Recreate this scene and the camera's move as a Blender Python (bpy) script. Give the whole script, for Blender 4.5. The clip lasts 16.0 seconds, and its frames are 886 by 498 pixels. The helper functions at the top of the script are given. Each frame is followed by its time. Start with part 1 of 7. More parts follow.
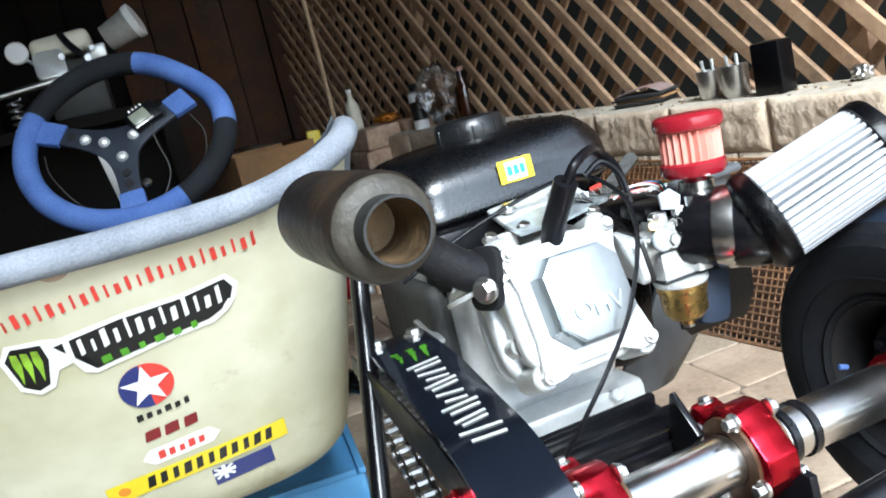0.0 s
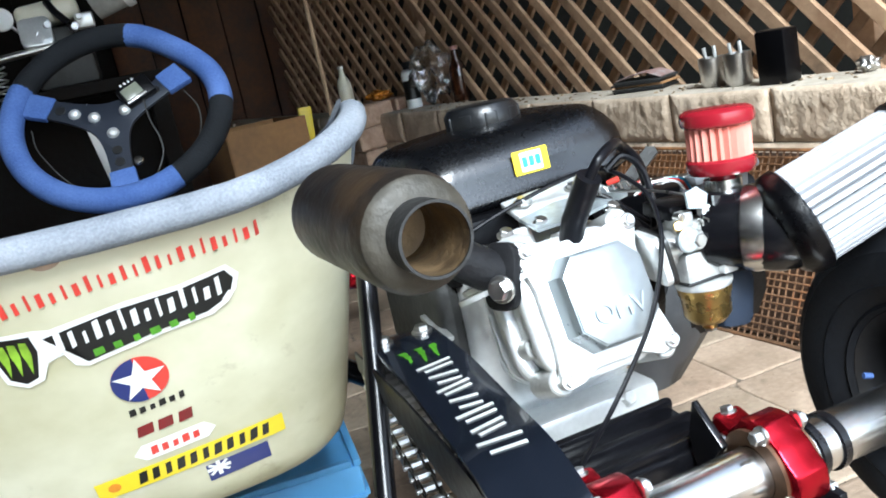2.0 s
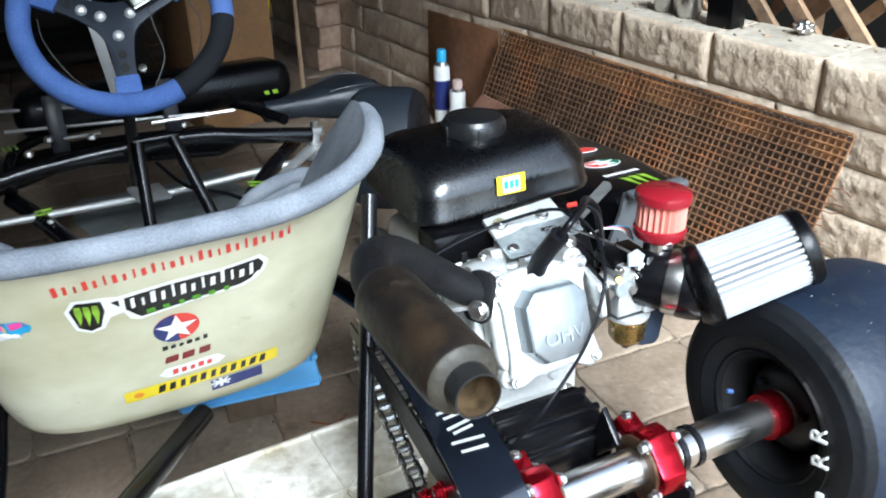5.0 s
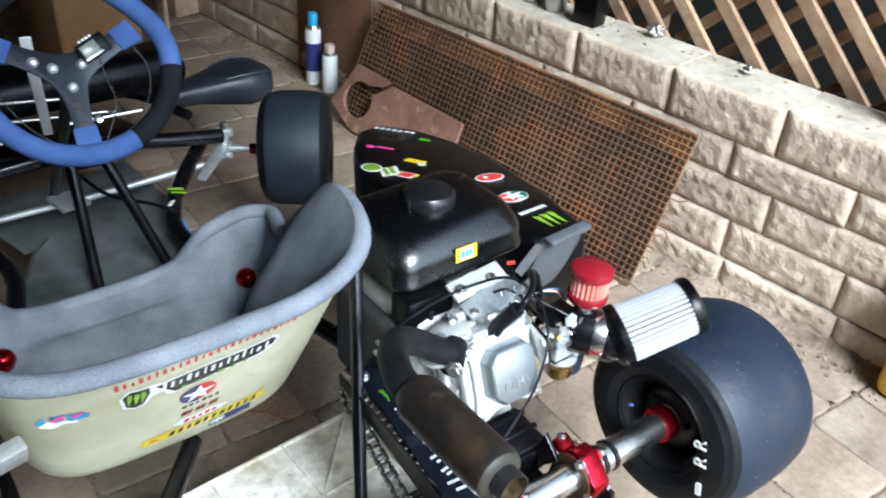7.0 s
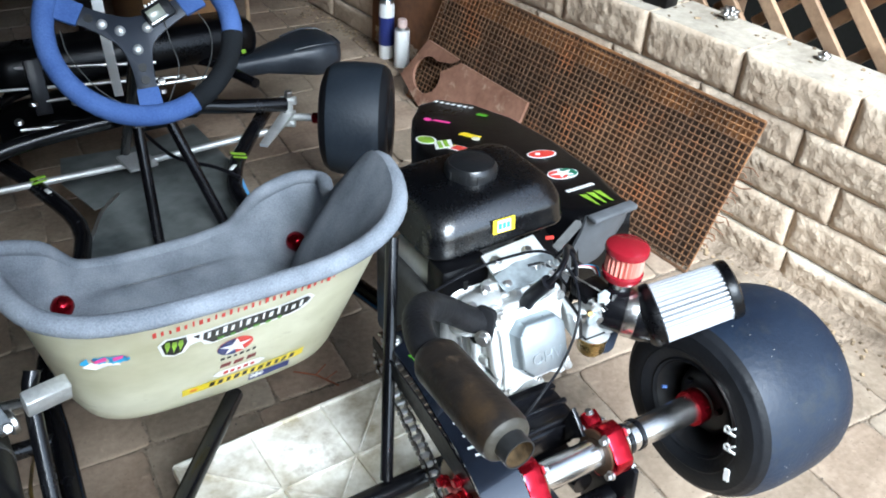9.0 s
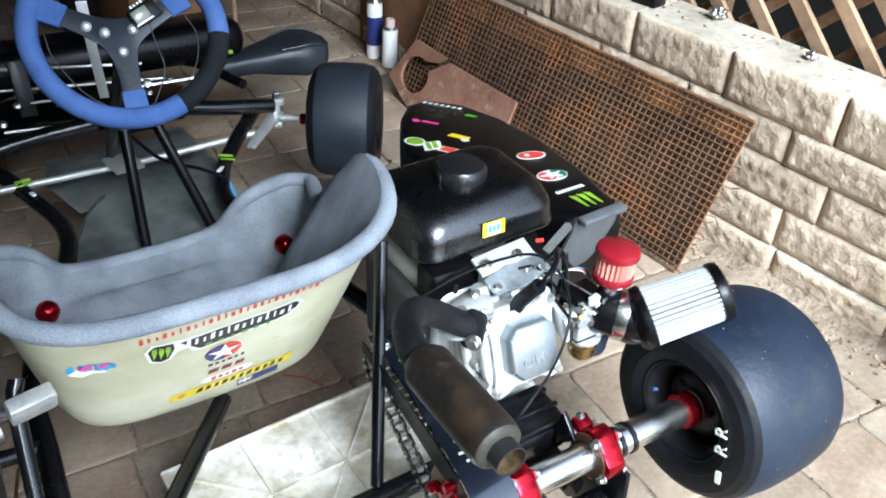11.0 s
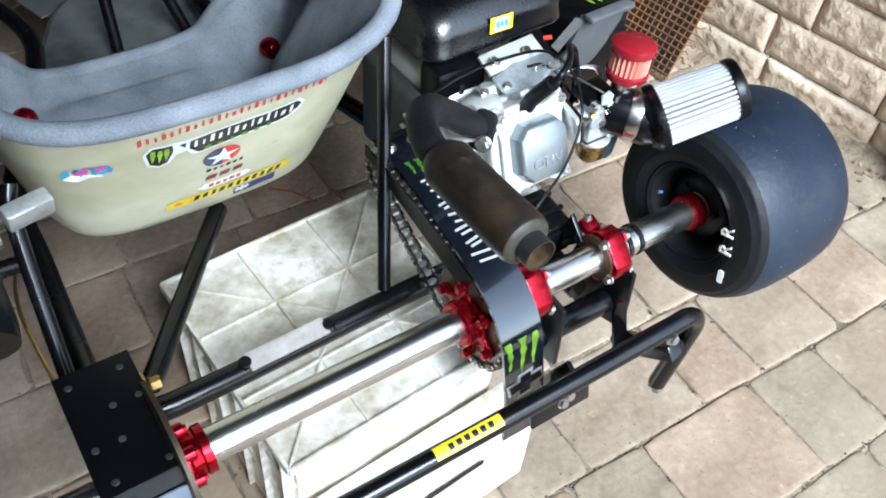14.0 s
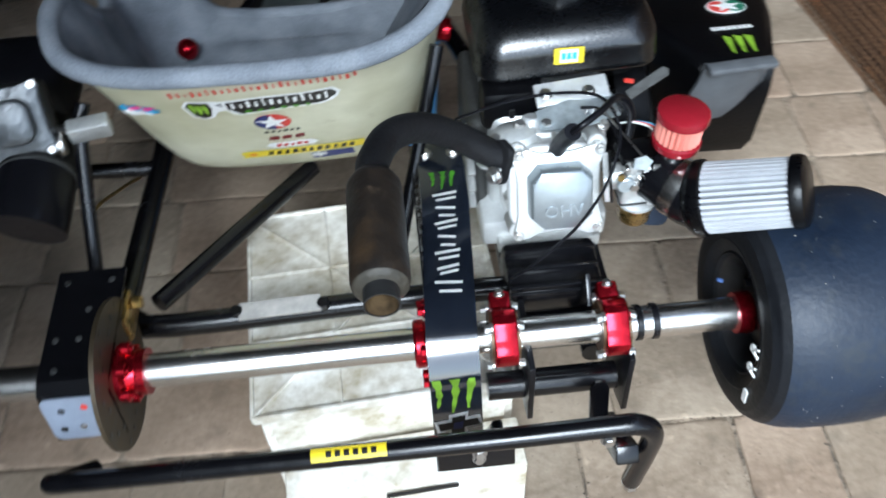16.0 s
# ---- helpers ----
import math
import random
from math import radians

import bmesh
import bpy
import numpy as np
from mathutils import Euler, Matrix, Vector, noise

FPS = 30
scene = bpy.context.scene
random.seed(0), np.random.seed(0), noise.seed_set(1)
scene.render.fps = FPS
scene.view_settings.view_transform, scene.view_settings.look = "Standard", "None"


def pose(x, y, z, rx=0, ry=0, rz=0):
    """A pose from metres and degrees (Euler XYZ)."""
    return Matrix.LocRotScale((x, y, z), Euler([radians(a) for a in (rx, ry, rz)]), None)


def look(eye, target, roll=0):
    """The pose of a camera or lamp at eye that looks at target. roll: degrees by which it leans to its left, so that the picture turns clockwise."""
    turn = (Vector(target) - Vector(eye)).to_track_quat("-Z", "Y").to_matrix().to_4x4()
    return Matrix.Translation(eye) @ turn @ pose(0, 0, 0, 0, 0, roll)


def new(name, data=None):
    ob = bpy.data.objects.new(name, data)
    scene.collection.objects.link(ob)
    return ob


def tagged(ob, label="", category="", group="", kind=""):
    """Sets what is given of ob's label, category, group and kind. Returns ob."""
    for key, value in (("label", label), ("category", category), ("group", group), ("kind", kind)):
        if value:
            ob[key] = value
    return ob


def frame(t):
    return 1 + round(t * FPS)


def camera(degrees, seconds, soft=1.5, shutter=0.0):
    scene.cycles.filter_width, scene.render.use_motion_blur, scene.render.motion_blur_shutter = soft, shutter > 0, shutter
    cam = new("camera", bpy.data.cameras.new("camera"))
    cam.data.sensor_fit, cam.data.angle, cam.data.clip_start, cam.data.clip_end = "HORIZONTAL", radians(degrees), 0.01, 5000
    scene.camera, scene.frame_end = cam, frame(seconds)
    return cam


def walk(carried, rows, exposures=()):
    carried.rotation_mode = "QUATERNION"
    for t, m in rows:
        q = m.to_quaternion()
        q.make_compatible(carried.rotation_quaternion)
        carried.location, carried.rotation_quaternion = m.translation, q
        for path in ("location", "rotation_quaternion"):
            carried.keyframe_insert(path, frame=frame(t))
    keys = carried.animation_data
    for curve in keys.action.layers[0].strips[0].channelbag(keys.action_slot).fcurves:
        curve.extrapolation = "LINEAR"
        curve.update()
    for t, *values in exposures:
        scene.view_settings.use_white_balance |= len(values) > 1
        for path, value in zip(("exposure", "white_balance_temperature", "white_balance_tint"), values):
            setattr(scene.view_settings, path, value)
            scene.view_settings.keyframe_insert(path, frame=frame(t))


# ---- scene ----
cam = camera(54.9, 16.0, soft=1.8, shutter=0.5)
PATH = [
    (0, (-0.245, -0.348, 0.736), (0.305, 1.531, 0.328), -13.3),
    (0.5, (-0.242, -0.344, 0.725), (0.309, 1.545, 0.366), -14.2),
    (1, (-0.25, -0.336, 0.74), (0.289, 1.551, 0.355), -12.3),
    (1.5, (-0.251, -0.323, 0.744), (0.309, 1.549, 0.32), -11.8),
    (2, (-0.253, -0.307, 0.746), (0.317, 1.553, 0.282), -11.8),
    (2.5, (-0.249, -0.29, 0.74), (0.357, 1.556, 0.268), -11.7),
    (3, (-0.242, -0.285, 0.737), (0.376, 1.547, 0.224), -11.5),
    (3.5, (-0.235, -0.296, 0.744), (0.35, 1.537, 0.196), -11.6),
    (3.7, (-0.237, -0.304, 0.752), (0.35, 1.524, 0.192), -10.8),
    (5.8, (-0.449, -0.399, 1.188), (0.354, 1.091, 0.123), 5.7),
    (6, (-0.48, -0.395, 1.225), (0.417, 1.036, 0.154), 5.4),
    (6.5, (-0.515, -0.359, 1.247), (0.514, 0.923, 0.108), 2.8),
    (7, (-0.515, -0.359, 1.256), (0.455, 0.992, 0.145), 4.0),
    (7.5, (-0.491, -0.375, 1.259), (0.39, 1.028, 0.139), 3.2),
    (8, (-0.475, -0.388, 1.259), (0.311, 1.057, 0.122), 2.2),
    (8.5, (-0.48, -0.397, 1.259), (0.303, 1.052, 0.123), 3.7),
    (9, (-0.481, -0.402, 1.254), (0.325, 1.017, 0.098), 3.4),
    (9.2, (-0.485, -0.403, 1.255), (0.32, 1.017, 0.1), 3.1),
    (11.3, (-0.474, -0.392, 1.255), (0.359, 1.007, 0.093), 3.7),
    (11.5, (-0.472, -0.394, 1.251), (0.365, 0.992, 0.077), 3.7),
    (12, (-0.471, -0.39, 1.24), (0.368, 0.958, 0.024), 4.0),
    (12.5, (-0.461, -0.395, 1.231), (0.353, 0.915, -0.043), 3.6),
    (13, (-0.465, -0.392, 1.218), (0.308, 0.841, -0.155), 5.2),
    (13.5, (-0.488, -0.381, 1.213), (0.294, 0.778, -0.218), 6.6),
    (14, (-0.519, -0.359, 1.207), (0.269, 0.759, -0.252), 6.1),
    (14.5, (-0.532, -0.334, 1.205), (0.283, 0.759, -0.259), 5.3),
    (15, (-0.459, -0.363, 1.215), (0.196, 0.797, -0.277), -0.1),
    (15.5, (-0.295, -0.423, 1.243), (0.137, 0.839, -0.247), 0.6),
    (16, (-0.108, -0.419, 1.25), (-0.101, 0.863, -0.285), -2.9),
]
EXPOSURES = [(0.0, 2.26, 5700, 4), (3.0, 2.36, 5700, 4), (3.7, 2.41, 5700, 4), (6.0, 1.92, 5480, 4), (7.5, 2.11, 5480, 4), (9.0, 2.19, 5480, 4), (12.5, 2.22, 5480, 4), (13.5, 2.06, 5480, 4), (14.5, 1.90, 5480, 4), (15.0, 1.73, 5480, 4), (16.0, 1.5, 5480, 4)]
walk(cam, [(t, look(eye, target, roll)) for t, eye, target, roll in PATH], EXPOSURES)

# ---- light ----
world = bpy.data.worlds.new("sky")
scene.world = world
world.use_nodes = True
wn = world.node_tree.nodes
sky = wn.new("ShaderNodeTexSky")
sky.sky_type, sky.sun_disc, sky.sun_elevation, sky.sun_rotation = "NISHITA", False, radians(45), radians(184)
wn["Background"].inputs["Strength"].default_value = 0.13
haze = wn.new("ShaderNodeHueSaturation")  # thin cloud takes most of the blue
haze.inputs["Saturation"].default_value = 0.45
world.node_tree.links.new(sky.outputs[0], haze.inputs["Color"])
world.node_tree.links.new(haze.outputs[0], wn["Background"].inputs["Color"])
sun = new("sun", bpy.data.lights.new("sun", "SUN"))
sun.data.energy, sun.data.angle, sun.data.color = 2.4, radians(28), (1.0, 0.985, 0.96)
sun.matrix_world = look((-0.4, -2.5, 2.9), (0, 0.4, 0.2))


# ---- materials ----
def mat(name, col, rough=0.5, metal=0.0, var=0.25, scale=8.0, fine=60.0, bump=0.0, col2=None, bscale=None, spec=0.5, island=0.0, obj=0.0, coat=0.0):
    """A surface with stains at one scale and grain at another."""
    m = bpy.data.materials.new(name)
    m.use_nodes = True
    nt = m.node_tree
    n, l = nt.nodes, nt.links
    b = n["Principled BSDF"]
    tc = n.new("ShaderNodeTexCoord")
    big, small = n.new("ShaderNodeTexNoise"), n.new("ShaderNodeTexNoise")
    big.inputs["Scale"].default_value, small.inputs["Scale"].default_value = scale, fine
    big.inputs["Detail"].default_value, small.inputs["Detail"].default_value = 5, 3
    for t in (big, small):
        l.new(tc.outputs["Object"], t.inputs["Vector"])
    add = n.new("ShaderNodeMath")
    add.operation = "MULTIPLY_ADD"
    l.new(small.outputs[0], add.inputs[0])
    add.inputs[1].default_value = 0.5
    l.new(big.outputs[0], add.inputs[2])
    rng = n.new("ShaderNodeMapRange")
    rng.inputs[1].default_value, rng.inputs[2].default_value = 0.5, 1.0
    l.new(add.outputs[0], rng.inputs[0])
    mix = n.new("ShaderNodeMix")
    mix.data_type = "RGBA"
    c2 = col2 or tuple(min(1, c * (1 + var)) for c in col)
    c1 = col if col2 else tuple(c * (1 - var) for c in col)
    mix.inputs[6].default_value, mix.inputs[7].default_value = (*c1, 1), (*c2, 1)
    l.new(rng.outputs[0], mix.inputs[0])
    out = mix.outputs[2]
    if island or obj:
        src = n.new("ShaderNodeNewGeometry").outputs["Random Per Island"] if island else n.new("ShaderNodeObjectInfo").outputs["Random"]
        r2 = n.new("ShaderNodeMapRange")
        a = island or obj
        r2.inputs[3].default_value, r2.inputs[4].default_value = 1 - a, 1 + a
        l.new(src, r2.inputs[0])
        vm = n.new("ShaderNodeVectorMath")
        vm.operation = "SCALE"
        l.new(out, vm.inputs[0])
        l.new(r2.outputs[0], vm.inputs["Scale"])
        out = vm.outputs[0]
    l.new(out, b.inputs["Base Color"])
    r3 = n.new("ShaderNodeMapRange")
    r3.inputs[3].default_value, r3.inputs[4].default_value = max(0.02, rough * 0.8), min(1, rough * 1.2)
    l.new(rng.outputs[0], r3.inputs[0])
    l.new(r3.outputs[0], b.inputs["Roughness"])
    b.inputs["Metallic"].default_value = metal
    b.inputs["Specular IOR Level"].default_value = spec
    b.inputs["Coat Weight"].default_value = coat
    if bump:
        bt = small
        if bscale:
            bt = n.new("ShaderNodeTexNoise")
            bt.inputs["Scale"].default_value, bt.inputs["Detail"].default_value = bscale, 6
            l.new(tc.outputs["Object"], bt.inputs["Vector"])
        bp = n.new("ShaderNodeBump")
        bp.inputs["Strength"].default_value, bp.inputs["Distance"].default_value = bump, 0.01
        l.new(bt.outputs[0], bp.inputs["Height"])
        l.new(bp.outputs[0], b.inputs["Normal"])
    return m


def paver_mat():
    """Tumbled concrete: blotches, fine grain, dark specks, and a tone of its own for each paver."""
    m = mat("paver_concrete", (0.170, 0.124, 0.084), 0.88, 0, scale=5.5, fine=70, bump=0.22, bscale=85, col2=(0.370, 0.296, 0.222))
    nt = m.node_tree
    n, l = nt.nodes, nt.links
    b = n["Principled BSDF"]
    src = b.inputs["Base Color"].links[0].from_socket
    info, tc = n.new("ShaderNodeObjectInfo"), n.new("ShaderNodeTexCoord")
    tone = n.new("ShaderNodeValToRGB")  # pinkish, beige and greyish batches
    tone.color_ramp.elements[0].color = (1.06, 0.98, 0.94, 1)
    tone.color_ramp.elements[1].color = (0.92, 0.95, 0.95, 1)
    mid = tone.color_ramp.elements.new(0.5)
    mid.color = (1.0, 1.0, 0.98, 1)
    l.new(info.outputs["Random"], tone.inputs[0])
    mul = n.new("ShaderNodeVectorMath")
    mul.operation = "MULTIPLY"
    l.new(src, mul.inputs[0])
    l.new(tone.outputs[0], mul.inputs[1])
    shift = n.new("ShaderNodeVectorMath")
    shift.operation = "ADD"
    l.new(tc.outputs["Object"], shift.inputs[0])
    l.new(info.outputs["Location"], shift.inputs[1])
    out = mul.outputs[0]
    for sc, lo, hi, dark in ((150, 0.66, 0.74, 0.45), (17, 0.58, 0.78, 0.62), (42, 0.63, 0.72, 1.28)):
        sp = n.new("ShaderNodeTexNoise")
        sp.inputs["Scale"].default_value, sp.inputs["Detail"].default_value = sc, 4
        l.new(shift.outputs[0], sp.inputs["Vector"])
        rg_ = n.new("ShaderNodeMapRange")
        rg_.inputs[1].default_value, rg_.inputs[2].default_value = lo, hi
        rg_.inputs[3].default_value, rg_.inputs[4].default_value = 1.0, dark
        l.new(sp.outputs[0], rg_.inputs[0])
        sc_ = n.new("ShaderNodeVectorMath")
        sc_.operation = "SCALE"
        l.new(out, sc_.inputs[0])
        l.new(rg_.outputs[0], sc_.inputs["Scale"])
        out = sc_.outputs[0]
    dirt = n.new("ShaderNodeTexNoise")  # broad patches of trodden brown dirt that run on from paver to paver
    dirt.inputs["Scale"].default_value, dirt.inputs["Detail"].default_value, dirt.inputs["Roughness"].default_value = 2.6, 7, 0.62
    l.new(n.new("ShaderNodeNewGeometry").outputs["Position"], dirt.inputs["Vector"])
    amount = n.new("ShaderNodeMapRange")
    amount.inputs[1].default_value, amount.inputs[2].default_value, amount.inputs[4].default_value = 0.44, 0.68, 0.55
    l.new(dirt.outputs[0], amount.inputs[0])
    mx = n.new("ShaderNodeMix")
    mx.data_type = "RGBA"
    mx.inputs[7].default_value = (0.225, 0.172, 0.118, 1)
    l.new(amount.outputs[0], mx.inputs[0])
    l.new(out, mx.inputs[6])
    l.new(mx.outputs[2], b.inputs["Base Color"])
    return m


PAVER = paver_mat()
SAND = mat("joint_sand", (0.070, 0.054, 0.038), 0.95, 0, scale=26, fine=160, bump=0.6, col2=(0.34, 0.27, 0.195))
STONE = mat("split_block", (0.37, 0.276, 0.192), 0.9, 0, scale=14, fine=70, bump=0.36, bscale=120, col2=(0.63, 0.515, 0.385), obj=0.07)
BROWNST = mat("brown_stone", (0.33, 0.210, 0.135), 0.9, 0, scale=16, fine=60, bump=0.5, bscale=60, col2=(0.60, 0.43, 0.31))
# for top faces: colour toned down to offset the strong sun on them
STONETOP = mat("sun_dimmed_block_top", (0.25, 0.215, 0.165), 0.9, 0, scale=11, fine=60, bump=0.45, col2=(0.50, 0.445, 0.36))
TIMBER = mat("lattice_timber", (0.25, 0.142, 0.076), 0.75, 0, scale=6, fine=50, bump=0.15, col2=(0.49, 0.325, 0.195), obj=0.2)
# near-black: the carport's deep shade is put into this colour
SHADEBLACK = mat("deep_shade_black", (0.006, 0.0042, 0.003), 0.8, 0, 0.5, 5, 40, 0.2, obj=0.25, spec=0.2)
GAPDARK = mat("lattice_gap_dark", (0.0055, 0.0060, 0.0036), 0.9, 0, 0.6, 12, 60)
ROOF = mat("unseen_roof", (0.025, 0.021, 0.018), 0.9, 0, 0.2)
RUBBER = mat("tyre_rubber", (0.0065, 0.0072, 0.009), 0.5, 0, 0.35, 14, 150, 0.08, spec=0.22)
RUBBERW = mat("worn_tread", (0.005, 0.0092, 0.0195), 0.5, 0, scale=9, fine=160, bump=0.08, col2=(0.0115, 0.0198, 0.037), spec=0.35)
BLACK = mat("black_powdercoat", (0.0035, 0.0035, 0.0045), 0.24, 0, 0.3, 12, 120, spec=0.42)
BLACKPL = mat("black_plastic", (0.0019, 0.0019, 0.0024), 0.32, 0, 0.25, 10, 200, 0.05, spec=0.20)
SATIN = mat("black_satin", (0.0045, 0.0045, 0.006), 0.34, 0, 0.3, 10, 120, 0.05, spec=0.22)
CHROME = mat("polished_steel", (0.70, 0.69, 0.67), 0.24, 1.0, 0.06, 6, 40)
STEEL = mat("zinc_steel", (0.55, 0.54, 0.52), 0.33, 1.0, 0.15, 25, 150, 0.05)
ALLOY = mat("cast_alloy", (0.52, 0.525, 0.51), 0.42, 0.6, 0.2, 18, 220, 0.16)
ALLOYP = mat("painted_alloy", (0.66, 0.67, 0.66), 0.36, 0.45, 0.12, 16, 160, 0.08)
RED = mat("red_anodised", (0.36, 0.008, 0.018), 0.22, 0.9, 0.15, 15, 150)
REDPL = mat("red_rubber", (0.20, 0.008, 0.015), 0.2, 0, 0.12, 15, 150)
PINK = mat("red_pleats", (0.62, 0.22, 0.17), 0.7, 0, 0.1, 20, 200)
PLEAT = mat("white_pleats", (0.38, 0.39, 0.41), 0.7, 0, 0.08, 20, 300)
RUSTPIPE = mat("scorched_muffler", (0.005, 0.005, 0.0055), 0.5, 0.0, scale=13, fine=90, bump=0.14, col2=(0.022, 0.0152, 0.0098), spec=0.4)
GREYMET = mat("grey_heat_paint", (0.04, 0.04, 0.038), 0.6, 0.3, 0.35, 14, 120, 0.15)
SOOT = mat("tan_soot", (0.050, 0.034, 0.019), 0.55, 0.4, scale=45, fine=140, bump=0.2, col2=(0.22, 0.145, 0.070))
PIPE = mat("black_header_wrap", (0.008, 0.008, 0.009), 0.55, 0, 0.3, 30, 220, 0.12, spec=0.25)
BRASS = mat("brass", (0.42, 0.28, 0.09), 0.3, 0.9, 0.2, 20, 120)
SHELL = mat("cream_fibreglass", (0.46, 0.435, 0.275), 0.38, 0, scale=5, fine=25, col2=(0.68, 0.655, 0.49), bump=0.03)
FELT = mat("grey_blue_felt", (0.135, 0.15, 0.175), 0.97, 0, scale=16, fine=420, bump=0.28, col2=(0.295, 0.316, 0.348), spec=0.1)
PADS = mat("black_suede", (0.010, 0.011, 0.0125), 0.92, 0, 0.35, 14, 300, 0.15, spec=0.12)
BLUE = mat("blue_suede", (0.040, 0.078, 0.220), 0.95, 0, scale=14, fine=300, bump=0.15, col2=(0.085, 0.142, 0.335), spec=0.12)
CRATE = mat("dirty_white_plastic", (0.36, 0.305, 0.20), 0.5, 0, scale=14, fine=70, col2=(0.93, 0.91, 0.85), bump=0.04)
RUST = mat("rusty_steel", (0.105, 0.045, 0.020), 0.75, 0.1, scale=6, fine=45, bump=0.15, col2=(0.27, 0.125, 0.058))
RUSTD = mat("rusty_wire", (0.055, 0.031, 0.018), 0.7, 0.2, scale=3.5, fine=60, col2=(0.23, 0.118, 0.054))


def smudge(m, col, lo, hi, scale):
    """Patches of another colour with ragged edges over a surface made by mat()."""
    n, l = m.node_tree.nodes, m.node_tree.links
    b = n["Principled BSDF"]
    src = b.inputs["Base Color"].links[0].from_socket
    tc, t = n.new("ShaderNodeTexCoord"), n.new("ShaderNodeTexNoise")
    t.inputs["Scale"].default_value, t.inputs["Detail"].default_value, t.inputs["Roughness"].default_value = scale, 8, 0.72
    l.new(tc.outputs["Object"], t.inputs["Vector"])
    r = n.new("ShaderNodeMapRange")
    r.inputs[1].default_value, r.inputs[2].default_value = lo, hi
    l.new(t.outputs[0], r.inputs[0])
    mx = n.new("ShaderNodeMix")
    mx.data_type = "RGBA"
    mx.inputs[7].default_value = (*col, 1)
    l.new(r.outputs[0], mx.inputs[0])
    l.new(src, mx.inputs[6])
    l.new(mx.outputs[2], b.inputs["Base Color"])


smudge(SHELL, (0.24, 0.19, 0.10), 0.60, 0.82, 9)
smudge(CRATE, (0.17, 0.115, 0.055), 0.58, 0.80, 11)
smudge(RUSTPIPE, (0.040, 0.025, 0.013), 0.50, 0.68, 16)
smudge(RUSTPIPE, (0.085, 0.060, 0.038), 0.62, 0.78, 34)
smudge(RUSTD, (0.30, 0.11, 0.036), 0.52, 0.70, 7)
smudge(RUBBERW, (0.022, 0.026, 0.031), 0.52, 0.72, 22)
smudge(TIMBER, (0.16, 0.105, 0.062), 0.50, 0.75, 9)
PAN = mat("scuffed_alloy_pan", (0.085, 0.097, 0.094), 0.38, 0.5, scale=6, fine=30, col2=(0.27, 0.29, 0.28), bump=0.1)
WHITE = mat("white_vinyl", (0.80, 0.80, 0.78), 0.4, 0, 0.04)
YELLOW = mat("yellow_vinyl", (0.80, 0.62, 0.02), 0.4, 0, 0.05)
GREEN = mat("green_vinyl", (0.10, 0.32, 0.02), 0.4, 0, 0.3, 60)
LIME = mat("lime_vinyl", (0.24, 0.42, 0.03), 0.4, 0, 0.3, 60)
INK = mat("black_vinyl", (0.008, 0.008, 0.008), 0.4, 0, 0.2)
REDV = mat("red_vinyl", (0.62, 0.05, 0.035), 0.45, 0, 0.06)
NAVY = mat("navy_vinyl", (0.02, 0.03, 0.15), 0.4, 0, 0.1)
CYAN = mat("cyan_vinyl", (0.05, 0.36, 0.62), 0.4, 0, 0.1)
PINKV = mat("pink_vinyl", (0.75, 0.06, 0.30), 0.4, 0, 0.05)
BLUEPL = mat("pale_blue_plastic", (0.15, 0.43, 0.80), 0.4, 0, 0.08)
CARD = mat("brown_cardboard", (0.25, 0.135, 0.055), 0.85, 0, 0.25, 6, 60, 0.1)
CREAM = mat("cream_paint", (0.70, 0.66, 0.52), 0.4, 0, 0.08)
BROWNGL = mat("brown_glass", (0.03, 0.010, 0.004), 0.08, 0, 0.1, coat=0.5)
LCD = mat("lcd_screen", (0.16, 0.17, 0.13), 0.25, 0, 0.05)


def glass_mat(name, col, rough=0.05):
    m = bpy.data.materials.new(name)
    m.use_nodes = True
    b = m.node_tree.nodes["Principled BSDF"]
    b.inputs["Base Color"].default_value, b.inputs["Roughness"].default_value = (*col, 1), rough
    b.inputs["Transmission Weight"].default_value, b.inputs["IOR"].default_value = 1.0, 1.45
    return m


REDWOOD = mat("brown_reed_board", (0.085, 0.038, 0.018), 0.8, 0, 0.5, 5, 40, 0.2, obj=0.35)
PLATEZ = mat("dull_zinc", (0.48, 0.53, 0.55), 0.38, 0.6, 0.25, 30, 120, 0.05)
SPOKE = mat("blue_grey_anodised", (0.018, 0.022, 0.032), 0.45, 0.2, 0.2, 14, 150)
TANKPL = mat("satin_tank_plastic", (0.0013, 0.0015, 0.0021), 0.27, 0, 0.3, 8, 260, 0.03, spec=0.85)
BACKING = mat("dark_rusty_backing", (0.02, 0.013, 0.009), 0.9, 0, scale=4, fine=50, col2=(0.085, 0.044, 0.022))
DUSTY = mat("dusty_grey_plastic", (0.045, 0.048, 0.053), 0.5, 0, scale=12, fine=60, col2=(0.10, 0.105, 0.112))
RINGM = mat("brown_stained_ring", (0.10, 0.055, 0.03), 0.45, 0.6, 0.4, 30, 120)
DISC = mat("darkened_disc", (0.028, 0.021, 0.013), 0.5, 0.5, scale=14, fine=90, col2=(0.085, 0.062, 0.034))
WRAP = glass_mat("clear_plastic_wrap", (0.95, 0.95, 0.95), 0.2)


# ---- mesh helpers ----
def V(*a):
    return Vector(a)


def box(sx, sy, sz, m=Matrix.Identity(4), bev=0.0, seg=2):
    bm = bmesh.new()
    bmesh.ops.create_cube(bm, size=1, matrix=Matrix.Diagonal((sx, sy, sz, 1)))
    if bev:
        bmesh.ops.bevel(bm, geom=bm.edges[:], offset=bev, segments=seg, affect="EDGES", profile=0.5)
    bm.transform(m)
    return bm


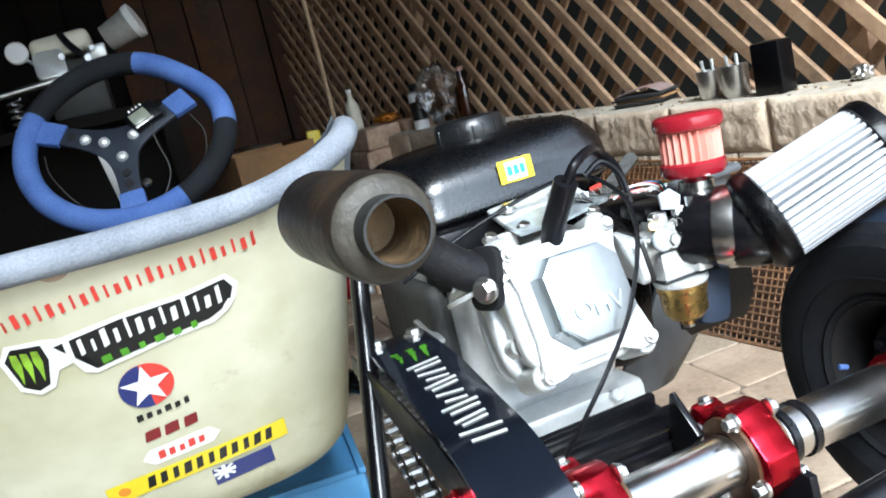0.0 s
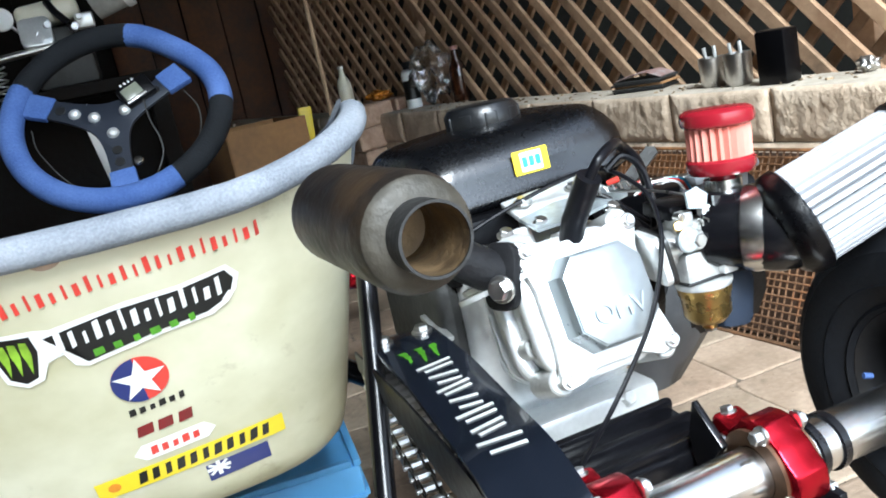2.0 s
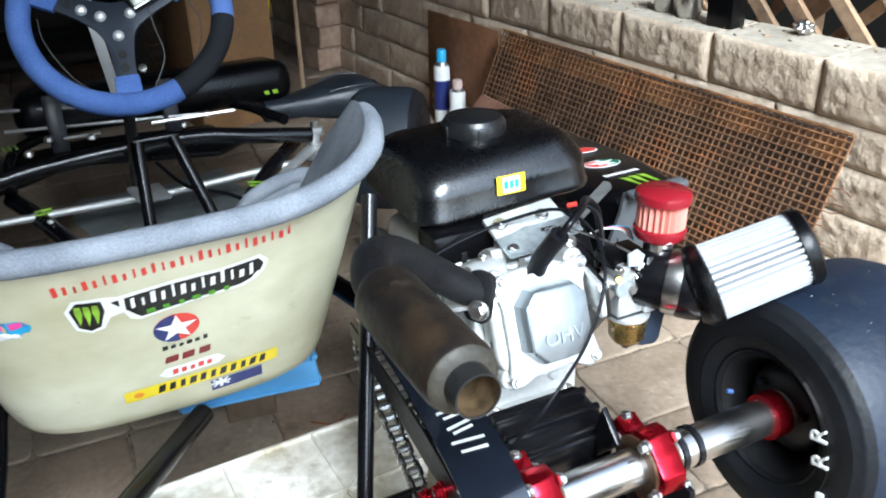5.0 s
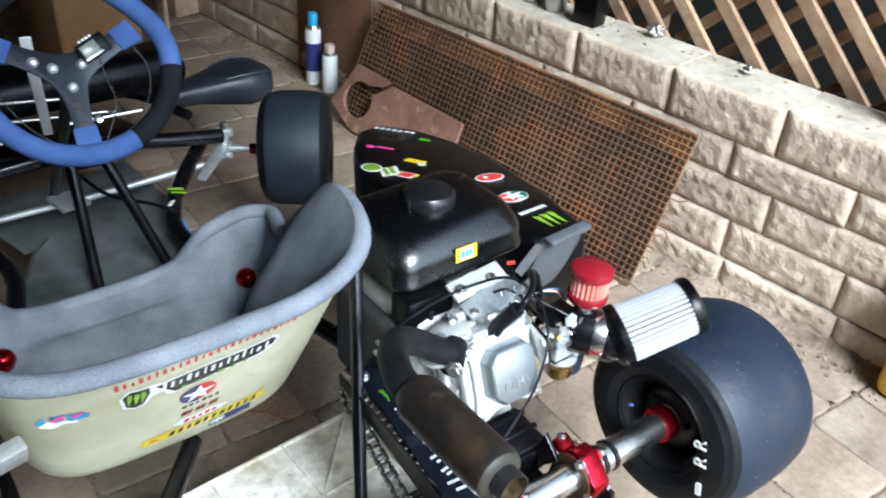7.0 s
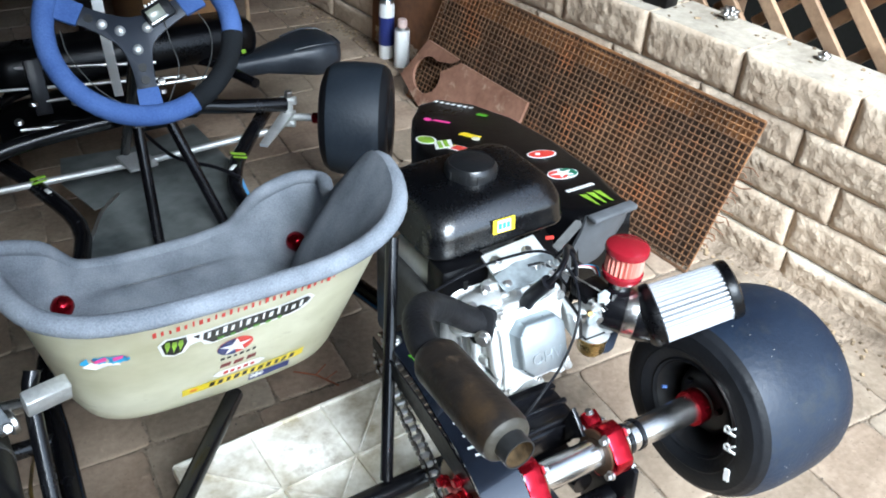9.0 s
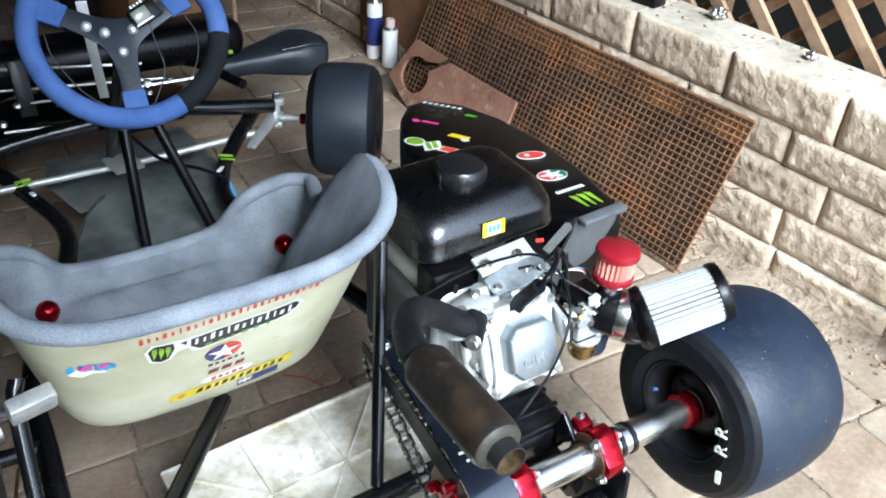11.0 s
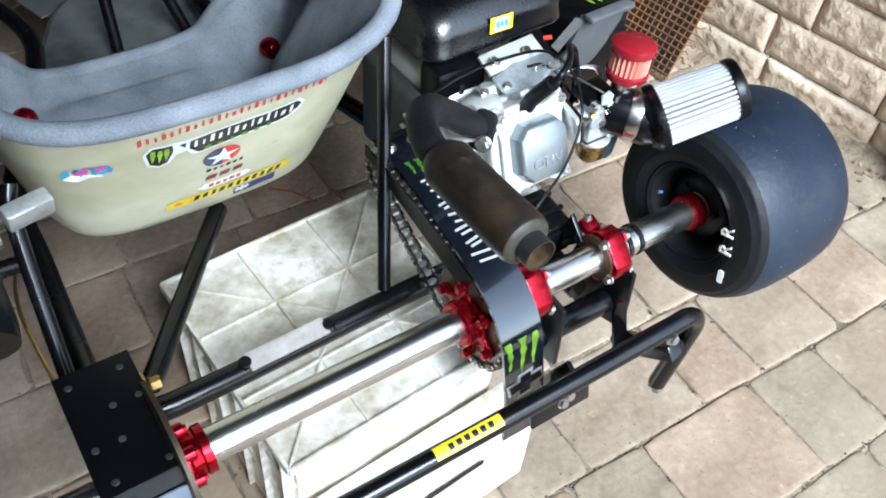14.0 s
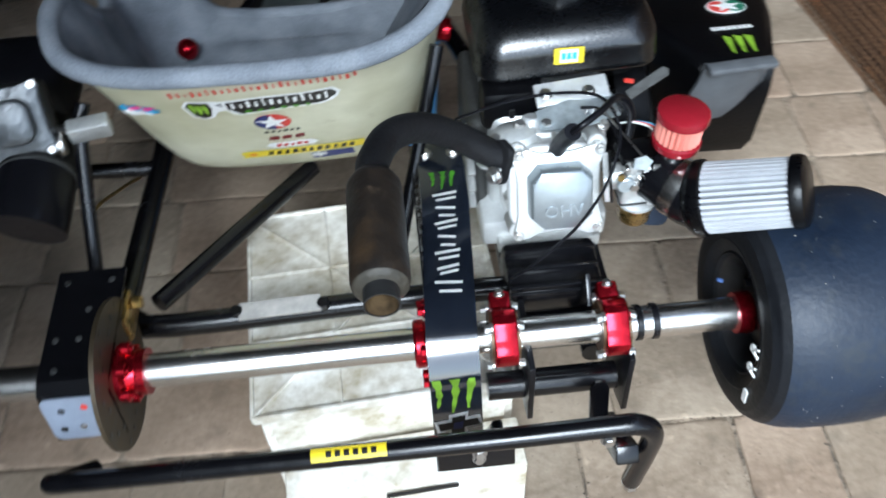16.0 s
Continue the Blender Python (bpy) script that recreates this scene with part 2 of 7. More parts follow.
def join(*bms):
    out = bmesh.new()
    for b in bms:
        me = bpy.data.meshes.new("tmp")
        b.to_mesh(me)
        out.from_mesh(me)
        bpy.data.meshes.remove(me)
        b.free()
    return out


def align(a, b):
    """A matrix whose z axis runs from a to b, with its origin at a."""
    a, b = Vector(a), Vector(b)
    return Matrix.Translation(a) @ (b - a).to_track_quat("Z", "Y").to_matrix().to_4x4()


def lathe(prof, m=Matrix.Identity(4), n=32, close=False):
    """prof: (radius, height) pairs turned round z."""
    bm = bmesh.new()
    rings = []
    for r, z in prof:
        if r < 1e-6:
            rings.append([bm.verts.new((0, 0, z))])
        else:
            rings.append([bm.verts.new((r * math.cos(2 * math.pi * i / n), r * math.sin(2 * math.pi * i / n), z)) for i in range(n)])
    pairs = list(zip(rings, rings[1:])) + ([(rings[-1], rings[0])] if close else [])
    for a, b in pairs:
        for i in range(n):
            j = (i + 1) % n
            if len(a) == 1 and len(b) == 1:
                continue
            if len(a) == 1:
                bm.faces.new((a[0], b[j], b[i]))
            elif len(b) == 1:
                bm.faces.new((a[i], a[j], b[0]))
            else:
                bm.faces.new((a[i], a[j], b[j], b[i]))
    bmesh.ops.recalc_face_normals(bm, faces=bm.faces[:])
    bm.transform(m)
    return bm


def cyl(a, b, r, n=20, bev=0.0):
    h = (Vector(b) - Vector(a)).length
    e = bev or min(r * 0.15, h * 0.2)
    return lathe([(0, 0), (r - e, 0), (r, e), (r, h - e), (r - e, h), (0, h)], align(a, b), n)


def smooth_path(pts, steps=6):
    """Catmull-Rom through the points."""
    p = [Vector(q) for q in pts]
    p = [2 * p[0] - p[1]] + p + [2 * p[-1] - p[-2]]
    out = []
    for i in range(1, len(p) - 2):
        for k in range(steps):
            t = k / steps
            a, b, c, d = p[i - 1], p[i], p[i + 1], p[i + 2]
            out.append(0.5 * (2 * b + (c - a) * t + (2 * a - 5 * b + 4 * c - d) * t * t + (3 * b - a - 3 * c + d) * t ** 3))
    out.append(p[-2])
    return out


def tube(pts, r, n=12, smooth=0, radii=None):
    """A round tube with closed ends along the points."""
    p = smooth_path(pts, smooth) if smooth else [Vector(q) for q in pts]
    bm = bmesh.new()
    rings = []
    up = None
    for i, q in enumerate(p):
        d = (p[min(i + 1, len(p) - 1)] - p[max(i - 1, 0)]).normalized()
        if up is None:
            up = d.orthogonal().normalized()
        up = (up - d * up.dot(d)).normalized()
        s = d.cross(up)
        rr = r if radii is None else radii[min(len(radii) - 1, int(i * len(radii) / len(p)))]
        rings.append([bm.verts.new(q + rr * (math.cos(2 * math.pi * k / n) * up + math.sin(2 * math.pi * k / n) * s)) for k in range(n)])
    for a, b in zip(rings, rings[1:]):
        for k in range(n):
            bm.faces.new((a[k], a[(k + 1) % n], b[(k + 1) % n], b[k]))
    bm.faces.new(rings[0][::-1])
    bm.faces.new(rings[-1])
    bmesh.ops.recalc_face_normals(bm, faces=bm.faces[:])
    return bm


def slab(outline, h, m=Matrix.Identity(4), bev=0.0):
    """A flat plate: the outline in x, y, raised by h in z."""
    bm = bmesh.new()
    f = bm.faces.new([bm.verts.new((x, y, 0)) for x, y in outline])
    r = bmesh.ops.extrude_face_region(bm, geom=[f])
    bmesh.ops.translate(bm, verts=[g for g in r["geom"] if isinstance(g, bmesh.types.BMVert)], vec=(0, 0, h))
    bmesh.ops.recalc_face_normals(bm, faces=bm.faces[:])
    if bev:
        bmesh.ops.bevel(bm, geom=bm.edges[:], offset=bev, segments=2, affect="EDGES", profile=0.5)
    bm.transform(m)
    return bm


def rounded(w, h, r, n=4):
    """A rounded rectangle's outline."""
    out = []
    for cx, cy, a0 in ((w / 2 - r, h / 2 - r, 0), (-w / 2 + r, h / 2 - r, 90), (-w / 2 + r, -h / 2 + r, 180), (w / 2 - r, -h / 2 + r, 270)):
        for k in range(n + 1):
            a = radians(a0 + 90 * k / n)
            out.append((cx + r * math.cos(a), cy + r * math.sin(a)))
    return out


def ribbon(prof, width, thick, m=Matrix.Identity(4)):
    """A bent strip: the profile in y, z, its width along x."""
    bm = bmesh.new()
    p = [Vector((0, y, z)) for y, z in prof]
    rings = []
    for i, q in enumerate(p):
        d = (p[min(i + 1, len(p) - 1)] - p[max(i - 1, 0)]).normalized()
        nrm = Vector((0, -d.z, d.y))
        rings.append([bm.verts.new(q + Vector((sx * width / 2, 0, 0)) + nrm * (sn * thick / 2)) for sx, sn in ((-1, -1), (1, -1), (1, 1), (-1, 1))])
    for a, b in zip(rings, rings[1:]):
        for k in range(4):
            bm.faces.new((a[k], a[(k + 1) % 4], b[(k + 1) % 4], b[k]))
    bm.faces.new(rings[0][::-1])
    bm.faces.new(rings[-1])
    bmesh.ops.recalc_face_normals(bm, faces=bm.faces[:])
    bm.transform(m)
    return bm


def part(name, bm, material, parent=None, label="", smooth=True, angle=40):
    """Links a bmesh as one mesh object, under a thing or under a part."""
    me = bpy.data.meshes.new(name)
    if smooth:
        lim = radians(angle)
        for f in bm.faces:
            f.smooth = True
        for e in bm.edges:
            e.smooth = len(e.link_faces) == 2 and e.calc_face_angle(0) < lim
    bm.to_mesh(me)
    bm.free()
    me.materials.append(material)
    ob = new(name, me)
    if parent:
        ob.parent = parent
    if label:
        tagged(ob, label)
    return ob


def thing(name, m, label, category, group="", kind=""):
    ob = new(name)
    ob.empty_display_size = 0.05
    ob.matrix_world = m
    return tagged(ob, label, category, group, kind)


def letters(name, text, size, material, m, parent, thick=0.0006, shear=0.0, spacing=1.0, label="", width=None):
    """Raised writing turned into a mesh."""
    c = bpy.data.curves.new(name, "FONT")
    c.body, c.size, c.extrude, c.shear, c.space_character, c.align_x, c.align_y = text, size, thick, shear, spacing, "CENTER", "CENTER"
    c.resolution_u = 3
    tmp = bpy.data.objects.new(name, c)
    scene.collection.objects.link(tmp)
    me = bpy.data.meshes.new_from_object(tmp.evaluated_get(bpy.context.evaluated_depsgraph_get()))
    bpy.data.objects.remove(tmp)
    if width:
        xs = [v.co.x for v in me.vertices]
        me.transform(Matrix.Diagonal((width / max(1e-6, max(xs) - min(xs)), 1, 1, 1)))
    me.transform(m)
    me.materials.clear()
    me.materials.append(material)
    ob = new(name, me)
    ob.parent = parent
    return tagged(ob, label) if label else ob


def facing(p, normal, up=(0, 0, 1)):
    """A matrix at p whose z axis is the normal and whose y axis is nearest to up."""
    z = Vector(normal).normalized()
    x = Vector(up).cross(z).normalized()
    return Matrix.Translation(p) @ Matrix((x, z.cross(x), z)).transposed().to_4x4()


# ---- the setting ----
def wall_x(y):
    """The front face of the retaining wall, which runs slightly across the kart's line."""
    return 1.235 - 0.1765 * y


ground = part("ground", box(30, 30, 0.1, pose(0, 5, -0.0524)), SAND, smooth=False)
tagged(ground, "sandy ground under the paving joints", "ground", kind="structure")
# unseen slab, added to bounce light and brighten the tank's reflection
bounce_slab = part("driveway", box(14, 11, 0.08, pose(0, -6.9, -0.044)), mat("bounce_slab_pale", (0.36, 0.34, 0.31), 0.85, 0, scale=2, fine=40, col2=(0.50, 0.48, 0.44)), smooth=False)
tagged(bounce_slab, "unseen pale concrete driveway, added to bounce light forward", "driveway", kind="structure")
# unseen roof; its odd corners are placed to shape sun and shade
roof = part("roof", slab([(-4.1, -3.5), (-0.93, -3.5), (-0.84, -2.6), (-0.78, -2.0), (-0.52, -1.1), (0.55, -1.0), (1.0, 0.0), (1.7, 1.6), (1.7, 7.4), (-4.1, 7.4)], 0.08, pose(0, 0, 2.5)), ROOF, smooth=False)
tagged(roof, "unseen carport roof, outline shaped to shade the left and front", "roof", kind="structure")
# the left wall is unseen, added to block light from that side
for nm, sx, sy, x, y, lab in (("wall_back", 5.2, 0.12, -0.4, 6.5, "back wall coloured near-black for the deep shade"), ("wall_left", 0.12, 10.0, -1.27, 1.5, "unseen wall added to block light from the left")):
    w = part(nm, box(sx, sy, 2.49, pose(x, y, 1.245)), SHADEBLACK, smooth=False)
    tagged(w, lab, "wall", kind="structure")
# flat near-black sheet stands in for the shade behind the slats
gap_sheet = part("backdrop", box(0.1, 9, 3.2, pose(1.9, 3.6, 1.6, 0, 0, 10)), GAPDARK, smooth=False)
tagged(gap_sheet, "near-black sheet for the shade behind the lattice", "backdrop", kind="structure")

# ---- the kart: its frame has x to its right, y ahead, and its origin on the rear axle ----
KART = pose(0, 0.14, 0.42, -1.5, 0, 3)
kart = thing("go_kart", KART, "black go-kart with cream bucket seat, propped on a crate", "go-kart")


def k_part(name, bm, material, parent=None, label="", **kw):
    return part(name, bm, material, parent or kart, label, **kw)


CHAINM = mat("oiled_chain_steel", (0.09, 0.08, 0.07), 0.3, 0.9, 0.5, 60, 200)
# axle and rear wheels
axle = k_part("rear_axle", cyl((-0.88, 0, 0), (0.25, 0, 0), 0.0195, 28), CHROME, label="polished steel rear axle")
for x in (0.118, 0.137):
    k_part("axle_band", lathe([(0.0194, -0.004), (0.0215, -0.003), (0.0215, 0.003), (0.0194, 0.004)], align((x, 0, 0), (x + 1, 0, 0)), 28, True), BLACK, axle)


def rear_wheel(x0, s):
    """x0: the inner sidewall; s: +1 for the wheel on the right."""
    m = align((x0, 0, 0), (x0 + s, 0, 0))
    wheel = k_part("rear_wheel", lathe([(0.0195, 0.004), (0.0245, 0.004), (0.025, 0.022), (0.0195, 0.022)], m, 32, True), RED, label="rear wheel with red hub and slick tyre")
    prof = [(0.064, 0.022), (0.070, 0.008), (0.086, 0.0), (0.104, -0.002), (0.119, 0.004), (0.129, 0.016), (0.1355, 0.034), (0.139, 0.06), (0.140, 0.095), (0.139, 0.13), (0.1355, 0.156), (0.129, 0.172), (0.119, 0.184), (0.100, 0.190), (0.080, 0.187), (0.066, 0.175)]
    side = [(0.064, 0.022), (0.068, 0.010), (0.071, 0.0055), (0.0735, 0.0075), (0.080, 0.003), (0.086, 0.0), (0.0885, -0.0008), (0.090, -0.0002), (0.102, -0.002), (0.1125, 0.0008), (0.114, 0.0009), (0.1155, 0.0022), (0.1215, 0.0065), (0.123, 0.0073), (0.1245, 0.0095), (0.129, 0.016), (0.1290, 0.0185)]
    tyre = k_part("tyre", lathe(side, m, 72), RUBBER, wheel, "black slick tyre sidewall with moulded rings", angle=30)
    k_part("tread", lathe(prof[5:12], m, 72), RUBBERW, wheel, "worn bluish slick tread")
    k_part("outer_sidewall", lathe(prof[11:], m, 72), RUBBER, wheel)
    k_part("rim", lathe([(0.066, 0.024), (0.0705, 0.014), (0.067, 0.010), (0.060, 0.020), (0.054, 0.05), (0.052, 0.11), (0.060, 0.16), (0.066, 0.176), (0.056, 0.17), (0.050, 0.045), (0.0465, 0.036), (0.038, 0.030), (0.0225, 0.028)], m, 48), mat("worn_black_rim", (0.012, 0.0125, 0.014), 0.42, 0.2, 0.35, 20, 120, 0.05), wheel, "black painted rim")
    for i in range(3):
        a = radians(40 + 120 * i)
        p = m @ V(0.034 * math.cos(a), 0.034 * math.sin(a), 0.029)
        k_part("hub_nut", cyl(p, p - (m.to_3x3() @ V(0, 0, 0.008)), 0.005, 6), SATIN, wheel)
    return wheel, m


wheel_r, mr = rear_wheel(0.229, 1)
wheel_l, ml = rear_wheel(-0.735, -1)
k_part("valve_cap", cyl((0.234, 0.045, 0.004), (0.227, 0.047, 0.006), 0.0026, 10), BLUE, wheel_r, "blue valve cap")
for txt, y, z in (("R", -0.0745, 0.030), ("R", -0.081, 0.004)):
    letters("painted_letter", txt, 0.027, WHITE, facing((0.2265, y, z), (-1, 0, 0), (0, 0.97, -0.25)), wheel_r, 0.0012, label="hand-painted white letter")
k_part("painted_dash", slab(rounded(0.008, 0.020, 0.002), 0.002, facing((0.2275, -0.088, -0.040), (-1, -0.1, 0), (0, 0.15, 1))), WHITE, wheel_r, "white paint mark")


rg = random.Random(9)
gb = bmesh.new()
for i in range(130):
    a, w = rg.uniform(0, 6.283), rg.uniform(0.03, 0.16)
    s = rg.uniform(0.0003, 0.0009)
    p = mr @ V(0.1392 * math.cos(a), 0.1392 * math.sin(a), w)
    bmesh.ops.create_icosphere(gb, subdivisions=1, radius=s, matrix=Matrix.Translation(p))
grit = k_part("grit", gb, mat("pale_grit", (0.28, 0.27, 0.25), 0.9), wheel_r)
tagged(grit, "pale grit stuck to the tread", kind="stuff")


def bolt(p, d, r=0.006, h=0.006, parent=None, material=None, name="bolt"):
    p, d = Vector(p), Vector(d).normalized()
    return k_part(name, join(cyl(p, p + d * h * 0.4, r * 1.35, 16), cyl(p + d * h * 0.3, p + d * h, r, 6)), material or STEEL, parent)


def carrier(x, w=0.027):
    """A red clamp-style bearing carrier round the axle."""
    outl = []
    for i in range(24):
        a = 2 * math.pi * i / 24
        outl.append(((0.0385 if i % 6 in (0, 1, 5) else 0.034) * math.cos(a), (0.0385 if i % 6 in (0, 1, 5) else 0.034) * math.sin(a)))
    m = align((x - w / 2, 0, 0), (x + w / 2, 0, 0))
    c = k_part("bearing_carrier", slab(outl, w, m, 0.002), RED, label="red anodised bearing carrier", angle=25)
    k_part("bearing_ring", lathe([(0.020, -0.003), (0.031, -0.003), (0.031, w + 0.003), (0.020, w + 0.003)], m, 28, True), RINGM, c)
    for a in (20, 110, 200, 290):
        a = radians(a)
        q = V(x - w / 2, 0.034 * math.cos(a), 0.034 * math.sin(a))
        bolt(q, (-1, 0, 0), 0.005, 0.010, c)
        bolt(q + V(w, 0, 0), (1, 0, 0), 0.005, 0.008, c)
    k_part("carrier_ear", box(w * 0.9, 0.024, 0.024, pose(x, 0.036, 0.014, 20), 0.003), RED, c)
    bolt((x, 0.040, 0.026), (0, 0.3, 1), 0.005, 0.006, c)
    bolt((x + w / 2, -0.012, 0.034), (1, 0, 0), 0.0045, 0.006, c)
    return c


for x in (0.088, -0.040):
    carrier(x)
# sprocket, its red hub and the axle hanger plates
outl = []
for i in range(54 * 2):
    a = 2 * math.pi * i / 108
    r = 0.0690 if i % 2 else 0.0640
    outl.append((r * math.cos(a), r * math.sin(a)))
sprocket = k_part("sprocket", slab(outl, 0.004, facing((-0.1205, 0, 0), (1, 0, 0))), mat("tan_anodised_alloy", (0.30, 0.255, 0.185), 0.42, 0.6, 0.3, 30, 140), label="toothed tan alloy sprocket with drilled holes", angle=20)
hub = k_part("sprocket_hub", lathe([(0.0195, 0), (0.026, 0), (0.0285, 0.003), (0.0285, 0.012), (0.0255, 0.014), (0.0255, 0.018), (0.033, 0.021), (0.033, 0.0245), (0.0195, 0.0245)], align((-0.1445, 0, 0), (-0.1, 0, 0)), 32, True), RED, label="red anodised six-lobed sprocket hub", angle=30)
star_o = []
for i in range(72):
    a = 2 * math.pi * i / 72
    r = 0.0345 + 0.0205 * max(0.0, math.cos(6 * (a - radians(15)))) ** 1.5
    star_o.append((r * math.cos(a), r * math.sin(a)))
k_part("hub_star", slab(star_o, 0.006, facing((-0.1275, 0, 0), (1, 0, 0)), 0.001), RED, hub, "lobed red flange", angle=35)
for i in range(6):
    a = radians(60 * i + 15)
    q = V(-0.1235, 0.0475 * math.cos(a), 0.0475 * math.sin(a))
    bolt(q + V(-0.004, 0, 0), (-1, 0, 0), 0.0062, 0.010, hub, RED)
    k_part("hub_lug", cyl(q + V(0.006, 0, 0), q + V(0.013, 0, 0), 0.009, 14), RED, hub)
    q2 = V(-0.1207, 0.052 * math.cos(a + 0.52), 0.052 * math.sin(a + 0.52))
    k_part("sprocket_hole", cyl(q2 + V(-0.0004, 0, 0), q2, 0.0062, 14), INK, sprocket)


def chain():
    """A roller chain from the clutch to the sprocket."""
    c0, r0, c1, r1 = (0.0, 0.0), 0.0635, (0.215, 0.062), 0.022
    pts = []
    d = math.hypot(c1[0] - c0[0], c1[1] - c0[1])
    base = math.atan2(c1[1] - c0[1], c1[0] - c0[0])
    off = math.acos((r0 - r1) / d)
    a0, a1 = base + off, base + 2 * math.pi - off
    for i in range(31):
        a = a0 + (a1 - a0) * i / 30
        pts.append((c0[0] + r0 * math.cos(a), c0[1] + r0 * math.sin(a)))
    for i in range(9):
        a = base - off + 2 * off * i / 8
        pts.append((c1[0] + r1 * math.cos(a), c1[1] + r1 * math.sin(a)))
    pts.append(pts[0])
    step, acc, out = 0.0127, 0.0, []
    for (ya, za), (yb, zb) in zip(pts, pts[1:]):
        ln = math.hypot(yb - ya, zb - za)
        while acc < ln:
            t = acc / ln
            out.append((ya + (yb - ya) * t, za + (zb - za) * t, math.degrees(math.atan2(zb - za, yb - ya))))
            acc += step
        acc -= ln
    return out


chain_top = k_part("drive_chain", cyl((-0.116, 0.215, 0.062), (-0.06, 0.215, 0.062), 0.020, 18), STEEL, label="oily steel roller chain and clutch sprocket")
for i, (y, z, a) in enumerate(chain()):
    xo = 0.0078 if i % 2 else 0.0056
    link = join(box(0.0018, 0.0165, 0.0095, pose(-0.116 - xo, y, z, a), 0.0005, 1), box(0.0018, 0.0165, 0.0095, pose(-0.116 + xo, y, z, a), 0.0005, 1))
    k_part("chain_link", link, CHAINM, chain_top)
    k_part("chain_roller", join(cyl((-0.1210, y, z), (-0.1110, y, z), 0.0042, 8), cyl((-0.1265, y, z), (-0.1055, y, z), 0.0024, 8)), STEEL, chain_top)

# chain guard: one bent black strip from the clutch over the sprocket to the bumper
gp = smooth_path([(0, 0.235, 0.100), (0, 0.204, 0.104), (0, 0.115, 0.094), (0, 0.05, 0.085), (0, 0.0, 0.078), (0, -0.042, 0.060), (0, -0.068, 0.028), (0, -0.080, -0.012), (0, -0.091, -0.06), (0, -0.098, -0.125)], 6)


def guard_x(y):
    """The strip leans over towards the seat where it bends down."""
    return -0.092 - 0.011 * max(0.0, min(1.0, (0.13 - y) / 0.17))


strip = ribbon([(p.y, p.z) for p in gp], 0.056, 0.004)
for v in strip.verts:
    v.co.x += guard_x(v.co.y)
guard = k_part("chain_guard", strip, mat("glossy_guard_paint", (0.006, 0.008, 0.013), 0.14, 0, 0.3, 12, 120, spec=1.0, coat=1.0), label="bent glossy black chain guard strip", angle=60)
for x in (-0.110, -0.075):
    bolt((x, 0.206, 0.105), (0, 0, 1), 0.0065, 0.007, guard)
k_part("guard_side", slab([(0.235, 0.098), (0.115, 0.091), (0.05, 0.082), (0.0, 0.071), (-0.02, 0.062), (-0.005, 0.042), (0.05, 0.047), (0.115, 0.060), (0.235, 0.082)], 0.002, facing((-0.128, 0, 0), (1, 0, 0))), SATIN, guard)


def on_guard(u, v, lift=0.0027):
    """A point on the guard's outer face: u across, v along from its top bolts."""
    acc = 0.0
    for a, b in zip(gp, gp[1:]):
        ln = (b - a).length
        if acc + ln >= v:
            d = (b - a).normalized()
            q = a + d * (v - acc)
            nrm = V(0, d.z, -d.y)
            return V(guard_x(q.y) + u, q.y, q.z) + nrm * lift
        acc += ln
    return V(guard_x(gp[-1].y) + u, gp[-1].y, gp[-1].z)


def guard_mark(name, quads, material, label="", lift=0.0027):
    bm = bmesh.new()
    for q in quads:
        bm.faces.new([bm.verts.new(on_guard(u, v, lift)) for u, v in q])
    bmesh.ops.solidify(bm, geom=bm.faces[:], thickness=0.0006)
    return k_part(name, bm, material, guard, label, smooth=False)


def claw(u0, v0, w, h):
    """Three ragged claw marks."""
    q = []
    for i in range(3):
        u = u0 + w * (i - 1) * 0.34
        ln = (0.80, 1.0, 0.88)[i]
        left, right = [], []
        for k in range(7):
            f = k / 6
            half = w * 0.09 * (1 - 0.75 * f) * (1 + 0.35 * math.sin(i * 2.1 + k * 2.7))
            mid = u + w * 0.05 * math.sin(f * 3 + i)
            left.append((mid - half, v0 + h * f * ln))
            right.append((mid + half, v0 + h * f * ln + h * 0.02 * (k % 2)))
        q += [[left[k], right[k], right[k + 1], left[k + 1]] for k in range(6)]
    return q


guard_mark("claw_mark", claw(-0.001, 0.060, 0.036, 0.027), GREEN, "green claw-shaped sticker")


def strokes(path, width):
    """Ragged brush strokes along a broken line."""
    q = []
    for (ua, va), (ub, vb) in zip(path, path[1:]):
        d = Vector((ub - ua, vb - va)).normalized()
        n_ = Vector((-d.y, d.x)) * width / 2
        e = d * width * 0.35
        q.append([(ua + n_.x - e.x, va + n_.y - e.y), (ub + n_.x * 0.8 + e.x, vb + n_.y * 0.8 + e.y), (ub - n_.x + e.x, vb - n_.y + e.y), (ua - n_.x * 0.8 - e.x, va - n_.y * 0.8 - e.y)])
    return q


# seven groups of ragged bars in place of the brand's lettering
for i in range(7):
    v = 0.094 + i * 0.0205
    w = (0.013, 0.010, 0.012, 0.009, 0.013, 0.011, 0.014)[i]
    k = (0.0030, -0.0026, 0.0034, -0.0030, 0.0022, 0.0036, -0.0028)[i]
    bars = strokes([(-w, v + k * 0.5), (w, v - k * 0.5)], 0.0040) + strokes([(-w * 0.7, v + 0.0095 - k * 0.3), (w * 0.9, v + 0.0095 - k)], 0.0038)
    guard_mark("lettering_bar", bars, WHITE, "white ragged lettering bar")
guard_mark("claw_mark", claw(-0.003, 0.326, 0.054, 0.048), LIME, "lime claw-shaped sticker")
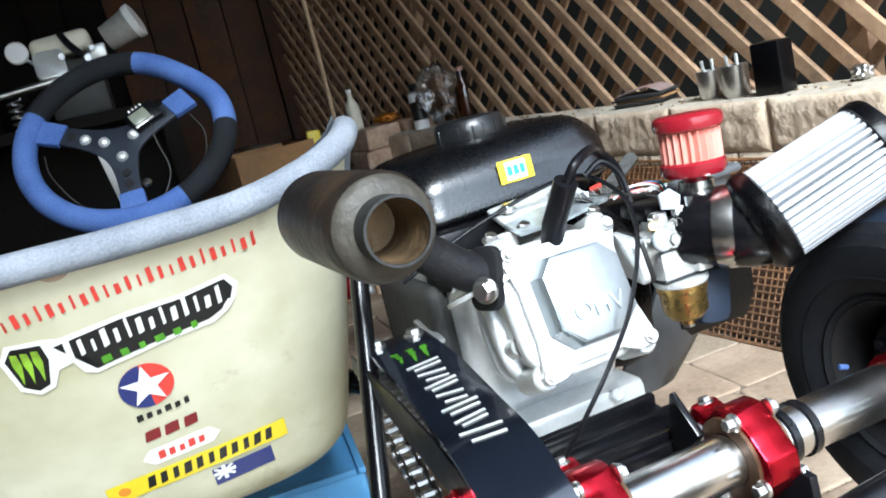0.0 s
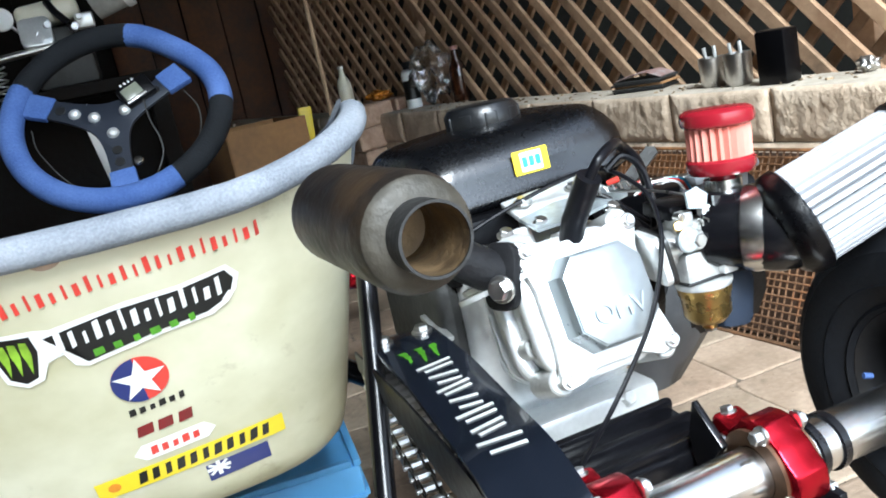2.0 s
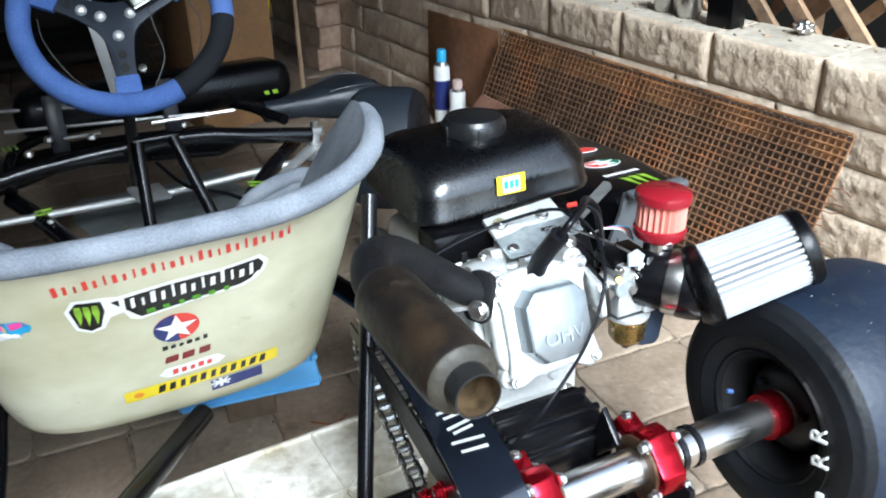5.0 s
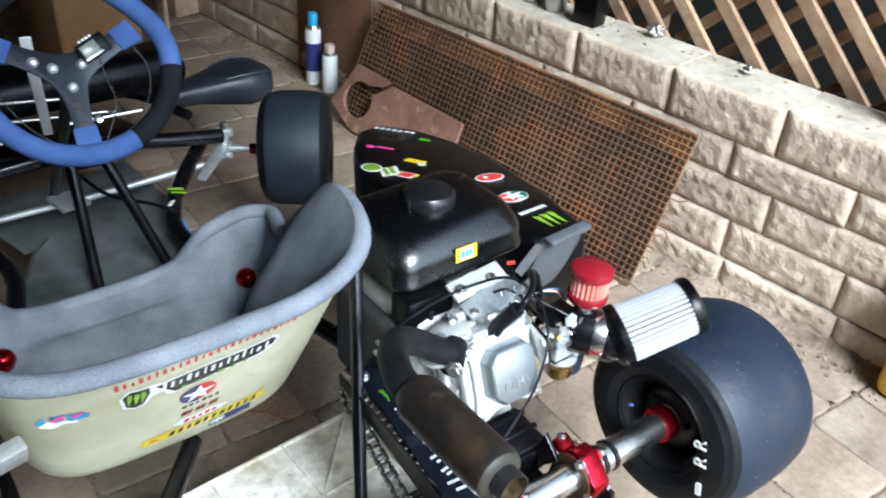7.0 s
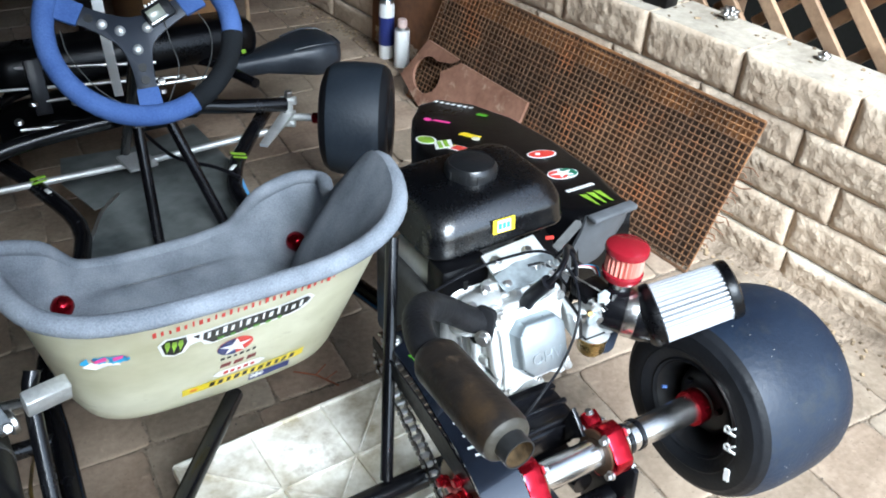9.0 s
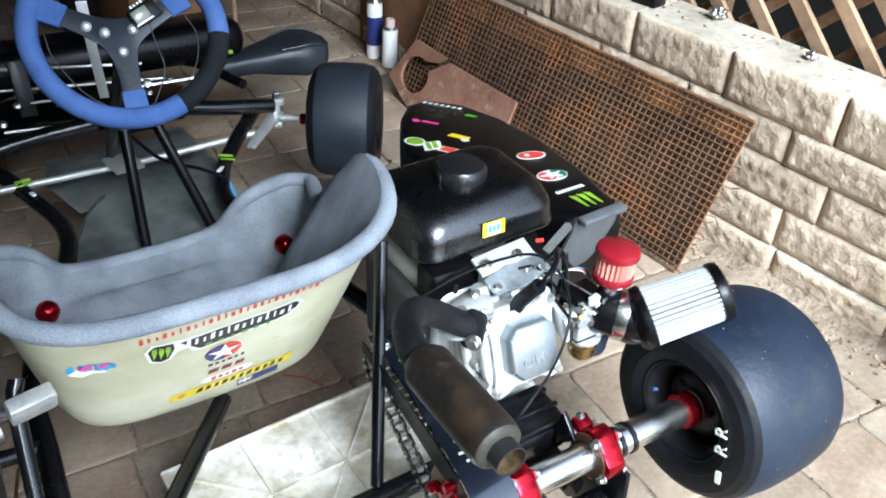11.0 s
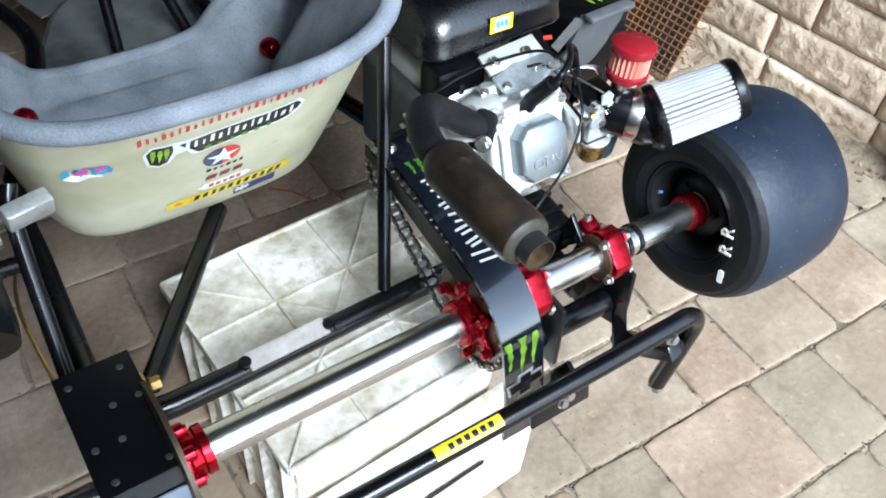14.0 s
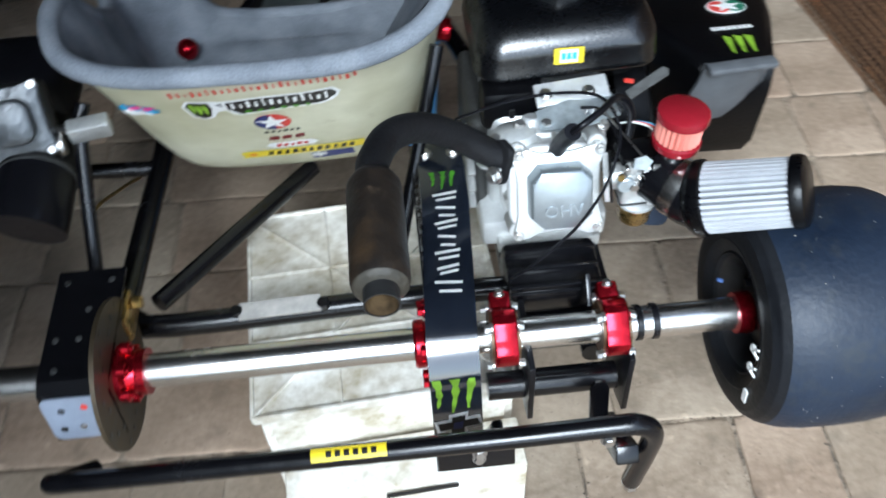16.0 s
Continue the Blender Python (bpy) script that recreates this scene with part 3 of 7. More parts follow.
guard_mark("cross_emblem", [[(-0.027, 0.386), (0.025, 0.380), (0.028, 0.398), (-0.024, 0.404)], [(-0.010, 0.377), (0.012, 0.374), (0.010, 0.409), (-0.012, 0.411)]], WHITE, "slanted cross emblem with white edge")
guard_mark("cross_emblem_core", [[(-0.023, 0.3895), (0.022, 0.3845), (0.0245, 0.3945), (-0.0205, 0.4005)], [(-0.0065, 0.3805), (0.0085, 0.3785), (0.0065, 0.4055), (-0.0085, 0.4075)]], INK, lift=0.0034)
guard_mark("cross_emblem_heart", [[(-0.005, 0.3885), (0.006, 0.3870), (0.005, 0.3975), (-0.006, 0.3990)]], NAVY, lift=0.0041)

# rear bumper and its brackets
bumper = k_part("rear_bumper", tube([(-0.535, -0.06, -0.105), (-0.558, -0.090, -0.072), (-0.556, -0.106, -0.046), (-0.525, -0.113, -0.034), (-0.46, -0.120, -0.022), (-0.1, -0.142, 0.017), (0.045, -0.150, 0.034), (0.078, -0.151, 0.034), (0.096, -0.150, 0.012), (0.098, -0.144, -0.04), (0.095, -0.134, -0.128)], 0.0115, 14, 5), BLACK, label="black tubular rear bumper")
BUMP = smooth_path([(-0.46, -0.120, -0.022), (-0.1, -0.142, 0.017), (0.045, -0.150, 0.034)], 40)


def on_bumper(x, deg, lift=0.0):
    """A point on the bumper tube's skin: place across, angle up from straight back."""
    p, q = next((p, q) for p, q in zip(BUMP, BUMP[1:]) if p.x <= x <= q.x)
    c = p.lerp(q, (x - p.x) / (q.x - p.x))
    return c + V(0, -math.cos(radians(deg)), math.sin(radians(deg))) * (0.0118 + lift)


def bumper_mark(name, x0, x1, a0, a1, material, lift, label=""):
    bm = bmesh.new()
    g = [[bm.verts.new(on_bumper(x0 + (x1 - x0) * i / 8, a0 + (a1 - a0) * k / 6, lift)) for k in range(7)] for i in range(9)]
    for i in range(8):
        for k in range(6):
            bm.faces.new((g[i][k], g[i + 1][k], g[i + 1][k + 1], g[i][k + 1]))
    return k_part(name, bm, material, bumper, label)


bumper_mark("bumper_sticker", -0.262, -0.182, 38, 110, YELLOW, 0.0004, "yellow sponsor strip")
for i in range(6):
    bumper_mark("sticker_bar", -0.246 + i * 0.0095, -0.240 + i * 0.0095, 58, 90, INK, 0.0008)
bolt((0.095, -0.134, -0.130), (0, -0.4, -1), 0.008, 0.012, bumper)
k_part("bumper_lug", slab([(-0.011, 0), (0.011, 0), (0.011, 0.07), (0.006, 0.08), (-0.006, 0.08), (-0.011, 0.07)], 0.004, facing((0.062, -0.085, -0.095), (0, -1, 0.3))), BLACK, bumper)
k_part("bumper_stay", box(0.026, 0.022, 0.11, pose(0.072, -0.115, -0.055, 50, 0, 0), 0.003), BLACK, bumper)
bolt((0.045, -0.158, 0.024), (0, -1, 0.2), 0.006, 0.008, bumper)
for x, w in ((-0.062, 0.012),):
    k_part("bumper_stay", box(w, 0.03, 0.12, pose(x, -0.095, -0.065, 25), 0.003), BLACK, bumper)
k_part("bumper_foot_plate", box(0.085, 0.005, 0.042, pose(-0.088, -0.132, -0.028, -15), 0.002), BLACK, bumper)
for x in (-0.085,):
    for z in (-0.012, -0.034):
        bolt((x, -0.142 - z * 0.25, z), (0, -1, 0.3), 0.006, 0.007, bumper)

# frame tubes
frame_ob = k_part("frame", tube([(-0.50, 0.12, -0.055), (-0.45, 0.105, -0.055), (-0.10, 0.118, -0.06), (0.10, 0.12, -0.065)], 0.0155, 14, 4), BLACK, label="black tubular chassis frame")
k_part("cross_tube_plate", box(0.105, 0.024, 0.006, pose(-0.31, 0.106, -0.040, 12, 0, 2), 0.002), mat("chalky_grey_metal", (0.42, 0.40, 0.37), 0.6, 0.1, 0.25, 40, 150), frame_ob, "bare worn metal plate")
for x in (-0.255, -0.365):
    k_part("plate_end", cyl((x, 0.106, -0.047), (x, 0.104, -0.034), 0.008, 10), BLACK, frame_ob)
k_part("axle_cross_tube", tube([(-0.06, -0.014, -0.085), (0.098, -0.014, -0.085)], 0.0175, 16), BLACK, frame_ob)
for x in (0.086, -0.030):
    k_part("axle_hanger", slab([(-0.045, -0.01), (0.05, 0.0), (0.07, -0.09), (0.04, -0.1395), (-0.05, -0.11)], 0.007, facing((x + 0.0145, 0, 0), (1, 0, 0)), 0.001), SATIN, frame_ob)
k_part("gusset", slab([(0.018, 0.016), (0.046, 0.043), (0.056, 0.012), (0.050, -0.02)], 0.006, facing((0.062, 0, 0), (1, 0, 0)), 0.001), BLACK, frame_ob)
rails = {
    "left_rail": ([(-0.53, 0.03, -0.07), (-0.525, 0.14, -0.075), (-0.515, 0.42, -0.085), (-0.50, 0.62, -0.09), (-0.38, 0.94, -0.085), (-0.42, 1.14, -0.07), (-0.47, 1.24, -0.05)], 0.016),
    "right_rail": ([(0.08, 0.02, -0.085), (0.08, 0.16, -0.09), (0.05, 0.40, -0.095), (0.0, 0.62, -0.09), (-0.075, 0.90, -0.075), (-0.055, 1.02, -0.06), (0.0, 1.10, -0.045), (0.095, 1.22, -0.03)], 0.016),
    "seat_strut": ([(-0.165, 0.125, -0.045), (-0.085, 0.262, 0.225)], 0.0085),
    "seat_stay": ([(-0.468, 0.135, -0.045), (-0.275, 0.40, -0.075)], 0.013),
    "seat_stay_left": ([(-0.545, 0.14, -0.05), (-0.53, 0.265, 0.13), (-0.52, 0.29, 0.165)], 0.009),
    "brace_tube": ([(-0.64, 0.42, -0.06), (-0.51, 0.44, -0.085)], 0.012),
    "front_cross_tube": ([(-0.60, 1.13, 0.0), (-0.40, 1.16, 0.028), (-0.14, 1.16, 0.040), (0.0, 1.15, 0.022), (0.114, 1.15, 0.004)], 0.016),
    "front_hoop": ([(-0.47, 1.24, -0.05), (-0.44, 1.48, -0.02), (-0.2, 1.55, 0.0), (0.02, 1.50, 0.0), (0.10, 1.30, 0.0)], 0.012),
    "column_strut": ([(-0.186, 0.955, 0.110), (-0.129, 0.87, -0.09)], 0.0105),
    "column_strut_left": ([(-0.244, 0.955, 0.110), (-0.258, 0.87, -0.10)], 0.0105),
    "column_yoke": ([(-0.250, 0.955, 0.110), (-0.180, 0.955, 0.110)], 0.009),
}
for nm, (pts, r) in rails.items():
    k_part(nm, tube(pts, r, 14, 0 if len(pts) < 3 else 5), BLACK, frame_ob)
k_part("strut_bracket", box(0.05, 0.02, 0.028, pose(-0.513, 0.262, 0.148, 20, 0, 12), 0.003), ALLOY, frame_ob, "bare alloy clamp block")
bolt((-0.55, 0.262, 0.128), (-1, -0.3, 0), 0.011, 0.02, frame_ob)
k_part("brake_line", tube([(-0.555, 0.17, -0.03), (-0.56, 0.26, 0.0), (-0.556, 0.36, -0.05), (-0.55, 0.44, -0.10)], 0.0025, 8, 6), BRASS, frame_ob, "brass-coloured brake line")
pan = k_part("floor_pan", slab([(p.x, p.y) for p in smooth_path([(-0.40, 0.74, 0), (-0.385, 0.90, 0), (-0.351, 0.99, 0), (-0.32, 1.056, 0), (-0.28, 1.105, 0), (-0.22, 1.135, 0), (-0.15, 1.14, 0), (-0.041, 1.126, 0), (-0.055, 1.0, 0), (-0.03, 0.74, 0)], 4)], 0.003, pose(0, 0, -0.105)), PAN, label="scuffed grey alloy floor pan", smooth=False)
k_part("front_plate", slab([(-0.372, 1.23), (-0.353, 1.345), (-0.2, 1.33), (-0.037, 1.384), (-0.02, 1.14), (-0.2, 1.11), (-0.334, 1.09)], 0.003, pose(0, 0, -0.116)), PAN, pan, "dull grey front floor plate", smooth=False)

# rear brake: disc, red hub and the drilled black caliper box
disc = k_part("brake_disc", lathe([(0.034, 0), (0.088, 0), (0.088, 0.005), (0.034, 0.005)], align((-0.485, 0, 0), (-0.46, 0, 0)), 48, True), DISC, label="dark bronze drilled brake disc")
for i in range(24):
    a, r = radians(15 * i), (0.080, 0.070, 0.060)[i % 3]
    q = V(-0.4795, r * math.cos(a), r * math.sin(a))
    k_part("disc_hole", cyl(q, q + V(0.0003, 0, 0), 0.0038, 10), INK, disc)
k_part("disc_hub", lathe([(0.0195, 0), (0.034, 0), (0.034, 0.006), (0.026, 0.010), (0.0245, 0.020), (0.027, 0.022), (0.027, 0.031), (0.0195, 0.031)], align((-0.480, 0, 0), (-0.4, 0, 0)), 24, True), RED, disc, "red anodised disc hub")
for i in range(6):
    a = radians(60 * i)
    q = V(-0.477, 0.030 * math.cos(a), 0.030 * math.sin(a))
    k_part("hub_lug", cyl(q, q + V(0.012, 0, 0), 0.0080, 12), RED, disc)
    bolt(q + V(0.010, 0, 0), (1, 0, 0), 0.004, 0.005, disc, RED)
cal = k_part("caliper_cover", slab([(0.122, 0.046), (-0.028, 0.037), (-0.042, 0.029), (-0.052, -0.045), (-0.047, -0.045), (-0.037, 0.025), (-0.026, 0.031), (0.122, 0.040)], 0.078, facing((-0.558, 0, 0), (1, 0, 0))), BLACK, label="drilled black brake cover plate", smooth=False)
FACE = facing((-0.519, -0.0485, -0.006), (0, -0.991, 0.134))
k_part("cover_face", slab(rounded(0.076, 0.068, 0.010), 0.002, FACE), mat("bluish_bare_plate", (0.30, 0.34, 0.42), 0.4, 0.3, 0.12, 20, 120), cal, "bare bluish-grey cover face")
for i, (dx, dz) in enumerate(((-0.018, 0.014), (0.008, 0.018), (-0.024, -0.016), (-0.002, -0.014), (0.024, -0.010))):
    k_part("cover_hole", cyl(FACE @ V(dx, dz, 0.0015), FACE @ V(dx, dz, 0.0028), 0.0042, 12), (INK, REDV, INK, STEEL, NAVY)[i], cal)
for i, x in enumerate((-0.546, -0.520, -0.494)):
    for j, y in enumerate((0.105, 0.065, 0.025, -0.015)):
        if (i + j) % 3 != 1:
            z = 0.046 - (0.122 - y) * 0.06
            k_part("cover_rivet", cyl((x + 0.005 * (j % 2), y, z - 0.001), (x + 0.005 * (j % 2), y, z + 0.0010), 0.0038, 12), GREYMET, cal)
k_part("caliper", box(0.034, 0.05, 0.04, pose(-0.492, 0.075, 0.012), 0.004), BRASS, cal, "gold brake caliper")
k_part("caliper_bolt", cyl((-0.474, 0.085, 0.022), (-0.462, 0.085, 0.022), 0.008, 6), BRASS, cal)

# ---- the seat ----
SX = -0.295
RIM = [(0.0, 0.205, 0.250), (0.10, 0.206, 0.252), (0.165, 0.217, 0.264), (0.208, 0.245, 0.279), (0.231, 0.30, 0.289), (0.240, 0.36, 0.282), (0.241, 0.41, 0.243), (0.237, 0.455, 0.195), (0.239, 0.505, 0.147), (0.247, 0.55, 0.124), (0.260, 0.59, 0.122), (0.263, 0.62, 0.117), (0.230, 0.648, 0.112), (0.175, 0.668, 0.085), (0.148, 0.688, 0.045), (0.125, 0.702, 0.014), (0.07, 0.716, -0.004), (0.0, 0.720, -0.008)]
BOT = [(0.0, 0.385, -0.062), (0.085, 0.386, -0.060), (0.135, 0.392, -0.056), (0.165, 0.41, -0.052), (0.180, 0.44, -0.05), (0.188, 0.465, -0.05), (0.192, 0.49, -0.05), (0.195, 0.51, -0.047), (0.198, 0.53, -0.042), (0.204, 0.555, -0.033), (0.209, 0.58, -0.022), (0.210, 0.605, -0.014), (0.198, 0.63, -0.010), (0.170, 0.652, -0.008), (0.138, 0.668, -0.008), (0.112, 0.68, -0.010), (0.06, 0.69, -0.016), (0.0, 0.695, -0.019)]


LEFT_Z = {2: 0.256, 3: 0.262, 4: 0.264, 5: 0.258, 6: 0.226, 7: 0.182}  # the rim stands lower on this side


def full(side):
    h = smooth_path(side, 3)
    if side is RIM:
        low = smooth_path([(x, y, LEFT_Z.get(i, z)) for i, (x, y, z) in enumerate(side)], 3)
        return [V(SX - p.x, p.y, p.z) for p in low[:0:-1]] + [V(SX + p.x, p.y, p.z) for p in h]
    return [V(SX - p.x, p.y, p.z) for p in h[:0:-1]] + [V(SX + p.x, p.y, p.z) for p in h]


rim_line, bot_line = full(RIM), full(BOT)
ROWS_S = 14
FILLET = 0.034


def wall_pt(i, k):
    """A point of the shell: i along the rim, k from bottom to rim; it bellies out a little at the foot."""
    s = k / (ROWS_S - 1)
    a, b = bot_line[i], rim_line[i]
    p = a.lerp(b, s ** 1.45)
    out = V(b.x - SX, (b.y - 0.45), 0)
    rise = p.z - a.z
    if rise < FILLET and out.length > 1e-6:
        p = p - out.normalized() * (FILLET - math.sqrt(FILLET ** 2 - (FILLET - rise) ** 2))
    if out.length > 1e-6:
        p = p + out.normalized() * 0.002 * math.sin(math.pi * min(1, s * 1.15)) * (1 if s < 0.87 else 0.3)
    return p


def shell_mesh(inset):
    bm = bmesh.new()
    cen = V(SX, 0.45, 0.12)
    grid = []
    for i in range(len(rim_line)):
        col = []
        for k in range(ROWS_S):
            p = wall_pt(i, k)
            d = V(cen.x - p.x, cen.y - p.y, 0.0)
            s = k / (ROWS_S - 1)
            pad = 0.0
            if inset:  # the lining is thick in the rear shoulders and slopes up to the rim
                b = rim_line[i]
                w = max(0.0, min(1.0, (abs(b.x - SX) - 0.13) / 0.08)) * max(0.0, min(1.0, (0.50 - b.y) / 0.10))
                w *= 1.0 if b.x > SX else 0.3
                pad = 0.070 * w * min(1.0, (1 - s) / 0.42) ** 0.8 * min(1.0, s / 0.35)
                p = p + V(0, 0, 0.0105 * w * min(1.0, max(0.0, (s - 0.4) / 0.5)))
            p = p + d.normalized() * (inset + pad) + V(0, 0, inset * 0.6)
            col.append(bm.verts.new(p))
        grid.append(col)
    for a, b in zip(grid, grid[1:]):
        for k in range(ROWS_S - 1):
            bm.faces.new((a[k], b[k], b[k + 1], a[k + 1]))
    n = len(grid)
    for i in range(n // 2):
        a, b, c, d = grid[i][0], grid[i + 1][0], grid[n - 2 - i][0], grid[n - 1 - i][0]
        if len({a, b, c, d}) == 4:
            bm.faces.new((a, b, c, d))
        elif len({a, b, c, d}) == 3:
            bm.faces.new([v for v in (a, b, d)])
    bmesh.ops.subdivide_edges(bm, edges=[e for e in bm.edges if e.calc_length() > 0.12], cuts=4, use_grid_fill=True)
    bmesh.ops.recalc_face_normals(bm, faces=bm.faces[:])
    return bm


seat = k_part("seat", shell_mesh(0.0), SHELL, label="cream fibreglass bucket seat shell, stained and stickered", angle=75)
k_part("seat_lining", shell_mesh(0.007), FELT, seat, "grey-blue felt seat lining", angle=75)
edge = [rim_line[i] for i in range(len(rim_line))]
k_part("seat_rim", tube(edge, 0.0125, 12), FELT, seat, "rolled felt edge", angle=80)
for p, d in ((V(-0.090, 0.602, 0.022), V(-0.6, -0.3, 0.7)), (V(-0.458, 0.594, 0.027), V(0.35, -0.25, 0.85)), (V(-0.066, 0.455, 0.115), V(-1, 0, 0.2))):
    k_part("seat_button", lathe([(0, 0.010), (0.008, 0.0095), (0.013, 0.006), (0.0165, 0.0), (0.0165, -0.012)], align(p, p + d), 20), RED, seat, "red anodised seat washer")


def back_y(x, z):
    """The seat back's outer face at a place across and up."""
    u = abs(x - SX)
    best = None
    mid = len(rim_line) // 2
    for i in range(mid, len(rim_line) - 1) if x >= SX else range(mid, 0, -1):
        a0, a1 = wall_pt(i, 0), wall_pt(i, ROWS_S - 1)
        for k in range(ROWS_S - 1):
            p, q = wall_pt(i, k), wall_pt(i, k + 1)
            if p.z <= z <= q.z:
                t = (z - p.z) / max(1e-6, q.z - p.z)
                r = p.lerp(q, t)
                dd = abs(abs(r.x - SX) - u) + (1 if r.y > 0.46 else 0)
                if best is None or dd < best[0]:
                    best = (dd, r.y)
                break
    return best[1] if best else 0.3


def decal(name, polys, material, layer=1, label=""):
    """A sticker on the seat back, given as outlines in x, z."""
    bm = bmesh.new()
    for poly in polys:
        bm.faces.new([bm.verts.new((x, 0, z)) for x, z in poly])
    bmesh.ops.triangulate(bm, faces=bm.faces[:])
    for _ in range(3):
        long = [e for e in bm.edges if e.calc_length() > 0.02]
        if long:
            bmesh.ops.subdivide_edges(bm, edges=long, cuts=1)
            bmesh.ops.triangulate(bm, faces=bm.faces[:])
    for v in bm.verts:
        v.co.y = back_y(v.co.x, v.co.z) - 0.0010 - 0.0006 * layer
    bmesh.ops.recalc_face_normals(bm, faces=bm.faces[:])
    return k_part(name, bm, material, seat, label)


def skew(pts, x0, z0, w, h, slant=0.0, ang=0.0):
    """Unit outline to a place, width, height and lean."""
    c, s = math.cos(radians(ang)), math.sin(radians(ang))
    out = []
    for u, v in pts:
        a, b = w * (u + slant * v), h * v
        out.append((x0 + a * c - b * s, z0 + a * s + b * c))
    return out


SQ = [(-0.5, -0.5), (0.5, -0.5), (0.5, 0.5), (-0.5, 0.5)]
CIRC = [(0.5 * math.cos(2 * math.pi * i / 24), 0.5 * math.sin(2 * math.pi * i / 24)) for i in range(24)]


def bar_row(name, x0, z0, w, h, n, ang, material, layer, gap=0.4, slant=0.15, wob=0.3, label=""):
    """A row of plain bars in place of writing."""
    step = w / n
    c, s = math.cos(radians(ang)), math.sin(radians(ang))
    for i in range(n):
        u = -w / 2 + (i + 0.5) * step
        hh = h * (1 - wob * ((i * 37) % 5) / 5)
        decal(name, [skew([(-0.5, -0.5), (0.5, -0.42), (0.46, 0.5), (-0.5, 0.44)], x0 + u * c, z0 + u * s - (h - hh) / 2, step * (1 - gap * (0.8 + 0.4 * ((i * 7) % 3) / 2)), hh, slant, ang)], material, layer, label if i == 0 else "")


bar_row("name_bar", -0.2885, 0.2165, 0.222, 0.014, 26, 3.6, REDV, 1, 0.62, 0, 0.4, "red stick-on lettering bar")
decal("banner_back", [[(-0.392, 0.180), (-0.384, 0.193), (-0.357, 0.190), (-0.346, 0.187), (-0.29, 0.193), (-0.25, 0.194), (-0.211, 0.200), (-0.202, 0.190), (-0.206, 0.177), (-0.214, 0.168), (-0.228, 0.160), (-0.27, 0.156), (-0.328, 0.147), (-0.337, 0.151), (-0.342, 0.163), (-0.354, 0.160), (-0.361, 0.146), (-0.373, 0.143), (-0.386, 0.151)]], WHITE, 1, "white-edged drinks banner sticker")
decal("banner_claw", [[(-0.388, 0.180), (-0.381, 0.189), (-0.360, 0.186), (-0.358, 0.172), (-0.364, 0.150), (-0.373, 0.147), (-0.383, 0.154)]], INK, 2)
for i in range(3):
    decal("banner_claw_mark", [skew([(-0.10, 0.5), (0.12, 0.45), (0.16, 0.1), (0.05, -0.3), (-0.02, -0.5), (-0.06, -0.1), (-0.13, 0.15)], -0.381 + 0.0075 * i, 0.170 - 0.0008 * i, 0.022, 0.030)], LIME, 3)
decal("banner_field", [[(-0.352, 0.181), (-0.30, 0.188), (-0.25, 0.190), (-0.213, 0.196), (-0.207, 0.187), (-0.212, 0.173), (-0.232, 0.164), (-0.27, 0.160), (-0.327, 0.151), (-0.333, 0.166)]], INK, 2)
bar_row("banner_bar", -0.281, 0.180, 0.132, 0.019, 14, 4.5, WHITE, 3, 0.6, 0.3, 0.5)
bar_row("banner_dash", -0.281, 0.1605, 0.088, 0.007, 6, 5, GREEN, 3, 0.55, 0, 0.1)
decal("star_roundel", [skew(CIRC, -0.296, 0.120, 0.046, 0.044)], REDV, 1, "red and navy star roundel sticker")
decal("star_half", [skew([(0.5 * math.cos(radians(a)), 0.5 * math.sin(radians(a))) for a in range(95, 280, 15)], -0.296, 0.120, 0.046, 0.044)], NAVY, 2)
star = []
for i in range(5):
    a, b, c = (radians(90 + 72 * i + d) for d in (0, 36, -36))
    star.append(skew([(0, 0), (0.2 * math.cos(c), 0.2 * math.sin(c)), (0.5 * math.cos(a), 0.5 * math.sin(a)), (0.2 * math.cos(b), 0.2 * math.sin(b))], -0.296, 0.120, 0.044, 0.042))
decal("star", star, WHITE, 3)
bar_row("caption_bar", -0.289, 0.091, 0.050, 0.0075, 6, 5, INK, 1)
bar_row("plug_bar", -0.287, 0.069, 0.052, 0.012, 3, 4, mat("maroon_vinyl", (0.18, 0.01, 0.012), 0.4), 1, 0.25, 0.2, 0)
decal("helmet_lozenge", [skew([(-0.55, 0), (-0.42, -0.5), (0.42, -0.5), (0.55, 0), (0.42, 0.5), (-0.42, 0.5)], -0.284, 0.045, 0.066, 0.018, 0, 4)], WHITE, 1)
bar_row("helmet_bar", -0.284, 0.045, 0.046, 0.010, 5, 4, REDV, 2)
decal("yellow_strip", [skew([(-0.5, -0.5), (-0.25, -0.5), (0, -0.5), (0.25, -0.5), (0.5, -0.5), (0.5, 0.5), (0.25, 0.5), (0, 0.5), (-0.25, 0.5), (-0.5, 0.5)], -0.273, 0.019, 0.172, 0.021, 0, 3)], YELLOW, 1, "yellow tyre-maker strip sticker")
bar_row("strip_bar", -0.262, 0.0197, 0.125, 0.014, 11, 3, INK, 2, 0.45, 0.4, 0)
decal("strip_mark", [skew(CIRC, -0.344, 0.0155, 0.011, 0.010)], mat("orange_vinyl", (0.7, 0.25, 0.02), 0.4), 2)
decal("flag", [skew(SQ, -0.235, -0.005, 0.060, 0.021, 0, 4)], NAVY, 1, "small blue flag sticker")
decal("flag_corner", [skew(SQ, -0.254, -0.003, 0.022, 0.004, 0, 4), skew(SQ, -0.254, -0.003, 0.004, 0.018, 0, 4), skew(SQ, -0.254, -0.003, 0.022, 0.003, 0, 40), skew(SQ, -0.254, -0.003, 0.022, 0.003, 0, -32)], WHITE, 2)
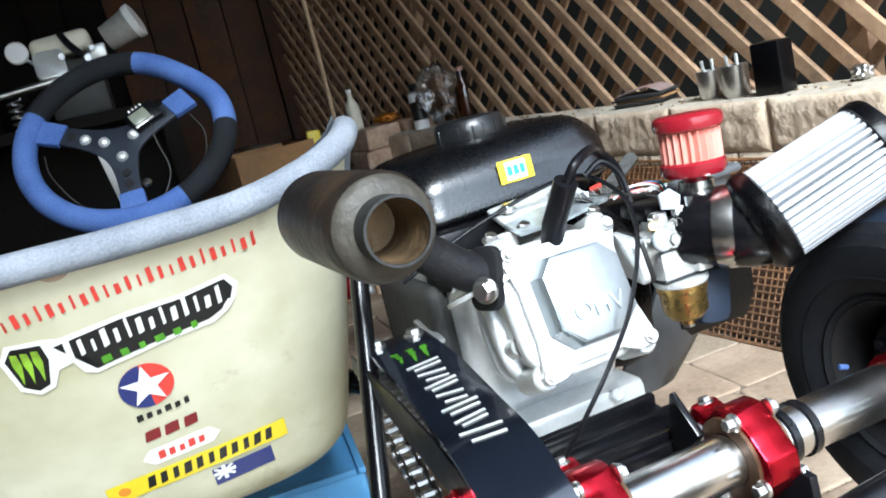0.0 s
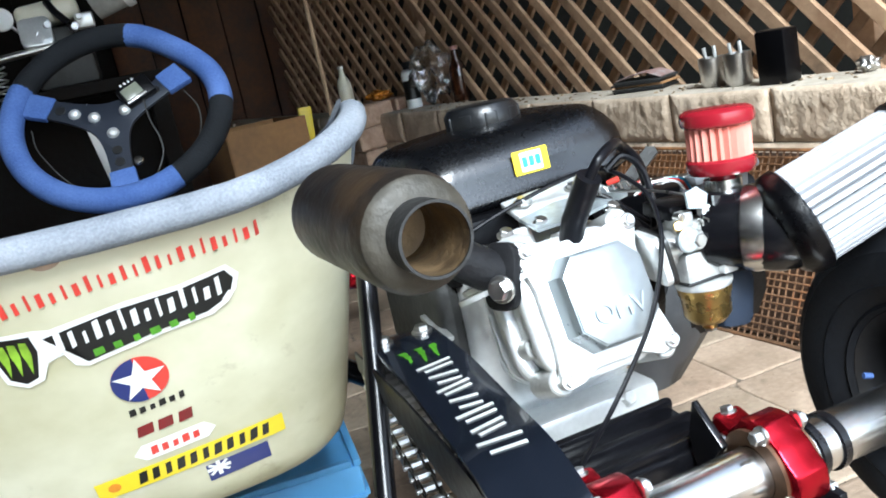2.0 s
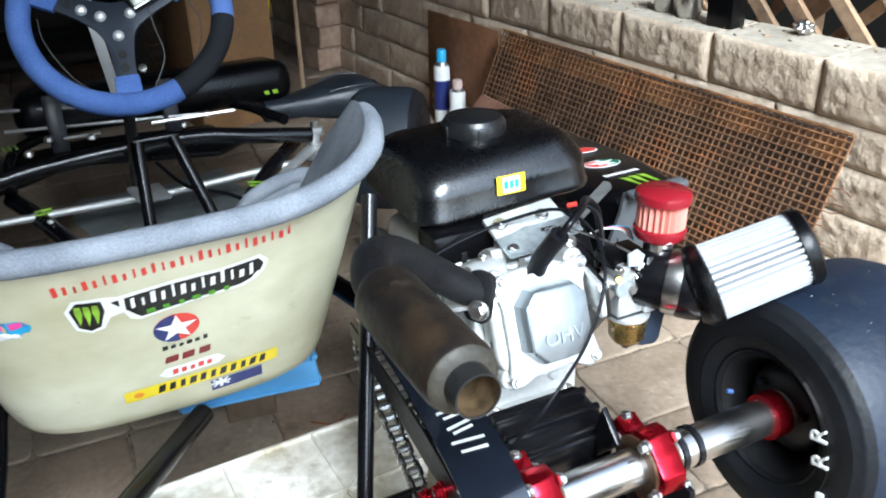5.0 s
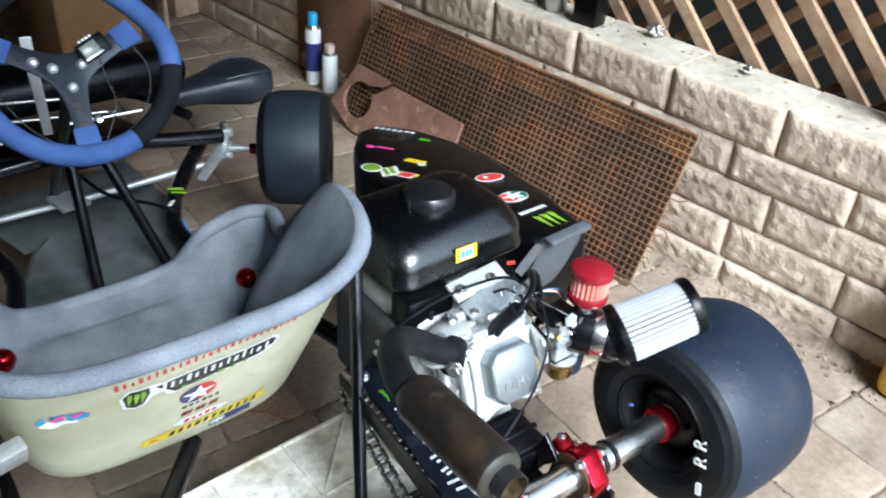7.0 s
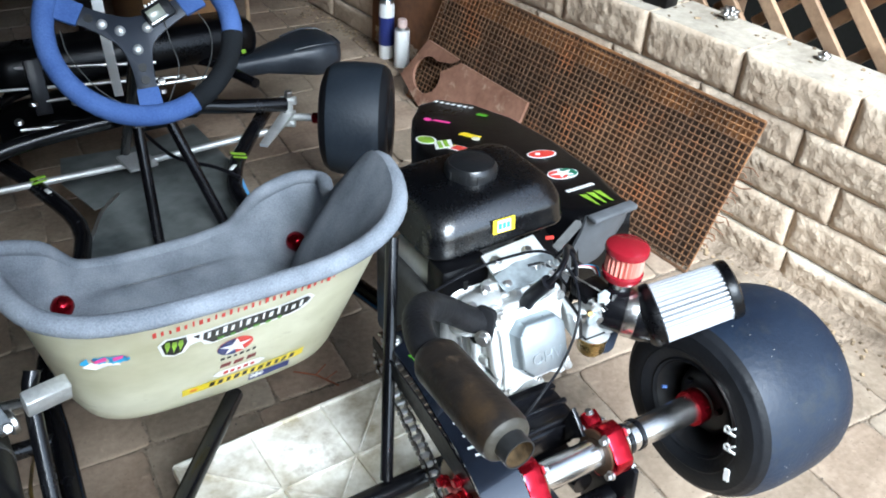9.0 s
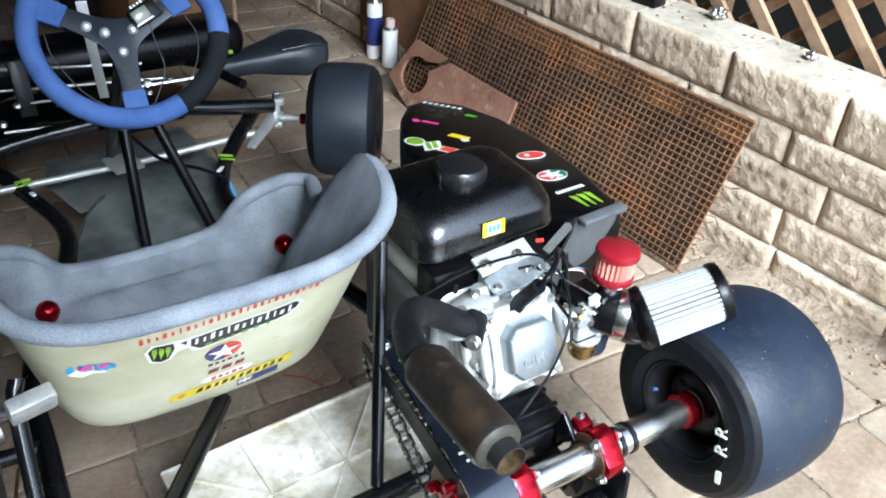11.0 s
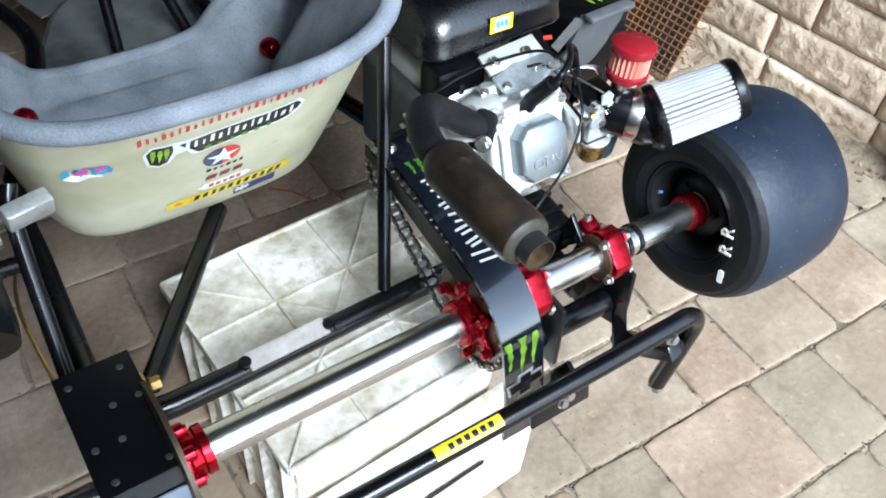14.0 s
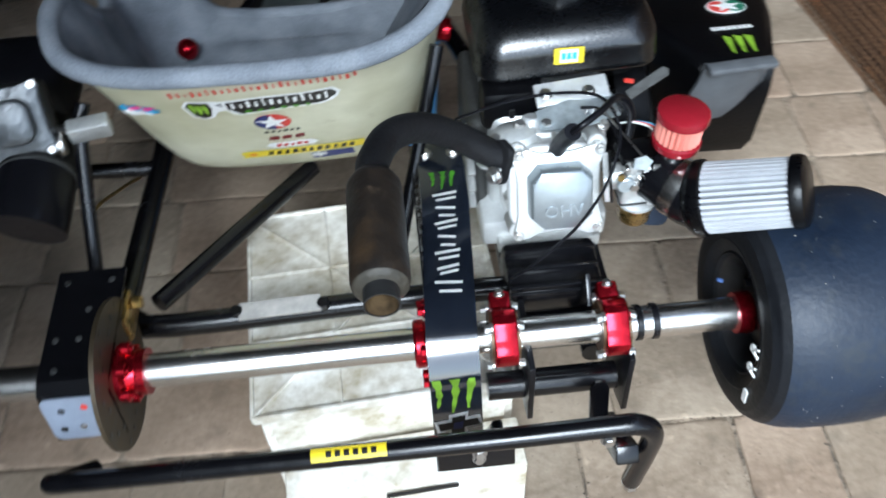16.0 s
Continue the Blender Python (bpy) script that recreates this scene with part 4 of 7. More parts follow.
decal("oval_sticker", [skew(CIRC, -0.447, 0.168, 0.052, 0.024, 0, 5)], CYAN, 1, "blue and pink oval sticker")
decal("oval_top", [skew(CIRC, -0.444, 0.173, 0.040, 0.010, 0, 5)], PINKV, 2)
decal("oval_white", [skew([(-0.5, -0.2), (-0.2, -0.5), (0.4, -0.4), (0.35, 0.1), (0, 0.3), (-0.3, 0.2)], -0.449, 0.161, 0.044, 0.014)], WHITE, 3)
decal("faded_stamp", [skew(CIRC, -0.332, 0.2445, 0.026, 0.022)], mat("faded_stamp", (0.45, 0.33, 0.24), 0.6), 1)

# ---- the engine ----
engine = k_part("engine", box(0.15, 0.17, 0.155, pose(0.045, 0.29, 0.075), 0.018, 3), ALLOYP, label="silver single-cylinder engine with black tank")
HEAD = pose(0.037, 0.112, 0.117, 70, 0, 0)  # z looks out of the valve cover


def hbox(sx, sy, sz, x=0, y=0, z=0, bev=0.003):
    return box(sx, sy, sz, HEAD @ pose(x, y, z), bev)


k_part("cylinder_barrel", hbox(0.082, 0.088, 0.09, 0, 0, -0.115, 0.012), ALLOYP, engine)
for i in range(5):
    k_part("cooling_fin", slab(rounded(0.103 - 0.003 * (i % 2), 0.108, 0.030, 5), 0.0052, HEAD @ pose(0, 0.002, -0.070 - i * 0.0138), 0.0018), ALLOYP, engine)
# the head casting steps in behind the cover and flares to a rounded lip
for w, d, z, h in ((0.108, 0.112, -0.017, 0.014), (0.099, 0.104, -0.040, 0.024), (0.116, 0.116, -0.053, 0.012), (0.106, 0.110, -0.064, 0.010)):
    k_part("head_casting", slab(rounded(w, d, 0.034, 7), h, HEAD @ pose(-0.003, 0, z), 0.004), ALLOYP, engine, "rounded cast head step", angle=50)
k_part("barrel_flange", slab(rounded(0.118, 0.116, 0.034, 6), 0.014, HEAD @ pose(0, 0.0, -0.140), 0.004), ALLOYP, engine, "rounded cast base flange")
for x, y in ((-0.050, -0.020), (-0.047, 0.026)):
    k_part("casting_boss", join(cyl(HEAD @ V(x, y, -0.044), HEAD @ V(x, y, -0.022), 0.0085, 16), cyl(HEAD @ V(x, y, -0.022), HEAD @ V(x, y, -0.018), 0.005, 6)), ALLOY, engine)
k_part("cylinder_head", hbox(0.090, 0.100, 0.030, 0, 0, -0.016, 0.007), ALLOYP, engine, "cast alloy cylinder head")
for x, y in ((-0.045, 0.05), (0.046, 0.052), (0.046, -0.05), (-0.046, -0.05)):
    k_part("head_boss", join(cyl(HEAD @ V(x, y, -0.045), HEAD @ V(x, y, -0.004), 0.0115, 16), cyl(HEAD @ V(x, y, -0.004), HEAD @ V(x, y, 0.004), 0.0065, 6)), ALLOY, engine)
plate = [(-0.052, -0.05), (-0.046, -0.058), (-0.034, -0.056), (-0.02, -0.049), (0.02, -0.049), (0.036, -0.056), (0.048, -0.054), (0.053, -0.044), (0.047, -0.02), (0.047, 0.03), (0.053, 0.046), (0.046, 0.056), (0.034, 0.054), (0.018, 0.050), (-0.02, 0.050), (-0.036, 0.056), (-0.049, 0.052), (-0.052, 0.042), (-0.047, 0.02), (-0.047, -0.025)]
cover = k_part("valve_cover", slab(plate, 0.006, HEAD, 0.0015), ALLOYP, engine, "bright silver valve cover")
oct_o = [(-0.036, -0.022), (-0.02, -0.038), (0.02, -0.038), (0.037, -0.022), (0.037, 0.024), (0.024, 0.038), (-0.024, 0.038), (-0.036, 0.024)]


COVERF = mat("polished_cover_alloy", (0.31, 0.335, 0.35), 0.32, 0.7, 0.12, 12, 90, 0.03)


def dome():
    bm = bmesh.new()
    rings = [[bm.verts.new(HEAD @ V(x * s, y * s, z)) for x, y in oct_o] for s, z in ((1.0, 0.006), (0.985, 0.019), (0.955, 0.0245), (0.915, 0.0275), (0.88, 0.0280))]
    for a, b in zip(rings, rings[1:]):
        for i in range(8):
            bm.faces.new((a[i], a[(i + 1) % 8], b[(i + 1) % 8], b[i]))
    bmesh.ops.recalc_face_normals(bm, faces=bm.faces[:])
    return bm


k_part("cover_face", slab([(x * 0.90, y * 0.90) for x, y in oct_o], 0.004, HEAD @ pose(0, 0, 0.0252), 0.0008), COVERF, cover, "bright flat cover face", angle=25)
k_part("cover_dome", dome(), mat("satin_alloy", (0.32, 0.36, 0.38), 0.3, 0.7, 0.08, 14, 120), cover, "raised octagonal cover", angle=25)
letters("cast_letters", "OHV", 0.021, COVERF, HEAD @ pose(0.002, -0.013, 0.0296), cover, 0.0012, label="raised cast letters")
for x, y in ((-0.047, -0.051), (0.047, -0.048), (0.047, 0.050), (-0.045, 0.050)):
    k_part("cover_bolt", join(cyl(HEAD @ V(x, y, 0.005), HEAD @ V(x, y, 0.008), 0.0065, 14), cyl(HEAD @ V(x, y, 0.008), HEAD @ V(x, y, 0.012), 0.0045, 6)), STEEL, cover)
k_part("crankcase_cover", box(0.024, 0.16, 0.15, pose(-0.040, 0.30, 0.06, 0, 0, 0), 0.012, 3), GREYMET, engine)
for y in (0.20, 0.24, 0.33):
    bolt((-0.060, y, -0.005), (-1, 0, 0), 0.005, 0.006, engine)
k_part("oil_filler", cyl((0.085, 0.195, -0.01), (0.088, 0.17, 0.0), 0.007, 6), ALLOY, engine)
k_part("sump", box(0.165, 0.19, 0.045, pose(0.04, 0.27, -0.018), 0.008), ALLOYP, engine)
k_part("sump_foot", box(0.135, 0.03, 0.02, pose(0.045, 0.175, -0.032), 0.004), ALLOY, engine)
bolt((0.104, 0.170, -0.026), (0.4, -1, 0.3), 0.0055, 0.008, engine)
bolt((0.01, 0.170, -0.026), (-0.2, -1, 0.3), 0.0055, 0.008, engine)
mount = k_part("engine_mount", box(0.135, 0.20, 0.022, pose(0.045, 0.20, -0.054), 0.004), BLACK, label="black engine mount plates")
k_part("mount_clamp", box(0.118, 0.080, 0.050, pose(0.034, 0.098, -0.020, 8), 0.008), BLACK, mount)
for i in range(3):
    k_part("clamp_ridge", box(0.114, 0.008, 0.012, pose(0.034, 0.064 + 0.026 * i, 0.0025 + 0.0036 * i, 8), 0.003), BLACK, mount)
k_part("mount_block", box(0.10, 0.06, 0.05, pose(0.045, 0.085, -0.09), 0.006), SATIN, mount)
# exhaust
flange = k_part("exhaust", tube([(-0.012, 0.142, 0.150), (-0.035, 0.140, 0.158), (-0.075, 0.138, 0.190), (-0.115, 0.118, 0.225), (-0.148, 0.085, 0.245), (-0.166, 0.045, 0.249), (-0.168, 0.02, 0.249)], 0.0165, 18, 6), PIPE, label="black bent exhaust pipe and muffler")
k_part("exhaust_flange", slab(rounded(0.030, 0.052, 0.010), 0.009, facing((-0.022, 0.134, 0.150), (-0.85, -0.4, 0.25)), 0.002), PIPE, flange)
bolt((-0.034, 0.118, 0.146), (-0.8, -0.6, 0.1), 0.008, 0.010, flange)
bolt((-0.030, 0.150, 0.160), (-0.8, -0.2, 0.4), 0.007, 0.008, flange)
MA, MB = V(-0.167, 0.024, 0.2485), V(-0.166, -0.119, 0.249)
mm = align(MA, MB)
ml_ = (MB - MA).length
k_part("muffler_body", lathe([(0.0165, 0), (0.021, 0.004), (0.0262, 0.014), (0.0268, 0.02), (0.0268, ml_ - 0.024), (0.0264, ml_ - 0.018)], mm, 40), RUSTPIPE, flange, "scorched brown-black muffler can")
k_part("muffler_shoulder", lathe([(0.0268, ml_ - 0.022), (0.0267, ml_ - 0.013), (0.0250, ml_ - 0.0068)], mm, 40), RUSTPIPE, flange)
# end face is coloured lighter than the shoulder for the sky light on it
k_part("muffler_end", lathe([(0.0250, ml_ - 0.0068), (0.0245, ml_ - 0.006), (0.0205, ml_ - 0.003), (0.0155, ml_ - 0.002), (0.0150, ml_ - 0.006)], mm, 40), mat("burnt_skylit_ring", (0.020, 0.019, 0.015), 0.55, 0.2, scale=14, fine=120, bump=0.15, col2=(0.062, 0.054, 0.040)), flange, "burnt grey-brown rounded muffler end ring, lightened for sky light")
k_part("muffler_outlet", lathe([(0.0158, ml_ - 0.02), (0.0160, ml_ + 0.014), (0.0147, ml_ + 0.014), (0.0146, ml_ + 0.010)], mm, 36), mat("scorched_tube", (0.02, 0.02, 0.02), 0.5, 0.2, 0.4, 30, 140, 0.1), flange, "dark steel outlet tube")
k_part("outlet_liner", lathe([(0.0145, ml_ + 0.0130), (0.0141, ml_ - 0.035), (0.0, ml_ - 0.037)], mm, 36), SOOT, flange, "tan soot inside the outlet")
# spark plug lead, throttle gear and carburettor
k_part("plug_boot", tube([(0.036, 0.132, 0.160), (0.039, 0.126, 0.178), (0.046, 0.104, 0.212)], 0.0098, 14), SATIN, engine, "black spark plug boot")
k_part("plug_lead", tube([(0.046, 0.104, 0.211), (0.055, 0.100, 0.224), (0.078, 0.115, 0.229), (0.102, 0.143, 0.222), (0.119, 0.148, 0.205), (0.125, 0.148, 0.175), (0.117, 0.135, 0.150), (0.100, 0.125, 0.140)], 0.0040, 10, 6), SATIN, engine, "black ignition lead")
k_part("cable_sleeve", tube([(0.090, 0.150, 0.205), (0.106, 0.148, 0.213), (0.118, 0.142, 0.198), (0.114, 0.128, 0.172), (0.104, 0.118, 0.155)], 0.0028, 8, 6), SATIN, engine, "taped cable")
k_part("plug", cyl(HEAD @ V(0.008, 0.045, -0.035), HEAD @ V(0.008, 0.062, -0.035), 0.008, 6), STEEL, engine)
k_part("kill_wire", tube([(-0.07, 0.215, 0.150), (-0.01, 0.207, 0.176), (0.05, 0.19, 0.196), (0.09, 0.165, 0.205), (0.106, 0.13, 0.187), (0.093, 0.094, 0.166), (0.078, 0.078, 0.14), (0.055, 0.068, 0.105), (0.030, 0.065, 0.075), (0.0, 0.062, 0.045), (-0.02, 0.072, 0.015)], 0.0019, 8, 7), SATIN, engine, "thin black wire")
for dx, m_ in ((0.0, WHITE), (0.004, REDV), (0.008, CYAN)):
    k_part("thin_wire", tube([(0.112 + dx, 0.150, 0.178), (0.124 + dx, 0.140, 0.186), (0.140 + dx, 0.132, 0.184), (0.146, 0.128 - dx, 0.176)], 0.0011, 6, 5), m_, engine)
k_part("throttle_bracket", box(0.086, 0.030, 0.006, pose(0.066, 0.205, 0.185, 22, -4, 2), 0.0015), ALLOYP, engine, "bright zinc throttle bracket")
for x in (0.035, 0.085):
    bolt((x, 0.20, 0.187), (0, -0.2, 1), 0.006, 0.006, engine)
k_part("throttle_cable", tube([(0.072, 0.178, 0.182), (0.092, 0.172, 0.182), (0.106, 0.155, 0.168), (0.112, 0.12, 0.15)], 0.002, 8, 7), SATIN, engine, "thin black throttle cable")
k_part("air_shroud", box(0.075, 0.045, 0.055, pose(0.0, 0.235, 0.155), 0.008), BLACKPL, engine, "black plastic cooling shroud")
k_part("shroud_slot", box(0.007, 0.003, 0.015, pose(-0.002, 0.2118, 0.152), 0.001), INK, engine)
k_part("throttle_plate", slab([(-0.045, -0.012), (0.0, -0.022), (0.05, -0.02), (0.052, 0.012), (0.02, 0.02), (-0.04, 0.016)], 0.003, pose(0.063, 0.175, 0.176, 12, -4, 12)), PLATEZ, engine, "zinc-plated control plate")
k_part("control_arm", slab([(-0.006, 0.0), (0.006, 0.0), (0.006, 0.050), (0.0, 0.054), (-0.006, 0.050)], 0.003, facing((0.134, 0.201, 0.174), (-0.3, -0.6, 0.7), (0.045, 0.012, 0.021))), GREYMET, engine)
k_part("return_spring", tube([V(0.07 + 0.0018 * i, 0.165, 0.186) + V(0, 0.0035 * math.cos(i * 1.6), 0.0035 * math.sin(i * 1.6)) for i in range(28)], 0.0007, 5), STEEL, engine)
k_part("rocker_cap", cyl(HEAD @ V(-0.02, 0.058, -0.05), HEAD @ V(-0.02, 0.075, -0.05), 0.012, 18), ALLOYP, engine)
for i, (x, y, z) in enumerate(((-0.03, 0.155, 0.165), (0.0, 0.170, 0.170), (0.03, 0.165, 0.172), (0.095, 0.16, 0.168), (0.085, 0.185, 0.172))):
    bolt((x, y, z), (0.1, -0.4, 1), 0.0055, 0.008, engine)
for i in range(4):
    k_part("side_rib", box(0.010, 0.090 - 0.012 * i, 0.0045, pose(-0.052, 0.235, 0.03 + 0.022 * i, 12), 0.0015), ALLOY, engine)
k_part("head_cowl", lathe([(0.0, 0.012), (0.020, 0.011), (0.027, 0.005), (0.029, -0.012)], pose(-0.008, 0.165, 0.158, -18, -8, 0), 28), ALLOYP, engine)
for i in range(3):
    k_part("cowl_ring", lathe([(0.030 + 0.005 * i, -0.004), (0.034 + 0.005 * i, -0.005), (0.034 + 0.005 * i, -0.009), (0.030 + 0.005 * i, -0.009)], pose(-0.010, 0.163, 0.156 - 0.006 * i, -18, -8, 0), 32, True), ALLOYP, engine)
carb = k_part("carburettor", join(box(0.046, 0.036, 0.026, pose(0.127, 0.102, 0.124), 0.004), cyl((0.090, 0.11, 0.135), (0.150, 0.098, 0.146), 0.0155, 22), box(0.030, 0.030, 0.024, pose(0.122, 0.100, 0.148), 0.004), cyl((0.126, 0.090, 0.150), (0.126, 0.078, 0.150), 0.008, 18), box(0.012, 0.022, 0.014, pose(0.112, 0.096, 0.162), 0.002)), ALLOY, label="alloy carburettor with brass bowl")
k_part("bowl_gasket", box(0.0475, 0.0375, 0.0022, pose(0.127, 0.102, 0.1125), 0.0006), INK, carb)
k_part("bowl_rim", lathe([(0.0, 0.0), (0.0215, 0.0), (0.0225, 0.002), (0.0225, 0.005), (0.0, 0.006)], pose(0.126, 0.096, 0.1055), 26), ALLOYP, carb)
k_part("jet_block", box(0.014, 0.010, 0.020, pose(0.140, 0.082, 0.124), 0.002), ALLOYP, carb)
k_part("choke_lever", slab([(-0.003, 0), (0.003, 0), (0.004, 0.026), (0.009, 0.034), (0.002, 0.038), (-0.004, 0.028)], 0.003, facing((0.142, 0.080, 0.134), (0.1, -1, 0.1), (0.25, 0, 1))), BLACKPL, carb, "black choke lever")
k_part("throttle_drum", cyl((0.105, 0.082, 0.150), (0.105, 0.076, 0.150), 0.010, 20), PLATEZ, carb)
k_part("idle_spring", tube([V(0.116, 0.078, 0.160) + V(0.0012 * i, 0.003 * math.cos(i * 1.5), 0.003 * math.sin(i * 1.5)) for i in range(18)], 0.0007, 5), STEEL, carb)
k_part("carb_flange", slab(rounded(0.050, 0.040, 0.008), 0.006, facing((0.094, 0.108, 0.136), (-1, 0.2, -0.15)), 0.001), ALLOYP, carb)
k_part("carb_gasket", slab(rounded(0.052, 0.042, 0.008), 0.003, facing((0.0975, 0.1075, 0.1365), (-1, 0.2, -0.15))), INK, carb)
for i, (x, y, z, r) in enumerate(((0.110, 0.080, 0.152, 0.0045), (0.130, 0.078, 0.150, 0.004), (0.128, 0.080, 0.166, 0.005), (0.106, 0.083, 0.166, 0.0035), (0.136, 0.082, 0.128, 0.0035))):
    k_part("carb_screw", join(cyl((x, y + 0.008, z), (x, y, z), r, 14), box(r * 1.5, 0.0012, 0.0012, pose(x, y - 0.0004, z, 0, 30 * i, 0))), STEEL if i % 2 else ALLOYP, carb)
k_part("throttle_stop", slab([(-0.010, 0), (0.006, -0.004), (0.012, 0.006), (0.004, 0.014), (-0.008, 0.012)], 0.002, facing((0.120, 0.082, 0.172), (0.1, -1, 0.3))), PLATEZ, carb)
k_part("link_rod", tube([(0.128, 0.082, 0.176), (0.110, 0.120, 0.184), (0.096, 0.165, 0.184)], 0.0013, 6, 4), STEEL, carb)
k_part("float_bowl", lathe([(0, -0.046), (0.006, -0.046), (0.006, -0.042), (0.014, -0.040), (0.0185, -0.034), (0.0195, -0.018), (0.021, -0.016), (0.021, -0.010), (0.0, -0.008)], pose(0.126, 0.096, 0.116), 24), BRASS, carb, "brass float bowl")
k_part("bowl_nut", cyl((0.126, 0.096, 0.073), (0.126, 0.096, 0.067), 0.005, 6), STEEL, carb)
bolt((0.114, 0.080, 0.147), (0, -1, 0.1), 0.0055, 0.006, carb)
k_part("idle_screw", cyl((0.1, 0.082, 0.160), (0.097, 0.076, 0.163), 0.004, 10), BRASS, carb)
k_part("fuel_spigot", cyl((0.132, 0.082, 0.135), (0.14, 0.07, 0.135), 0.004, 10), STEEL, carb)
k_part("choke_arm", slab([(-0.004, 0), (0.004, 0), (0.005, 0.03), (-0.003, 0.032)], 0.002, facing((0.135, 0.08, 0.145), (0.3, -1, 0))), STEEL, carb)
k_part("carb_top", box(0.05, 0.03, 0.012, pose(0.125, 0.112, 0.168, 8, 5, 10), 0.003), BLACKPL, carb)
# air filter on its intake elbow
FA, FB = V(0.178, 0.055, 0.143), V(0.264, 0.014, 0.183)
fd = (FB - FA).normalized()
filt = k_part("air_filter", lathe([(0.030, -0.009), (0.0350, -0.008), (0.0395, -0.003), (0.0420, 0.001), (0.0425, 0.004), (0.0425, 0.011), (0.040, 0.013), (0.0, 0.013)], align(FA, FB), 40), BLACKPL, label="white pleated cone air filter with black ends")
fl = (FB - FA).length
pl = []
for z, r in ((0.010, 0.0395), (fl - 0.002, 0.0365)):
    pl.append([(r * (1.0, 1.0, 0.80)[i % 3], z, 2 * math.pi * (i // 3 + (0.08, 0.58, 0.83)[i % 3]) / 36) for i in range(108)])
bm = bmesh.new()
rr = [[bm.verts.new((r * math.cos(a), r * math.sin(a), z)) for r, z, a in ring] for ring in pl]
for i in range(108):
    j = (i + 1) % 108
    bm.faces.new((rr[0][i], rr[0][j], rr[1][j], rr[1][i]))
bmesh.ops.recalc_face_normals(bm, faces=bm.faces[:])
bm.transform(align(FA, FB))
k_part("filter_pleats", bm, PLEAT, filt, "white pleated paper", smooth=False)
k_part("filter_cap", lathe([(0.0, 0.012), (0.03, 0.012), (0.037, 0.009), (0.039, 0.004), (0.039, -0.003), (0.036, -0.004), (0.0, -0.004)], align(FB, FB + fd), 40), BLACKPL, filt)
IA = V(0.142, 0.098, 0.146)
k_part("intake_elbow", tube([IA, IA.lerp(FA, 0.3) + V(0.004, -0.006, 0), FA - fd * 0.006, FA + fd * 0.004], 0.031, 24, 5), BLACK, filt, "black rubber intake")
cl = IA.lerp(FA, 0.55) + V(0.002, -0.003, 0)
k_part("hose_clamp", lathe([(0.0305, -0.007), (0.0333, -0.008), (0.0340, 0.0), (0.0333, 0.008), (0.0305, 0.007)], align(cl, FA), 32, True), CHROME, filt, "shiny steel hose clamp")
k_part("clamp_screw", cyl(cl + V(-0.01, -0.034, 0.010), cl + V(0.012, -0.036, 0.018), 0.005, 12), CHROME, filt)
breather = k_part("breather_filter", lathe([(0.010, -0.030), (0.010, -0.004), (0.024, -0.004), (0.0265, 0.0), (0.0265, 0.006), (0.024, 0.008)], pose(0.157, 0.094, 0.193, 0, 3, 0), 32), REDPL, label="small red crankcase breather filter")
bm = bmesh.new()
rr = [[bm.verts.new(((0.0245 if i % 2 else 0.0205) * math.cos(2 * math.pi * i / 48), (0.0245 if i % 2 else 0.0205) * math.sin(2 * math.pi * i / 48), z)) for i in range(48)] for z in (0.006, 0.034)]
for i in range(48):
    j = (i + 1) % 48
    bm.faces.new((rr[0][i], rr[0][j], rr[1][j], rr[1][i]))
bmesh.ops.recalc_face_normals(bm, faces=bm.faces[:])
bm.transform(pose(0.157, 0.094, 0.193, 0, 3, 0))
k_part("breather_pleats", bm, PINK, breather, "pale red pleats", smooth=False)
k_part("breather_cap", lathe([(0.024, 0.032), (0.0275, 0.034), (0.0285, 0.038), (0.0275, 0.043), (0.024, 0.0455), (0.0, 0.0465)], pose(0.157, 0.094, 0.193, 0, 3, 0), 40), REDPL, breather, "glossy red cap")
k_part("breather_clip", lathe([(0.0125, -0.018), (0.0145, -0.018), (0.0145, -0.009), (0.0125, -0.009)], pose(0.157, 0.094, 0.193, 0, 3, 0), 24, True), CHROME, breather)
# fuel tank
def tank_mesh():
    """A pressed tank: flat front, softly crowned top, tucked-in foot."""
    bm = bmesh.new()
    rings = []
    for w, d, r, z in ((0.182, 0.150, 0.03, 0.166), (0.210, 0.176, 0.030, 0.185), (0.222, 0.189, 0.032, 0.1895), (0.2225, 0.190, 0.032, 0.193), (0.219, 0.186, 0.032, 0.197), (0.2175, 0.183, 0.033, 0.215), (0.2155, 0.179, 0.034, 0.223), (0.208, 0.164, 0.036, 0.2335), (0.198, 0.146, 0.036, 0.2415), (0.188, 0.132, 0.034, 0.2455), (0.174, 0.118, 0.032, 0.2480), (0.14, 0.09, 0.028, 0.2505), (0.06, 0.04, 0.015, 0.2530)):
        rings.append([bm.verts.new((x, y, z)) for x, y in rounded(w, d, r, 7)])
    n = len(rings[0])
    for a, b in zip(rings, rings[1:]):
        for k in range(n):
            bm.faces.new((a[k], a[(k + 1) % n], b[(k + 1) % n], b[k]))
    bm.faces.new(rings[-1])
    bm.faces.new(rings[0][::-1])
    bmesh.ops.recalc_face_normals(bm, faces=bm.faces[:])
    bm.transform(pose(0.0755, 0.3245, 0, 0, -2, 0))
    return bm


